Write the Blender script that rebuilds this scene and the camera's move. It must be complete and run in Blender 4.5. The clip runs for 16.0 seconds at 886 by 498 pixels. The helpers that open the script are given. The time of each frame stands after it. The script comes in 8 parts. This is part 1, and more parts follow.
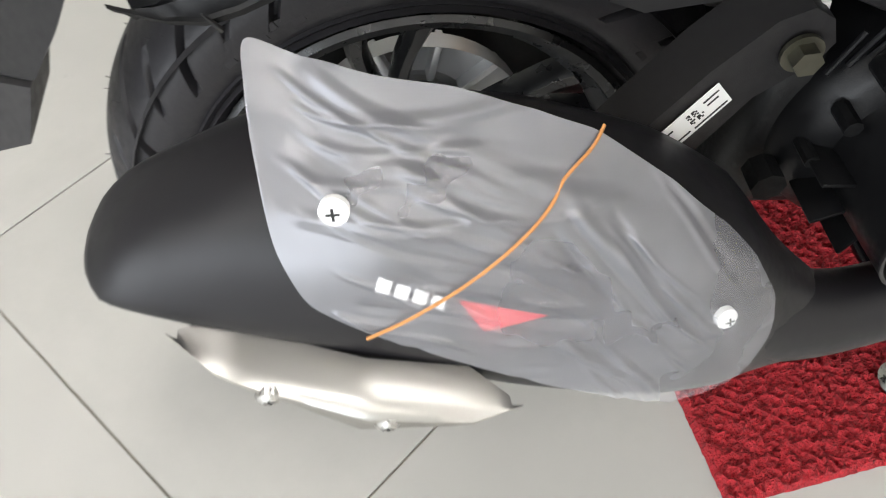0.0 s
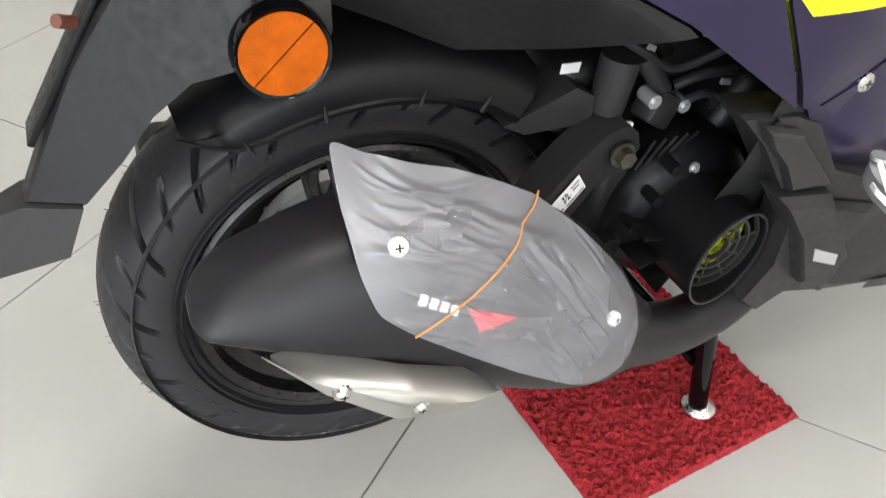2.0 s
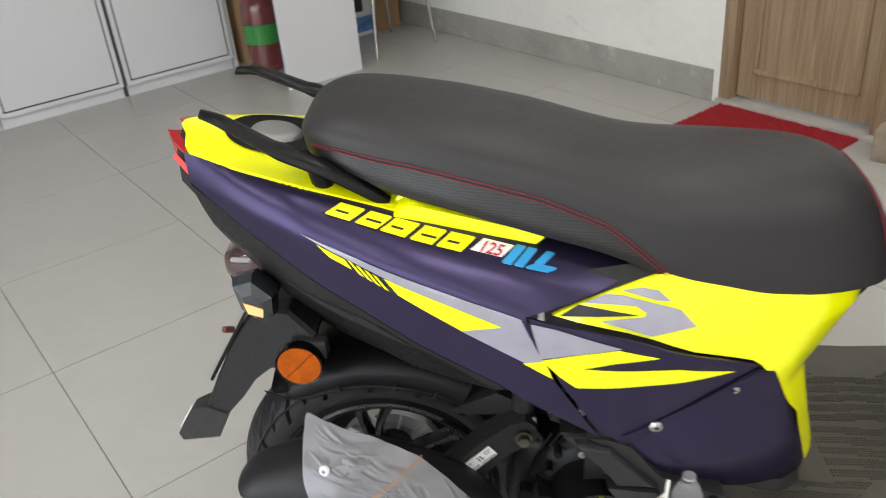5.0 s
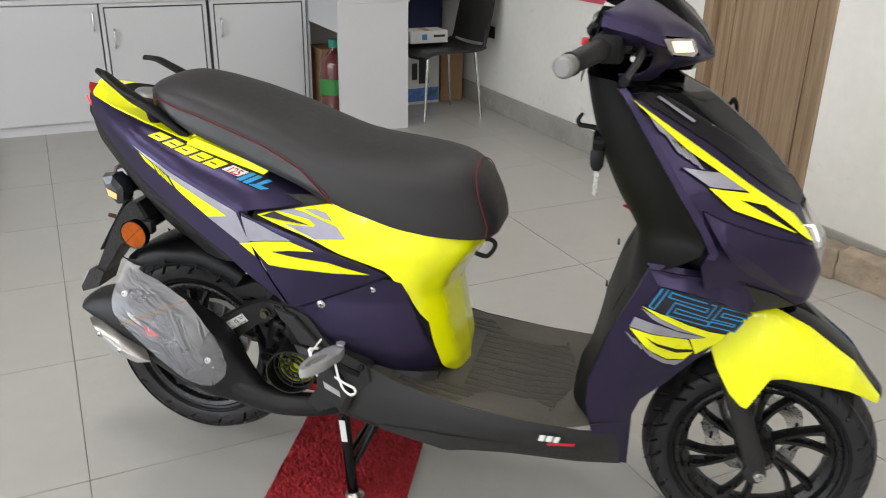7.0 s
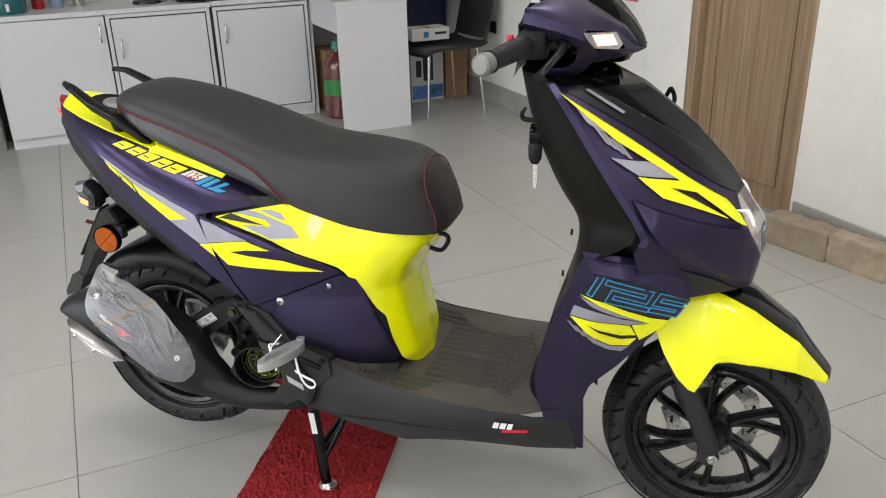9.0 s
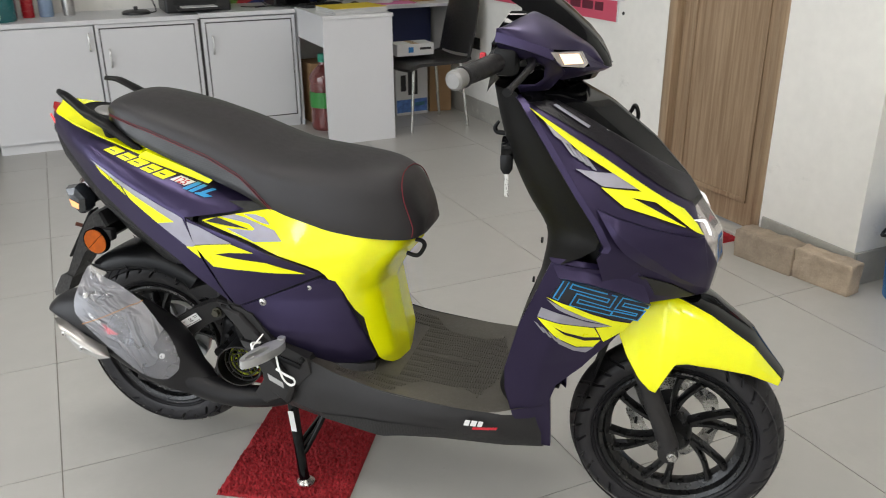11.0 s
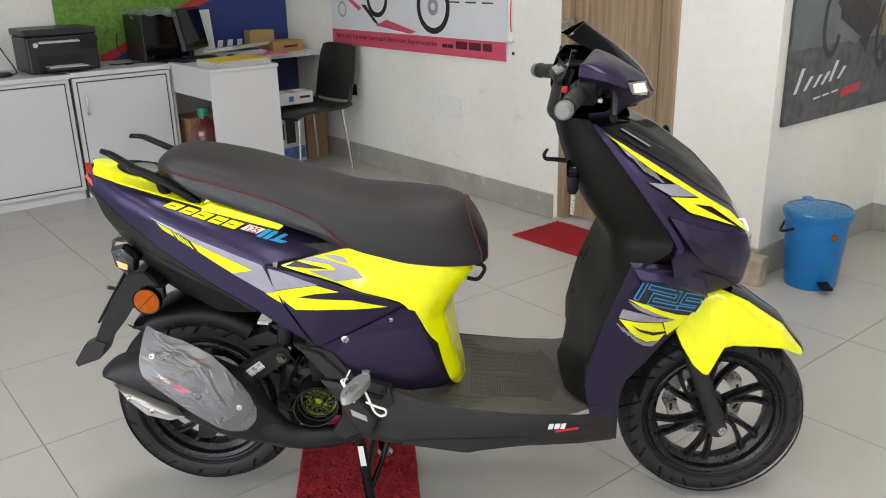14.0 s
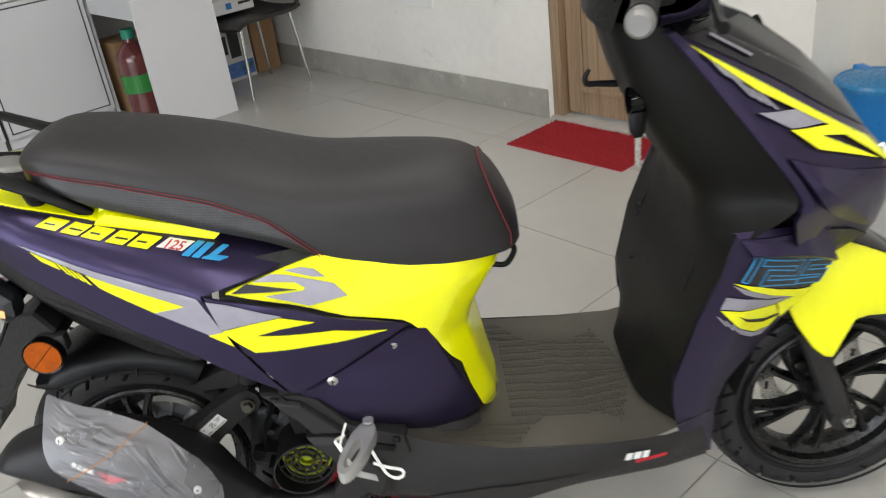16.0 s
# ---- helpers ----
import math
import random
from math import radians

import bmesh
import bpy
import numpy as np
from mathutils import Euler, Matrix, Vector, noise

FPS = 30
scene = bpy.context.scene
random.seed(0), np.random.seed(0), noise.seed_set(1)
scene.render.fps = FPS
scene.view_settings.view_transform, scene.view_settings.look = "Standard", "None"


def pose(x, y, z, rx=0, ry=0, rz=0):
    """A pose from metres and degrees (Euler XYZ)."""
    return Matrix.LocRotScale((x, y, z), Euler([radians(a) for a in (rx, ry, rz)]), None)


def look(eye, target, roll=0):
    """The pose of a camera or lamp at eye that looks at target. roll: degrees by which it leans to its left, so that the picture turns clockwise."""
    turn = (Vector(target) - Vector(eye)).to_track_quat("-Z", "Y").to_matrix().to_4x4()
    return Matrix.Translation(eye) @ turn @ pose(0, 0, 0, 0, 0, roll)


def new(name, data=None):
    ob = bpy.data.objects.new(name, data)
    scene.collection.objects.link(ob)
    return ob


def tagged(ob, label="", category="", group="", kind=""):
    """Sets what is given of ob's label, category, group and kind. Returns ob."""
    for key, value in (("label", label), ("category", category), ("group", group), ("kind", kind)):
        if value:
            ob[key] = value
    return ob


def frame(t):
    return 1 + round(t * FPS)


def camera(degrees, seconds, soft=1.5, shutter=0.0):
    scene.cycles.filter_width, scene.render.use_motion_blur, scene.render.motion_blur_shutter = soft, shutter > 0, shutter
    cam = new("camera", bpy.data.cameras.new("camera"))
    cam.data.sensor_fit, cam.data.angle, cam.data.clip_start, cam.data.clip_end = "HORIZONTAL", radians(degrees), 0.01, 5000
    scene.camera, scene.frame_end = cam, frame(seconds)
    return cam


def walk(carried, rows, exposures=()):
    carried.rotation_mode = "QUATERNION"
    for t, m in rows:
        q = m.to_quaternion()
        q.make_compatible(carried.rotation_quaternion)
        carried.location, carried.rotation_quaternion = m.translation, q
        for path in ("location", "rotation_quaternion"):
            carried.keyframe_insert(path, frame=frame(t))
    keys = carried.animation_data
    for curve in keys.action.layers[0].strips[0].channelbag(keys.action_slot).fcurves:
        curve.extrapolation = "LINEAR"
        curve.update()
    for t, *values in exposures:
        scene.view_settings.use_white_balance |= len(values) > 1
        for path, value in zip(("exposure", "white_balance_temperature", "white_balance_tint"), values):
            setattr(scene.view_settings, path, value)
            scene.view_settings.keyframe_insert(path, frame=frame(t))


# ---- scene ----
cam = camera(56.5, 16.0, 1.0, 0.5)
PATH = [
    (0, (0.377, -0.321, 0.768), (-0.549, 0.46, -0.823), -9.2),
    (0.5, (0.333, -0.315, 0.744), (-0.471, 0.625, -0.828), -4.7),
    (1, (0.341, -0.432, 0.799), (-0.336, 0.722, -0.688), -0.2),
    (1.5, (0.359, -0.542, 0.853), (-0.221, 0.77, -0.54), 3.0),
    (2, (0.369, -0.557, 0.856), (-0.256, 0.817, -0.456), 3.2),
    (2.5, (0.373, -0.56, 0.9), (-0.346, 0.815, -0.362), 2.3),
    (3, (0.379, -0.559, 0.979), (-0.459, 0.766, -0.263), -0.4),
    (3.5, (0.408, -0.56, 1.114), (-0.528, 0.733, -0.091), -3.0),
    (3.7, (0.435, -0.554, 1.159), (-0.552, 0.71, -0.035), -3.8),
    (5.8, (1.328, -0.463, 1.269), (-0.252, 0.417, 0.416), -2.1),
    (6, (1.426, -0.431, 1.263), (-0.173, 0.433, 0.427), -1.0),
    (6.5, (1.677, -0.337, 1.277), (0.049, 0.508, 0.479), 0.4),
    (7, (1.86, -0.289, 1.276), (0.201, 0.518, 0.502), 1.1),
    (7.5, (1.991, -0.17, 1.281), (0.297, 0.551, 0.501), 0.9),
    (8, (1.994, -0.138, 1.286), (0.3, 0.565, 0.488), -1.1),
    (8.2, (1.964, -0.162, 1.282), (0.282, 0.563, 0.479), -2.0),
    (10.3, (2.089, -0.147, 1.315), (0.377, 0.578, 0.578), -0.4),
    (10.5, (2.114, -0.157, 1.31), (0.4, 0.564, 0.574), -0.3),
    (11, (2.058, -0.175, 1.308), (0.373, 0.595, 0.556), -0.4),
    (11.5, (1.866, -0.296, 1.298), (0.242, 0.576, 0.522), -1.7),
    (12, (1.662, -0.39, 1.262), (0.079, 0.5, 0.422), -3.8),
    (12.5, (1.448, -0.42, 1.223), (-0.081, 0.526, 0.348), -3.8),
    (13, (1.482, -0.479, 1.238), (0.008, 0.616, 0.447), -1.7),
    (13.5, (1.712, -0.64, 1.278), (0.241, 0.524, 0.583), -1.2),
    (14, (1.871, -0.73, 1.321), (0.396, 0.449, 0.663), -1.4),
    (14.5, (1.895, -0.739, 1.328), (0.442, 0.447, 0.633), -1.8),
    (15, (1.804, -0.667, 1.311), (0.384, 0.51, 0.538), -3.0),
    (15.5, (1.598, -0.499, 1.306), (0.2, 0.658, 0.465), -5.0),
    (16, (1.369, -0.385, 1.287), (0.003, 0.748, 0.365), -7.7),
]
walk(cam, [(t, look(eye, target, roll)) for t, eye, target, roll in PATH],
     [(0.0, 0.68), (0.5, 0.52), (1.0, 0.65), (2.0, 0.75), (3.5, 0.52), (6.0, 0.05), (16.0, 0.05)])

# ---- world and lights ----
world = bpy.data.worlds.new("world")
scene.world = world
world.use_nodes = True
world.node_tree.nodes["Background"].inputs[0].default_value = (0.75, 0.85, 1.0, 1)
world.node_tree.nodes["Background"].inputs[1].default_value = 0.9


def daylight(name, m, sx, sy, watts):
    """The sky's light in an opening of the shop front."""
    la = bpy.data.lights.new(name, "AREA")
    la.shape, la.size, la.size_y, la.energy, la.color = "RECTANGLE", sx, sy, watts, (0.93, 0.97, 1.0)
    new(name, la).matrix_basis = m


for x_mid, wide in ((-0.20, 2.4), (2.75, 2.7)):
    daylight("window_light", look((x_mid, -3.58, 1.33), (x_mid, 0.0, 0.9)), wide, 2.2, 62)


# ---- materials ----
def pmat(name, col, rough=0.5, metal=0.0, var=0.12, scale=6.0, bump=0.0, bscale=150.0, coat=0.0, spec=0.5, rvar=0.1,
         per_object=0.0, bdist=0.001, fine=None):
    """Painted, plastic or stone surface: a base colour broken up at two scales, roughness wear and a fine relief."""
    m = bpy.data.materials.new(name)
    m.use_nodes = True
    nt = m.node_tree
    b = nt.nodes["Principled BSDF"]
    tc = nt.nodes.new("ShaderNodeTexCoord")
    n1 = nt.nodes.new("ShaderNodeTexNoise")
    n1.inputs["Scale"].default_value, n1.inputs["Detail"].default_value = scale, 6
    n2 = nt.nodes.new("ShaderNodeTexNoise")
    n2.inputs["Scale"].default_value, n2.inputs["Detail"].default_value = fine or scale * 14, 3
    nt.links.new(tc.outputs["Object"], n1.inputs["Vector"])
    nt.links.new(tc.outputs["Object"], n2.inputs["Vector"])
    mix = nt.nodes.new("ShaderNodeMath")
    mix.operation = "MULTIPLY_ADD"
    nt.links.new(n2.outputs["Fac"], mix.inputs[0])
    mix.inputs[1].default_value = 0.4
    nt.links.new(n1.outputs["Fac"], mix.inputs[2])
    last = mix.outputs[0]
    if per_object:
        oi = nt.nodes.new("ShaderNodeObjectInfo")
        ad = nt.nodes.new("ShaderNodeMath")
        ad.operation = "MULTIPLY_ADD"
        nt.links.new(oi.outputs["Random"], ad.inputs[0])
        ad.inputs[1].default_value = per_object
        nt.links.new(last, ad.inputs[2])
        last = ad.outputs[0]
    mr = nt.nodes.new("ShaderNodeMapRange")
    mr.inputs["From Min"].default_value, mr.inputs["From Max"].default_value = 0.35, 1.05
    mr.inputs["To Min"].default_value, mr.inputs["To Max"].default_value = 1 - var, 1 + var
    nt.links.new(last, mr.inputs["Value"])
    vm = nt.nodes.new("ShaderNodeVectorMath")
    vm.operation = "SCALE"
    vm.inputs[0].default_value = col[:3]
    nt.links.new(mr.outputs[0], vm.inputs["Scale"])
    nt.links.new(vm.outputs[0], b.inputs["Base Color"])
    rr = nt.nodes.new("ShaderNodeMapRange")
    rr.inputs["From Min"].default_value, rr.inputs["From Max"].default_value = 0.3, 0.7
    rr.inputs["To Min"].default_value, rr.inputs["To Max"].default_value = max(0.02, rough - rvar), min(1, rough + rvar)
    nt.links.new(n2.outputs["Fac"], rr.inputs["Value"])
    nt.links.new(rr.outputs[0], b.inputs["Roughness"])
    b.inputs["Metallic"].default_value = metal
    b.inputs["Specular IOR Level"].default_value = spec
    if coat:
        b.inputs["Coat Weight"].default_value = coat
        b.inputs["Coat Roughness"].default_value = 0.04
    if bump:
        n3 = nt.nodes.new("ShaderNodeTexNoise")
        n3.inputs["Scale"].default_value, n3.inputs["Detail"].default_value = bscale, 4
        nt.links.new(tc.outputs["Object"], n3.inputs["Vector"])
        bp = nt.nodes.new("ShaderNodeBump")
        bp.inputs["Strength"].default_value, bp.inputs["Distance"].default_value = bump, bdist
        nt.links.new(n3.outputs["Fac"], bp.inputs["Height"])
        nt.links.new(bp.outputs[0], b.inputs["Normal"])
    return m


def stain(m, scale, lo, hi, dim, stretch=(1, 1, 1)):
    """Scattered dirt and scuffs over a finished surface."""
    nt = m.node_tree
    b = nt.nodes["Principled BSDF"]
    was = b.inputs["Base Color"].links[0].from_socket
    tc = nt.nodes.new("ShaderNodeTexCoord")
    mp = nt.nodes.new("ShaderNodeMapping")
    mp.inputs["Scale"].default_value = stretch
    nz_ = nt.nodes.new("ShaderNodeTexNoise")
    nz_.inputs["Scale"].default_value, nz_.inputs["Detail"].default_value, nz_.inputs["Roughness"].default_value = scale, 9, 0.7
    mr = nt.nodes.new("ShaderNodeMapRange")
    mr.inputs["From Min"].default_value, mr.inputs["From Max"].default_value = lo, hi
    mr.inputs["To Min"].default_value, mr.inputs["To Max"].default_value = 1.0, dim
    vm = nt.nodes.new("ShaderNodeVectorMath")
    vm.operation = "SCALE"
    nt.links.new(tc.outputs["Object"], mp.inputs[0])
    nt.links.new(mp.outputs[0], nz_.inputs["Vector"])
    nt.links.new(nz_.outputs["Fac"], mr.inputs["Value"])
    nt.links.new(was, vm.inputs[0])
    nt.links.new(mr.outputs[0], vm.inputs["Scale"])
    nt.links.new(vm.outputs[0], b.inputs["Base Color"])
    return m


def wood_mat(name, dark, light, axis=2):
    """Laminated wood with long upright grain."""
    m = pmat(name, dark, 0.45, var=0.1, scale=5)
    nt = m.node_tree
    b = nt.nodes["Principled BSDF"]
    tc = nt.nodes.new("ShaderNodeTexCoord")
    mp = nt.nodes.new("ShaderNodeMapping")
    s = [38.0, 38.0, 38.0]
    s[axis] = 1.6
    mp.inputs["Scale"].default_value = s
    nz = nt.nodes.new("ShaderNodeTexNoise")
    nz.inputs["Scale"].default_value, nz.inputs["Detail"].default_value, nz.inputs["Roughness"].default_value = 1.0, 8, 0.65
    nz.inputs["Distortion"].default_value = 0.6
    cr = nt.nodes.new("ShaderNodeValToRGB")
    cr.color_ramp.elements[0].position, cr.color_ramp.elements[0].color = 0.34, (*dark, 1)
    cr.color_ramp.elements[1].position, cr.color_ramp.elements[1].color = 0.66, (*light, 1)
    nt.links.new(tc.outputs["Object"], mp.inputs[0])
    nt.links.new(mp.outputs[0], nz.inputs["Vector"])
    nt.links.new(nz.outputs["Fac"], cr.inputs[0])
    nt.links.new(cr.outputs[0], b.inputs["Base Color"])
    return m


def glow_mat(name, col, strength):
    m = bpy.data.materials.new(name)
    m.use_nodes = True
    b = m.node_tree.nodes["Principled BSDF"]
    b.inputs["Base Color"].default_value = (0.3 * col[0], 0.3 * col[1], 0.3 * col[2], 1)
    b.inputs["Emission Color"].default_value = (*col, 1)
    b.inputs["Emission Strength"].default_value = strength
    return m


M_WALL = pmat("wall_paint", (0.77, 0.755, 0.715), 0.6, var=0.10, scale=1.7, bump=0.25, bscale=60, bdist=0.002)
M_SKIRT = pmat("grey_skirting_paint", (0.33, 0.32, 0.29), 0.45, var=0.2, scale=5, bump=0.2, bscale=90)
# grey chosen to hold down the ceiling's bounce light and reflections
M_CEIL = pmat("unseen_ceiling_grey", (0.42, 0.42, 0.41), 0.8, var=0.03)
M_TILE = pmat("polished_floor_tile", (0.41, 0.40, 0.375), 0.29, spec=0.45, var=0.07, scale=1.6, bump=0.02, bscale=8, per_object=0.15, rvar=0.01, fine=12)
M_GROUT = pmat("dark_grout", (0.22, 0.20, 0.17), 0.9, var=0.3, scale=4)
M_LAM = pmat("white_laminate", (0.60, 0.60, 0.615), 0.35, var=0.02, scale=3, rvar=0.01)
M_EDGE = pmat("dark_edge_band", (0.05, 0.045, 0.045), 0.5)
M_DOORWOOD = wood_mat("oak_veneer", (0.20, 0.128, 0.072), (0.36, 0.258, 0.165))
M_STEEL = pmat("brushed_steel", (0.55, 0.54, 0.52), 0.3, metal=1, var=0.1, scale=20)
M_REDMAT = pmat("red_mat_loops", (0.36, 0.011, 0.018), 0.85, var=0.6, scale=210, bump=1.0, bscale=420, bdist=0.006, fine=330)

stain(M_WALL, 5.0, 0.62, 0.78, 0.72, (1, 1, 1.4))
stain(M_SKIRT, 9.0, 0.58, 0.72, 1.5)
stain(M_SKIRT, 3.0, 0.55, 0.75, 0.75)
stain(M_TILE, 1.4, 0.52, 0.75, 0.86)
stain(M_TILE, 14.0, 0.66, 0.74, 0.85)


# ---- mesh helpers ----
def part(name, bm, material, parent=None, label="", smooth=False):
    """Link a bmesh as one mesh object, under a thing or a part."""
    me = bpy.data.meshes.new(name)
    bmesh.ops.recalc_face_normals(bm, faces=bm.faces)
    bm.to_mesh(me)
    bm.free()
    if material:
        me.materials.append(material)
    if smooth:
        me.polygons.foreach_set("use_smooth", [True] * len(me.polygons))
        me.set_sharp_from_angle(angle=radians(smooth if smooth is not True else 40))
    ob = new(name, me)
    if parent:
        ob.parent = parent
    if label:
        tagged(ob, label)
    return ob


def thing(name, m, label, category, group="", kind=""):
    ob = new(name)
    ob.empty_display_size = 0.05
    ob.matrix_basis = m
    return tagged(ob, label, category, group, kind)


def box(bm, c, s, bevel=0.0, rot=None, seg=2):
    """An axis-aligned or turned box with rounded edges: centre, size."""
    mat = Matrix.Translation(c)
    if rot:
        mat = mat @ Euler([radians(a) for a in rot]).to_matrix().to_4x4()
    r = bmesh.ops.create_cube(bm, size=1, matrix=mat @ Matrix.Diagonal((*s, 1)))
    if bevel:
        vs = set(r["verts"])
        es = [e for e in bm.edges if e.verts[0] in vs and e.verts[1] in vs]
        bmesh.ops.bevel(bm, geom=es, offset=bevel, segments=seg, affect="EDGES", profile=0.5)
    return bm


def span(bm, lo, hi, bevel=0.0):
    """A box from its two corners."""
    c = [(a + b) / 2 for a, b in zip(lo, hi)]
    return box(bm, c, [abs(b - a) for a, b in zip(lo, hi)], bevel)


def ring(bm, pts):
    return [bm.verts.new(p) for p in pts]


def skin(bm, rings, closed=True, caps=True):
    """Faces between rings of equal length."""
    n = len(rings[0])
    for a, b in zip(rings, rings[1:]):
        for i in range(n if closed else n - 1):
            j = (i + 1) % n
            bm.faces.new((a[i], a[j], b[j], b[i]))
    if caps:
        bm.faces.new(rings[0][::-1])
        bm.faces.new(rings[-1])
    return bm


def frame_at(d, up=(0, 0, 1)):
    d = Vector(d).normalized()
    u = Vector(up)
    if abs(d.dot(u)) > 0.95:
        u = Vector((1, 0, 0))
    a = d.cross(u).normalized()
    return a, a.cross(d).normalized()


def rod(bm, p0, p1, r0, r1=None, n=16, caps=True):
    """A round bar between two points."""
    r1 = r0 if r1 is None else r1
    p0, p1 = Vector(p0), Vector(p1)
    a, b = frame_at(p1 - p0)
    rings = [ring(bm, [p + r * (math.cos(2 * math.pi * i / n) * a + math.sin(2 * math.pi * i / n) * b) for i in range(n)])
             for p, r in ((p0, r0), (p1, r1))]
    return skin(bm, rings, caps=caps)


def pipe(bm, pts, r, n=12, sub=6, caps=True):
    """A tube through points, smoothed; r is one radius or one for each point."""
    P = [Vector(p) for p in pts]
    R = list(r) if isinstance(r, (list, tuple)) else [r] * len(P)
    out, rad = [], []
    for i in range(len(P) - 1):
        p0, p1, p2, p3 = P[max(i - 1, 0)], P[i], P[i + 1], P[min(i + 2, len(P) - 1)]
        for k in range(sub):
            t = k / sub
            out.append(0.5 * (2 * p1 + (p2 - p0) * t + (2 * p0 - 5 * p1 + 4 * p2 - p3) * t * t + (3 * p1 - p0 - 3 * p2 + p3) * t ** 3))
            rad.append(R[i] * (1 - t) + R[i + 1] * t)
    out.append(P[-1])
    rad.append(R[-1])
    rings, a = [], None
    for i, p in enumerate(out):
        d = (out[min(i + 1, len(out) - 1)] - out[max(i - 1, 0)]).normalized()
        if a is None:
            a, _ = frame_at(d)
        a = (a - d * a.dot(d)).normalized()
        b = d.cross(a)
        rings.append(ring(bm, [p + rad[i] * (math.cos(2 * math.pi * k / n) * a + math.sin(2 * math.pi * k / n) * b) for k in range(n)]))
    return skin(bm, rings, caps=caps)


def lathe(bm, prof, axis="z", c=(0, 0, 0), n=32):
    """Turn a profile of (radius, height) about an axis through c."""
    rings = []
    for r, h in prof:
        pts = []
        for i in range(n):
            a = 2 * math.pi * i / n
            u, v = r * math.cos(a), r * math.sin(a)
            q = {"z": (u, v, h), "y": (u, h, v), "x": (h, u, v)}[axis]
            pts.append(Vector(c) + Vector(q))
        rings.append(ring(bm, pts))
    return skin(bm, rings, caps=False)


def slab(bm, outline, thick, m=None):
    """A flat outline (x, y) given thickness along z, then laid by the matrix m."""
    f = [bm.verts.new((*p, 0)) for p in outline]
    g = [bm.verts.new((*p, thick)) for p in outline]
    fa = bm.faces.new(f[::-1])
    fb = bm.faces.new(g)
    n = len(f)
    for i in range(n):
        bm.faces.new((f[i], f[(i + 1) % n], g[(i + 1) % n], g[i]))
    if m is not None:
        bmesh.ops.transform(bm, matrix=m, verts=f + g)
    return bm


def text_bm(s, size, extrude=0.0, shear=0.0, bold=0.0, spacing=1.0):
    """Lettering in the built-in font as a mesh, centred on its line's start."""
    cu = bpy.data.curves.new("lettering", "FONT")
    cu.body, cu.size, cu.extrude, cu.shear, cu.offset, cu.space_character = s, size, extrude, shear, bold, spacing
    cu.resolution_u = 3
    ob = bpy.data.objects.new("lettering", cu)
    scene.collection.objects.link(ob)
    me = bpy.data.meshes.new_from_object(ob.evaluated_get(bpy.context.evaluated_depsgraph_get()))
    bpy.data.objects.remove(ob)
    bpy.data.curves.remove(cu)
    bm = bmesh.new()
    bm.from_mesh(me)
    bpy.data.meshes.remove(me)
    return bm


B = bmesh.new

# ---- the room ----
WY = 2.385      # plane of the door wall
XB = -3.82      # plane of the wall behind the cabinets
XC = 0.125      # outer corner of the door wall
YR = 3.42       # back of the recess
XE, YE = 4.4, -3.6
ZC = 3.0

floor = part("floor", span(B(), (XB - 0.2, YE - 0.2, -0.12), (XE + 0.2, YR + 0.2, -0.003)), M_GROUT)
tagged(floor, "pale beige polished floor tiles with thin dark joints", "floor", kind="structure")

DOOR0, DOOR1, DOORH = -1.04, -0.345, 2.05
bm = B()
span(bm, (XB, WY, 0), (DOOR0, WY + 0.15, ZC))
span(bm, (DOOR0, WY, DOORH), (DOOR1, WY + 0.15, ZC))
span(bm, (DOOR1, WY, 0), (XC, WY + 0.15, ZC))
wall = part("wall_north", bm, M_WALL)
tagged(wall, "cream painted wall with scuffs and a doorway", "wall", kind="structure")
tagged(part("wall_recess_side", span(B(), (XC - 0.15, WY + 0.15, 0), (XC, YR, ZC)), M_WALL), "cream painted side wall of the recess", "wall", kind="structure")
tagged(part("wall_recess_back", span(B(), (XC - 0.15, YR, 0), (XE, YR + 0.15, ZC)), M_WALL), "cream painted wall at the back of the recess", "wall", kind="structure")
tagged(part("wall_west", span(B(), (XB - 0.15, YE, 0), (XB, WY + 0.15, ZC)), M_WALL), "cream painted wall behind the cabinets", "wall", kind="structure")
bm = B()
span(bm, (XB - 0.15, YE - 0.15, 0), (XE + 0.15, YE, 0.15))
span(bm, (XB - 0.15, YE - 0.15, 2.5), (XE + 0.15, YE, ZC))
for x0, x1 in ((XB - 0.15, -1.45), (1.05, 1.35), (4.15, XE + 0.15)):
    span(bm, (x0, YE - 0.15, 0.15), (x1, YE, 2.5))
tagged(part("wall_south", bm, M_WALL), "cream shop front wall with two wide openings", "wall", kind="structure")
tagged(part("wall_east", span(B(), (XE, YE, 0), (XE + 0.15, YR, ZC)), M_WALL), "plain cream painted wall", "wall", kind="structure")
# the ceiling is out of view, added in grey to dim the fill light
tagged(part("ceiling", span(B(), (XB - 0.15, YE - 0.15, ZC), (XE + 0.15, YR + 0.15, ZC + 0.1)), M_CEIL), "plain ceiling out of view, greyed to lower the bounce light", "ceiling", kind="structure")


def skirting(lo, hi):
    bm = B()
    span(bm, lo, hi, 0.003)
    return tagged(part("baseboard", bm, M_SKIRT), "grey painted skirting band, chipped", "skirting", kind="structure")


SK = 0.135
skirting((XB, WY - 0.012, 0), (DOOR0 - 0.03, WY, SK))
skirting((DOOR1 + 0.02, WY - 0.012, 0), (XC + 0.012, WY, SK))
skirting((XC, WY + 0.002, 0), (XC + 0.012, YR, SK))
skirting((XC + 0.012, YR - 0.012, 0), (XE, YR, SK))

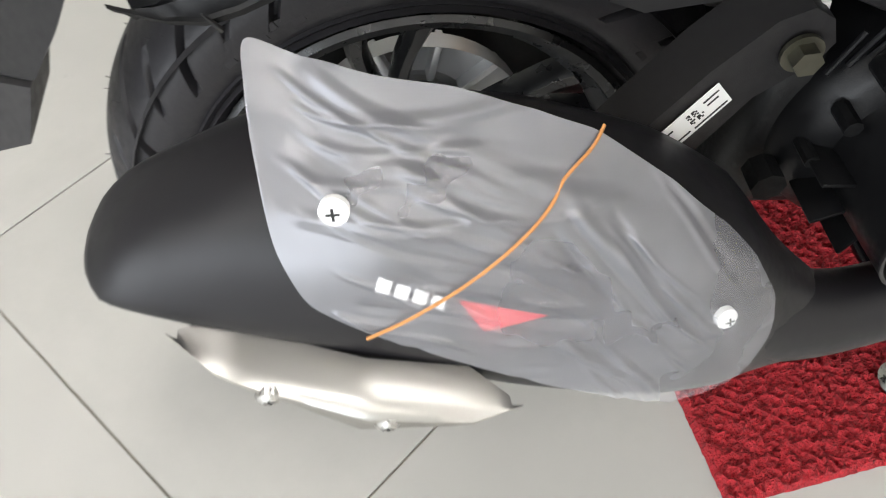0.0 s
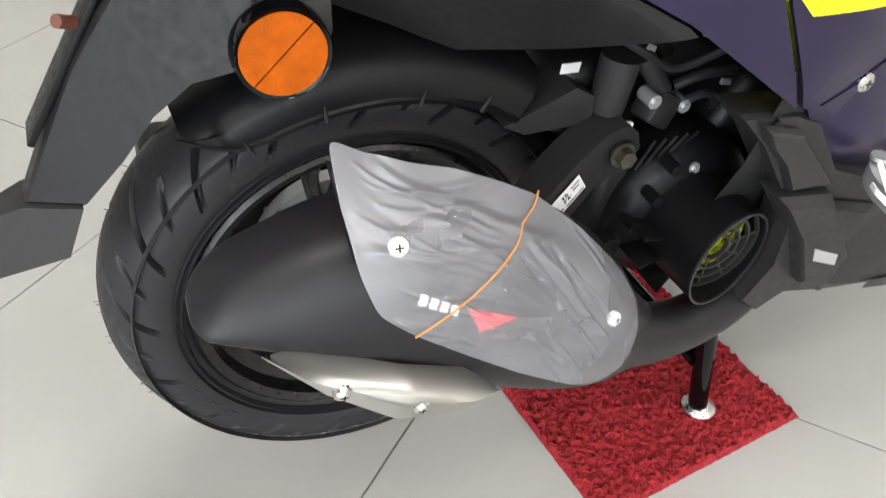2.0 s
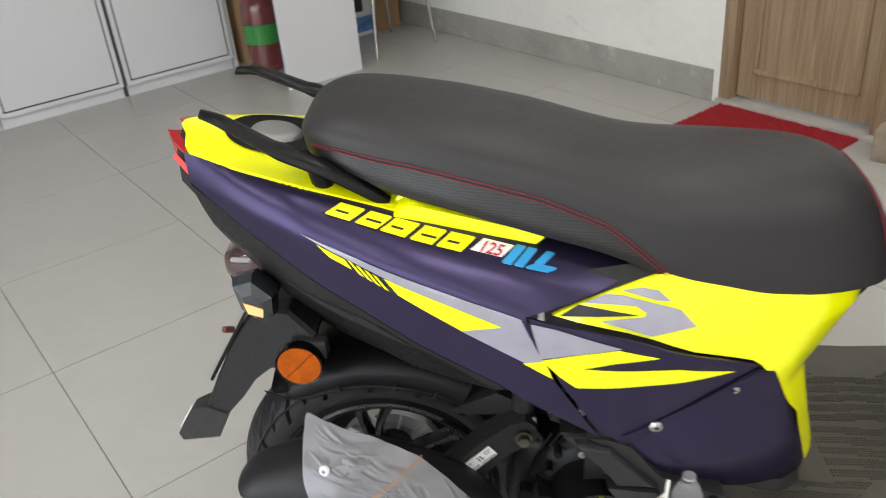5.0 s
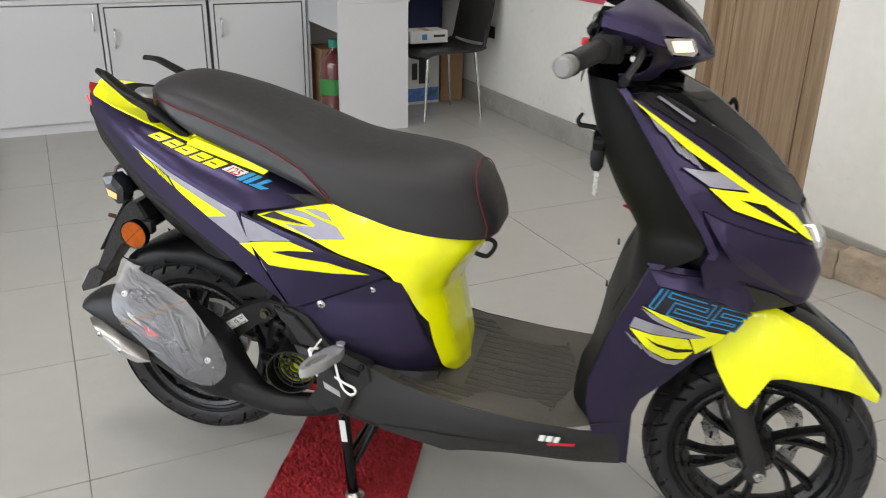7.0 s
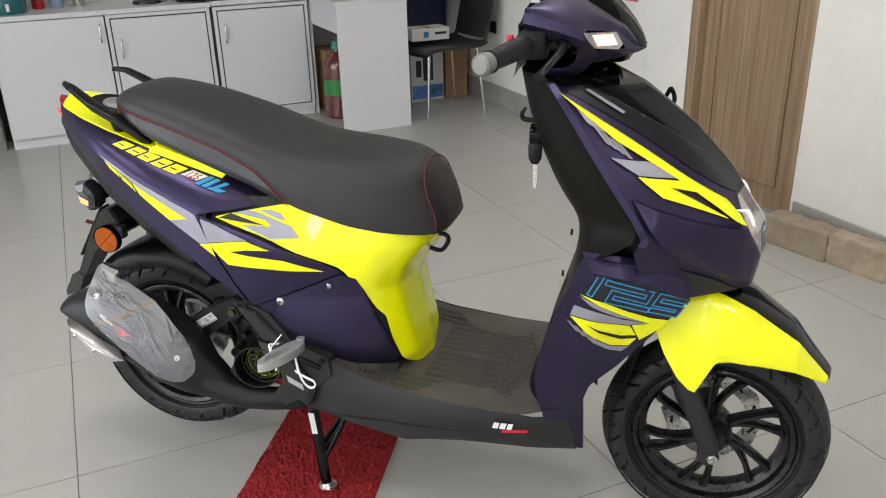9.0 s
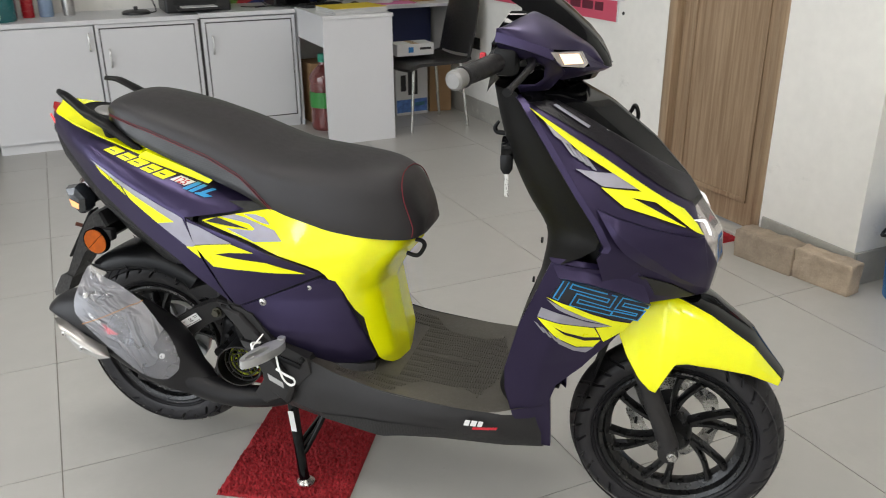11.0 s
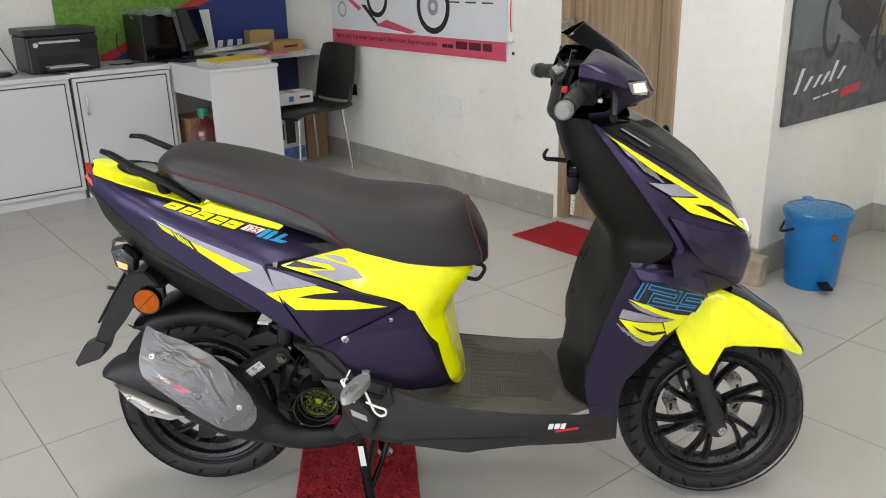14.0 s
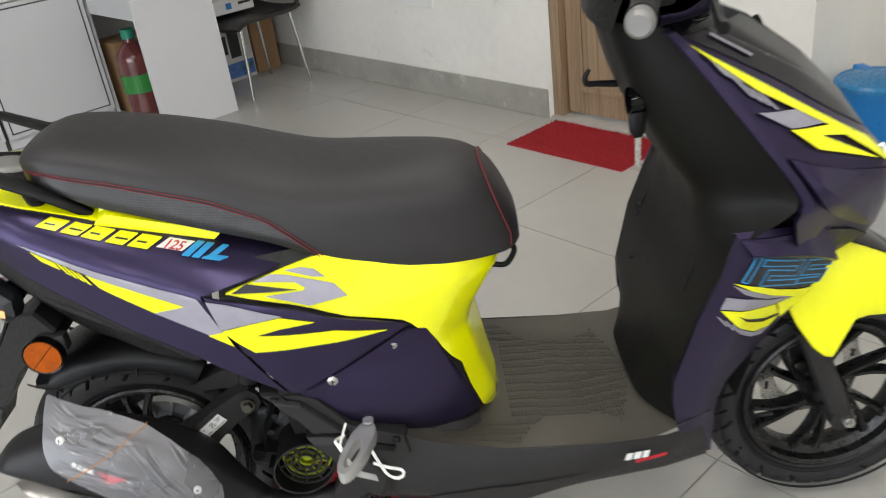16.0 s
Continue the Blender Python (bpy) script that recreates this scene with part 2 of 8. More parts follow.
# ceiling panels: the light of the showroom
M_PANEL = glow_mat("led_panel", (1.0, 0.965, 0.92), 13.5)
for x in (-0.2, 1.6, 3.4):
    for y in (-2.4, -0.4, 1.5):
        p = thing("ceiling_light", pose(x, y, ZC - 0.03), "square white ceiling light panel", "ceiling light", "ceiling lights")
        bm = B()
        for dx, dy, sx, sy in ((0.31, 0, 0.02, 0.64), (-0.31, 0, 0.02, 0.64), (0, 0.31, 0.6, 0.02), (0, -0.31, 0.6, 0.02)):
            box(bm, (dx, dy, 0.012), (sx, sy, 0.024))
        part("frame", bm, M_LAM, p)
        part("diffuser", box(B(), (0, 0, 0.01), (0.6, 0.6, 0.012)), M_PANEL, p)

# ---- the scooter ----
from mathutils.bvhtree import BVHTree

M_PURPLE = pmat("matt_purple_paint", (0.040, 0.031, 0.075), 0.32, metal=0.75, var=0.06, scale=8, coat=0.0, rvar=0.03, fine=900)
M_YELLOW = pmat("neon_yellow_paint", (0.92, 0.94, 0.0), 0.24, var=0.03, scale=6, coat=0.6, rvar=0.03)
M_BLACK = pmat("black_plastic", (0.0045, 0.0045, 0.005), 0.4, spec=0.22, var=0.15, scale=12, bump=0.25, bscale=900, bdist=0.0004)
M_GREYPL = pmat("charcoal_plastic", (0.021, 0.02, 0.0205), 0.48, spec=0.3, var=0.12, scale=9, bump=0.3, bscale=1000, bdist=0.0004)
M_TAILPL = pmat("dark_tail_plastic", (0.0125, 0.012, 0.0125), 0.46, spec=0.26, var=0.12, scale=9, bump=0.3, bscale=1000, bdist=0.0004)
M_GLOSS = pmat("gloss_black", (0.002, 0.002, 0.0025), 0.06, var=0.2, spec=0.25, rvar=0.01)
# near-black for print and black parts, and as painted shade in gaps, holes, slots
M_DARK = pmat("black_and_recess_shade", (0.006, 0.006, 0.006), 0.7)
M_RUBBER = pmat("tyre_rubber", (0.019, 0.018, 0.02), 0.5, spec=0.32, var=0.2, scale=10, bump=0.2, bscale=300)
M_RIM = pmat("black_alloy", (0.007, 0.007, 0.0075), 0.32, var=0.15, metal=0.2)
M_SEAT = pmat("grey_seat_vinyl", (0.024, 0.022, 0.0235), 0.5, spec=0.38, var=0.05, scale=5, rvar=0.03, bump=0.1, bscale=700, bdist=0.0006)
M_ENGINE = pmat("cast_engine", (0.006, 0.006, 0.0065), 0.45, metal=0.4, var=0.3, scale=20, bump=0.4, bscale=200)
M_ALU = pmat("cast_aluminium", (0.50, 0.50, 0.50), 0.40, metal=0.65, var=0.08, scale=30)
M_MUFF = pmat("muffler_paint", (0.0105, 0.010, 0.0115), 0.42, spec=0.3, var=0.12, scale=10, rvar=0.03)
M_DSILVER = pmat("silver_decal", (0.34, 0.33, 0.39), 0.42, metal=0.3, var=0.1, scale=40)
M_DYEL = pmat("yellow_decal", (0.90, 0.92, 0.005), 0.35, var=0.03)
M_DBLUE = pmat("blue_decal", (0.03, 0.30, 0.62), 0.4, var=0.03)
M_DBLACK = pmat("dark_decal", (0.012, 0.012, 0.018), 0.4, var=0.1)
M_WHITE = pmat("white_plastic", (0.75, 0.75, 0.74), 0.4, var=0.04)
M_FLANK = pmat("satin_black_paint", (0.009, 0.0075, 0.011), 0.28, metal=0.3, var=0.03, scale=8, rvar=0.015, fine=900)
M_BAREND = pmat("matt_cast_weight", (0.24, 0.235, 0.23), 0.5, metal=0.5, var=0.1, scale=30)
M_RED = pmat("red_print", (0.5, 0.012, 0.025), 0.4, var=0.05)
M_STITCH = pmat("red_thread", (0.16, 0.012, 0.02), 0.7, var=0.2, scale=200)
M_NEON = pmat("neon_green_fan", (0.34, 0.40, 0.012), 0.4, var=0.1)
M_ORANGE = pmat("orange_reflector", (0.36, 0.070, 0.0), 0.35, spec=0.2, var=0.35, scale=90, bump=0.3, bscale=500, bdist=0.001)
M_TAN = pmat("rubber_band", (0.45, 0.2, 0.06), 0.6)
M_RCLEAR = pmat("red_lens", (0.35, 0.006, 0.012), 0.12, coat=1.0)
M_SMOKE = pmat("smoked_lens", (0.05, 0.02, 0.02), 0.1, coat=1.0)
M_LENS = pmat("silver_reflector_lens", (0.55, 0.5, 0.48), 0.12, metal=0.6, var=0.4, scale=60, coat=1.0)
M_DRL = glow_mat("day_running_light", (1.0, 1.0, 1.0), 0.9)
M_TAILGLOW = glow_mat("tail_light_glow", (1.0, 0.06, 0.06), 1.0)
M_WRAPLAMP = pmat("film_over_dark_lens", (0.018, 0.022, 0.028), 0.14, metal=0.2, var=0.9, scale=45, coat=1.0, bump=0.9, bscale=60, bdist=0.004)
M_AMBERGLOW = glow_mat("lit_turn_lamp", (1.0, 0.72, 0.5), 1.6)
M_REARGLOW = glow_mat("lit_amber_lens", (1.0, 0.50, 0.20), 1.1)


def carbon_mat(name, a, b, scale=240.0, rough=0.38):
    m = pmat(name, a, rough)
    nt = m.node_tree
    bs = nt.nodes["Principled BSDF"]
    tc = nt.nodes.new("ShaderNodeTexCoord")
    mp = nt.nodes.new("ShaderNodeMapping")
    mp.inputs["Rotation"].default_value = (0, radians(38), 0)
    ck = nt.nodes.new("ShaderNodeTexChecker")
    ck.inputs["Scale"].default_value = scale
    ck.inputs["Color1"].default_value, ck.inputs["Color2"].default_value = (*a, 1), (*b, 1)
    nt.links.new(tc.outputs["Object"], mp.inputs[0])
    nt.links.new(mp.outputs[0], ck.inputs["Vector"])
    nt.links.new(ck.outputs["Color"], bs.inputs["Base Color"])
    return m


M_CARBON = carbon_mat("carbon_weave_vinyl", (0.003, 0.003, 0.0035), (0.022, 0.021, 0.022), 420.0)

SC = thing("scooter", pose(0.015, -0.02, 0, 0, 0, 49.3), "dark purple and neon yellow scooter standing on its centre stand", "scooter")


def sp(name, bm, material, label="", parent=None, smooth=40):
    """A part of the scooter."""
    return part(name, bm, material, parent or SC, label, smooth)


# surfaces of the body, right half, as half-widths; they are draped with panels and stickers
REAR = [  # x, then half-width and height at seam, shoulder, crease, lower edge, bottom
    (-0.205, (0.050, 0.888), (0.056, 0.868), (0.060, 0.846), (0.062, 0.835), (0.060, 0.800)),
    (-0.120, (0.090, 0.870), (0.106, 0.852), (0.114, 0.832), (0.108, 0.775), (0.075, 0.650)),
    (-0.036, (0.116, 0.852), (0.143, 0.834), (0.158, 0.809), (0.150, 0.715), (0.115, 0.585)),
    (0.100, (0.128, 0.812), (0.172, 0.792), (0.197, 0.762), (0.188, 0.645), (0.150, 0.525)),
    (0.226, (0.131, 0.774), (0.185, 0.752), (0.216, 0.715), (0.212, 0.580), (0.195, 0.505)),
    (0.330, (0.130, 0.745), (0.175, 0.722), (0.224, 0.684), (0.214, 0.540), (0.205, 0.500)),
    (0.420, (0.128, 0.716), (0.164, 0.690), (0.216, 0.645), (0.198, 0.560), (0.195, 0.500)),
    (0.520, (0.120, 0.690), (0.155, 0.655), (0.172, 0.595), (0.166, 0.570), (0.165, 0.500)),
]
REAR = [(r[0], (max(0.015, r[1][0] - 0.035), r[1][1] + 0.011), *r[1:]) for r in REAR]  # turned in under the seat
MID = [  # z, then x and half-width from the back to the middle of the front
    (0.335, (0.30, 0.150), (0.45, 0.140), (0.56, 0.120), (0.615, 0.085), (0.645, 0.050), (0.654, 0.0)),
    (0.380, (0.30, 0.165), (0.45, 0.155), (0.57, 0.142), (0.620, 0.120), (0.645, 0.080), (0.652, 0.0)),
    (0.460, (0.30, 0.195), (0.42, 0.185), (0.54, 0.160), (0.590, 0.140), (0.625, 0.090), (0.638, 0.0)),
    (0.540, (0.30, 0.212), (0.39, 0.202), (0.51, 0.165), (0.565, 0.145), (0.608, 0.095), (0.626, 0.0)),
    (0.585, (0.30, 0.218), (0.39, 0.212), (0.50, 0.178), (0.570, 0.152), (0.625, 0.105), (0.650, 0.0)),
    (0.640, (0.26, 0.222), (0.40, 0.205), (0.50, 0.172), (0.600, 0.142), (0.665, 0.095), (0.694, 0.0)),
    (0.690, (0.25, 0.218), (0.40, 0.174), (0.50, 0.150), (0.600, 0.130), (0.670, 0.085), (0.700, 0.0)),
    (0.750, (0.25, 0.165), (0.38, 0.142), (0.50, 0.125), (0.600, 0.110), (0.660, 0.080), (0.690, 0.0)),
]
APRON = [
    (1.000, (0.920, 0.140), (0.945, 0.138), (0.975, 0.115), (1.000, 0.080), (1.030, 0.0)),
    (0.970, (0.935, 0.165), (0.960, 0.158), (1.000, 0.125), (1.045, 0.085), (1.090, 0.0)),
    (0.900, (0.975, 0.195), (1.035, 0.170), (1.090, 0.120), (1.140, 0.075), (1.180, 0.0)),
    (0.830, (1.025, 0.215), (1.120, 0.172), (1.180, 0.125), (1.220, 0.075), (1.246, 0.0)),
    (0.753, (1.080, 0.225), (1.190, 0.165), (1.272, 0.123), (1.290, 0.070), (1.300, 0.0)),
    (0.720, (1.095, 0.222), (1.190, 0.162), (1.282, 0.112), (1.312, 0.070), (1.325, 0.0)),
    (0.660, (1.110, 0.200), (1.190, 0.142), (1.285, 0.090), (1.318, 0.060), (1.332, 0.0)),
    (0.600, (1.130, 0.170), (1.200, 0.120), (1.280, 0.070), (1.310, 0.045), (1.322, 0.0)),
    (0.550, (1.150, 0.150), (1.210, 0.100), (1.270, 0.050), (1.290, 0.030), (1.300, 0.0)),
]
SHIELD = [
    (0.705, (1.000, 0.222), (1.060, 0.215), (1.120, 0.190), (1.215, 0.130)),
    (0.650, (0.985, 0.226), (1.050, 0.218), (1.120, 0.185), (1.215, 0.132)),
    (0.560, (0.955, 0.220), (1.030, 0.208), (1.100, 0.170), (1.200, 0.125)),
    (0.460, (0.920, 0.210), (1.000, 0.192), (1.060, 0.155), (1.120, 0.120)),
    (0.330, (0.920, 0.194), (0.980, 0.170), (1.020, 0.142), (1.060, 0.115)),
    (0.200, (0.925, 0.170), (0.975, 0.142), (1.012, 0.127), (1.030, 0.115)),
]


def along(P, n):
    """n points evenly spaced along a polyline."""
    P = np.array(P, float)
    L = np.r_[0, np.cumsum(np.linalg.norm(np.diff(P, axis=0), axis=1))]
    s = np.linspace(0, L[-1], n)
    return np.stack([np.interp(s, L, P[:, k]) for k in range(P.shape[1])], 1)


def soft(G, axis, k=1):
    """Round a grid of points along one axis, its ends kept."""
    G = np.array(G, float)
    for _ in range(k):
        H = np.moveaxis(G, axis, 0).copy()
        H[1:-1] = 0.25 * H[:-2] + 0.5 * H[1:-1] + 0.25 * H[2:]
        G = np.moveaxis(H, 0, axis)
    return G


def rail_grid(R, n=40, m=20):
    rails = [along([(r[0], -r[j][0], r[j][1]) for r in R], n) for j in range(1, len(R[0]))]
    return soft(np.array([along([rl[i] for rl in rails], m) for i in range(n)]), 0, 3)


def outline_at(R, z):
    """The plan outline of a body at a height."""
    R = sorted(R, key=lambda r: r[0])
    zs = [r[0] for r in R]
    return np.array([[np.interp(z, zs, [r[j][k] for r in R]) for k in (0, 1)] for j in range(1, len(R[0]))])


def cut_grid(R, zs, x0, x1, n=14):
    """Rows of a body between the edges x0(z) and x1(z); x1 None runs to the middle of the front."""
    rows = []
    for z in zs:
        o = outline_at(R, z)
        d = along(o, 60)
        d = soft(d, 0, 4)
        a = np.interp(z, *x0) if x0 else d[0, 0]
        b = np.interp(z, *x1) if x1 else d[-1, 0]
        xs = np.linspace(max(a, d[0, 0]), min(b, d[-1, 0]), n)
        if not x1:  # closer steps where the surface turns across the front
            u = np.linspace(0, 1, n)
            i0 = np.interp(xs[0], d[:, 0], np.arange(60))
            ii = i0 + (59 - i0) * u
            rows.append([(np.interp(i, range(60), d[:, 0]), -np.interp(i, range(60), d[:, 1]), z) for i in ii])
        else:
            rows.append([(x, -np.interp(x, d[:, 0], d[:, 1]), z) for x in xs])
    return np.array(rows)


def sheet(bm, G, off=0.0, rim=0.006, mirror=False, flip=False):
    """A grid of points as a surface with a turned-in rim; mirror lays it on the other side."""
    G = np.array(G, float).copy()
    G[..., 1] -= off
    if mirror:
        G[..., 1] *= -1
    V = [[bm.verts.new(p) for p in row] for row in G]
    for a, b in zip(V, V[1:]):
        for i in range(len(a) - 1):
            q = (a[i], a[i + 1], b[i + 1], b[i])
            if len({tuple(round(c, 5) for c in v.co) for v in q}) == 4:
                bm.faces.new(q)
    bmesh.ops.remove_doubles(bm, verts=bm.verts[:], dist=0.0002)
    if rim:
        es = [e for e in bm.edges if e.is_boundary]
        r = bmesh.ops.extrude_edge_only(bm, edges=es)
        vs = [v for v in r["geom"] if isinstance(v, bmesh.types.BMVert)]
        for v in vs:
            v.co.y += -rim if v.co.y > 0 else rim
    return bm


def tree_of(G):
    n, m = G.shape[:2]
    V = [tuple(p) for p in G.reshape(-1, 3)]
    Fc = [(i * m + j, (i + 1) * m + j, (i + 1) * m + j + 1, i * m + j + 1) for i in range(n - 1) for j in range(m - 1)]
    return BVHTree.FromPolygons(V, Fc)


ZM = np.linspace(0.335, 0.75, 40)
TREE = {
    "rear": tree_of(rail_grid(REAR, 60, 30)),
    "mid": tree_of(cut_grid(MID, ZM, None, None, 40)),
    "apron": tree_of(cut_grid(APRON, np.linspace(0.55, 1.0, 40), None, None, 40)),
    "shield": tree_of(cut_grid(SHIELD, np.linspace(0.2, 0.705, 40), None, ([0, 1], [2, 2]), 40)),
}


def lay(bm, hull, off):
    """Lay the flat points of a bmesh (x, z) onto a body surface."""
    t = TREE[hull]
    for v in bm.verts:
        hit = t.ray_cast(Vector((v.co.x, -1, v.co.z)), Vector((0, 1, 0)))[0]
        if hit is None:
            hit = t.find_nearest(Vector((v.co.x, -0.2, v.co.z)))[0]
        v.co.y = hit.y - off
    return bm


def refine(bm, cut):
    for _ in range(5):
        es = [e for e in bm.edges if e.calc_length() > cut]
        if not es:
            break
        bmesh.ops.subdivide_edges(bm, edges=es, cuts=1)
        bmesh.ops.triangulate(bm, faces=[f for f in bm.faces if len(f.verts) > 3])


def drape(outline, hull, off=0.002, rim=0.004, cut=0.012, mirror=False, ease=0):
    """A panel cut to an outline (x, z) and laid on a body surface."""
    bm = B()
    f = bm.faces.new([bm.verts.new((x, 0, z)) for x, z in outline])
    f.normal_update()
    bmesh.ops.triangulate(bm, faces=[f])
    refine(bm, cut)
    lay(bm, hull, off)
    for _ in range(ease):
        bmesh.ops.smooth_vert(bm, verts=[v for v in bm.verts if not v.is_boundary], factor=0.5, use_axis_y=True)
    if rim:
        r = bmesh.ops.extrude_edge_only(bm, edges=[e for e in bm.edges if e.is_boundary])
        for v in r["geom"]:
            if isinstance(v, bmesh.types.BMVert):
                v.co.y += rim
    if mirror:
        for v in bm.verts:
            v.co.y *= -1
    return bm


def both(name, outline, hull, material, off=0.002, rim=0.004, label="", cut=0.012):
    for mir in (False, True):
        sp(name, drape(outline, hull, off, rim, cut, mir), material, label)


# rear side covers
REAR_COVER = [(-0.193, 0.882), (-0.128, 0.873), (-0.061, 0.862), (0.005, 0.849), (0.067, 0.826), (0.2, 0.784), (0.327, 0.752), (0.39, 0.729),
              (0.262, 0.7185), (0.227, 0.714), (0.259, 0.62), (0.316, 0.521), (0.192, 0.61), (0.1, 0.66), (0.036, 0.7), (-0.011, 0.729),
              (-0.07, 0.767), (-0.122, 0.801), (-0.154, 0.823), (-0.188, 0.845)]
MID_COVER = [(0.232, 0.712), (0.262, 0.703), (0.345, 0.679), (0.442, 0.636), (0.508, 0.603), (0.516, 0.597), (0.332, 0.517), (0.322, 0.521), (0.265, 0.62)]
LOWER_COVER = [(-0.190, 0.842), (-0.154, 0.820), (-0.122, 0.798), (-0.07, 0.764), (-0.011, 0.726), (0.036, 0.697), (0.1, 0.657), (0.192, 0.607),
               (0.200, 0.600), (0.186, 0.597), (0.130, 0.573), (0.070, 0.554), (0.045, 0.564), (0.010, 0.580), (-0.030, 0.597), (-0.062, 0.612), (-0.098, 0.646),
               (-0.129, 0.710), (-0.161, 0.766), (-0.178, 0.808)]
# near-black sheets behind the covers put shade into their gaps
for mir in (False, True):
    sp("gap_shade_sheet", sheet(B(), rail_grid(REAR[:6], 40, 19)[:34, :13], -0.004, 0.0, mir), M_DARK)
both("rear_cover", REAR_COVER, "rear", M_PURPLE)
both("middle_cover", MID_COVER, "rear", M_PURPLE)
for mir in (False, True):
    bm = drape(LOWER_COVER, "rear", 0.0, 0.006, 0.012, mir)
    for v in bm.verts:  # the lower facet turns in below a crease
        d = np.interp(v.co.x, [-0.19, -0.1, -0.02, 0.026, 0.094, 0.2], [0.80, 0.74, 0.709, 0.694, 0.654, 0.59]) - v.co.z
        if d > 0:
            v.co.y += (-0.5 if mir else 0.5) * d
    sp("lower_cover", bm, M_TAILPL, "charcoal plastic lower side cover", smooth=22)

# stickers of the rear cover
DEC = 0.0036
both("silver_stripe", [(-0.035, 0.809), (0.048, 0.777), (0.222, 0.712), (0.256, 0.626), (0.223, 0.649), (0.149, 0.691), (0.2, 0.7),
                       (0.073, 0.755), (-0.016, 0.799)], "rear", M_DSILVER, DEC, 0.001)
both("yellow_stripe", [(-0.016, 0.797), (0.018, 0.78), (0.024, 0.767), (-0.002, 0.781)], "rear", M_DYEL, DEC, 0.001)
for k in range(4):
    a = 0.0096 * k
    z = -0.0055 * k
    both("yellow_bar", [(0.0205 + a, 0.78 + z), (0.0255 + a, 0.777 + z), (0.0385 + a, 0.7575 + z), (0.033 + a, 0.7605 + z)], "rear", M_DYEL, DEC, 0.001)
both("yellow_stripe", [(0.063, 0.759), (0.125, 0.733), (0.199, 0.7), (0.151, 0.691), (0.078, 0.737)], "rear", M_DYEL, DEC + 0.0006, 0.001)
both("yellow_stripe", [(0.223, 0.647), (0.249, 0.651), (0.2575, 0.624)], "rear", M_DYEL, DEC + 0.0006, 0.001)
both("silver_stripe", [(0.233, 0.706), (0.262, 0.698), (0.339, 0.669), (0.279, 0.66), (0.244, 0.654)], "rear", M_DSILVER, DEC, 0.001)
both("yellow_stripe", [(0.245, 0.652), (0.288, 0.66), (0.335, 0.667), (0.384, 0.65), (0.332, 0.647), (0.293, 0.639), (0.34, 0.634), (0.411, 0.628),
                       (0.485, 0.6), (0.373, 0.607), (0.286, 0.609), (0.267, 0.626)], "rear", M_DYEL, DEC, 0.001)
# raised badge on the shoulder: five slanted yellow blocks, a white plate with a number, two blue blocks
def shoulder(u, w):
    """A place on the shoulder: u along the badge line, w up it."""
    return 0.003 + u * 0.995 - 0.45 * w, 0.835 - u * 0.304 - w * 0.42


def badge(name, u0, u1, material, w0=0.003, w1=0.021, off=0.006, lean=0.009):
    """A raised block leaning forward."""
    for mir in (False, True):
        pts = [shoulder(u0 + lean, w0), shoulder(u1 + lean, w0), shoulder(u1, w1), shoulder(u0, w1)]
        sp(name, drape(pts, "rear", off, 0.006, 0.005, mir), material)


for u0, u1 in ((0.000, 0.029), (0.036, 0.061), (0.066, 0.094), (0.101, 0.126), (0.132, 0.160)):
    badge("badge_block", u0, u1, M_DYEL, -0.003, 0.015)
    badge("badge_slot", u0 + 0.008, u1 + (0.001 if u0 in (0.036, 0.101) else -0.006), M_DBLACK, 0.0048, 0.0072, 0.0066, 0.001)
badge("number_plate_badge", 0.170, 0.206, M_WHITE, -0.004, 0.011, 0.004)
badge("badge_block", 0.209, 0.219, M_DBLUE, -0.006, 0.016)
badge("badge_block", 0.223, 0.233, M_DBLUE, -0.006, 0.016)
badge("badge_block", 0.237, 0.262, M_DBLUE, 0.010, 0.016)
badge("badge_block", 0.245, 0.254, M_DBLUE, -0.006, 0.009)


def lettering(s, size, place, hull, material, off, shear=0.25, bold=0.0, name="lettering", spacing=1.0):
    """Draped lettering: place(u, w) maps text metres to (x, z)."""
    bm = text_bm(s, size, 0, shear, bold, spacing)
    bmesh.ops.triangulate(bm, faces=bm.faces[:])
    refine(bm, 0.02)
    for v in bm.verts:
        x, z = place(v.co.x, v.co.y)
        v.co = (x, 0, z)
    lay(bm, hull, off)
    return sp(name, bm, material)


lettering("125", 0.0185, lambda u, w: shoulder(0.1765 + u, 0.0098 - w), "rear", M_RED, 0.0052, 0.2, 0.0003)

# yellow tail top and the step plates beside the seat
xs = np.linspace(-0.208, 0.09, 26)
ya = np.interp(xs, [r[0] for r in REAR], [r[2][0] for r in REAR])
za = np.interp(xs, [r[0] for r in REAR], [r[2][1] for r in REAR])
ya[0] = 0.03
G = np.array([[(x + 0.02 * (abs(s) ** 2) * (x < -0.2), s * (y + 0.004), z + 0.002 + 0.012 * (1 - abs(s) ** 3)) for s in np.linspace(-1, 1, 21)] for x, y, z in zip(xs, ya, za)])
G = soft(G, 0, 1)
bm = sheet(B(), G, 0, 0)
r = bmesh.ops.extrude_edge_only(bm, edges=[e for e in bm.edges if e.is_boundary])
for v in r["geom"]:
    if isinstance(v, bmesh.types.BMVert):
        v.co.z -= 0.012
        v.co.y *= 0.97
sp("tail_cover", bm, M_YELLOW, "gloss neon yellow tail cover")
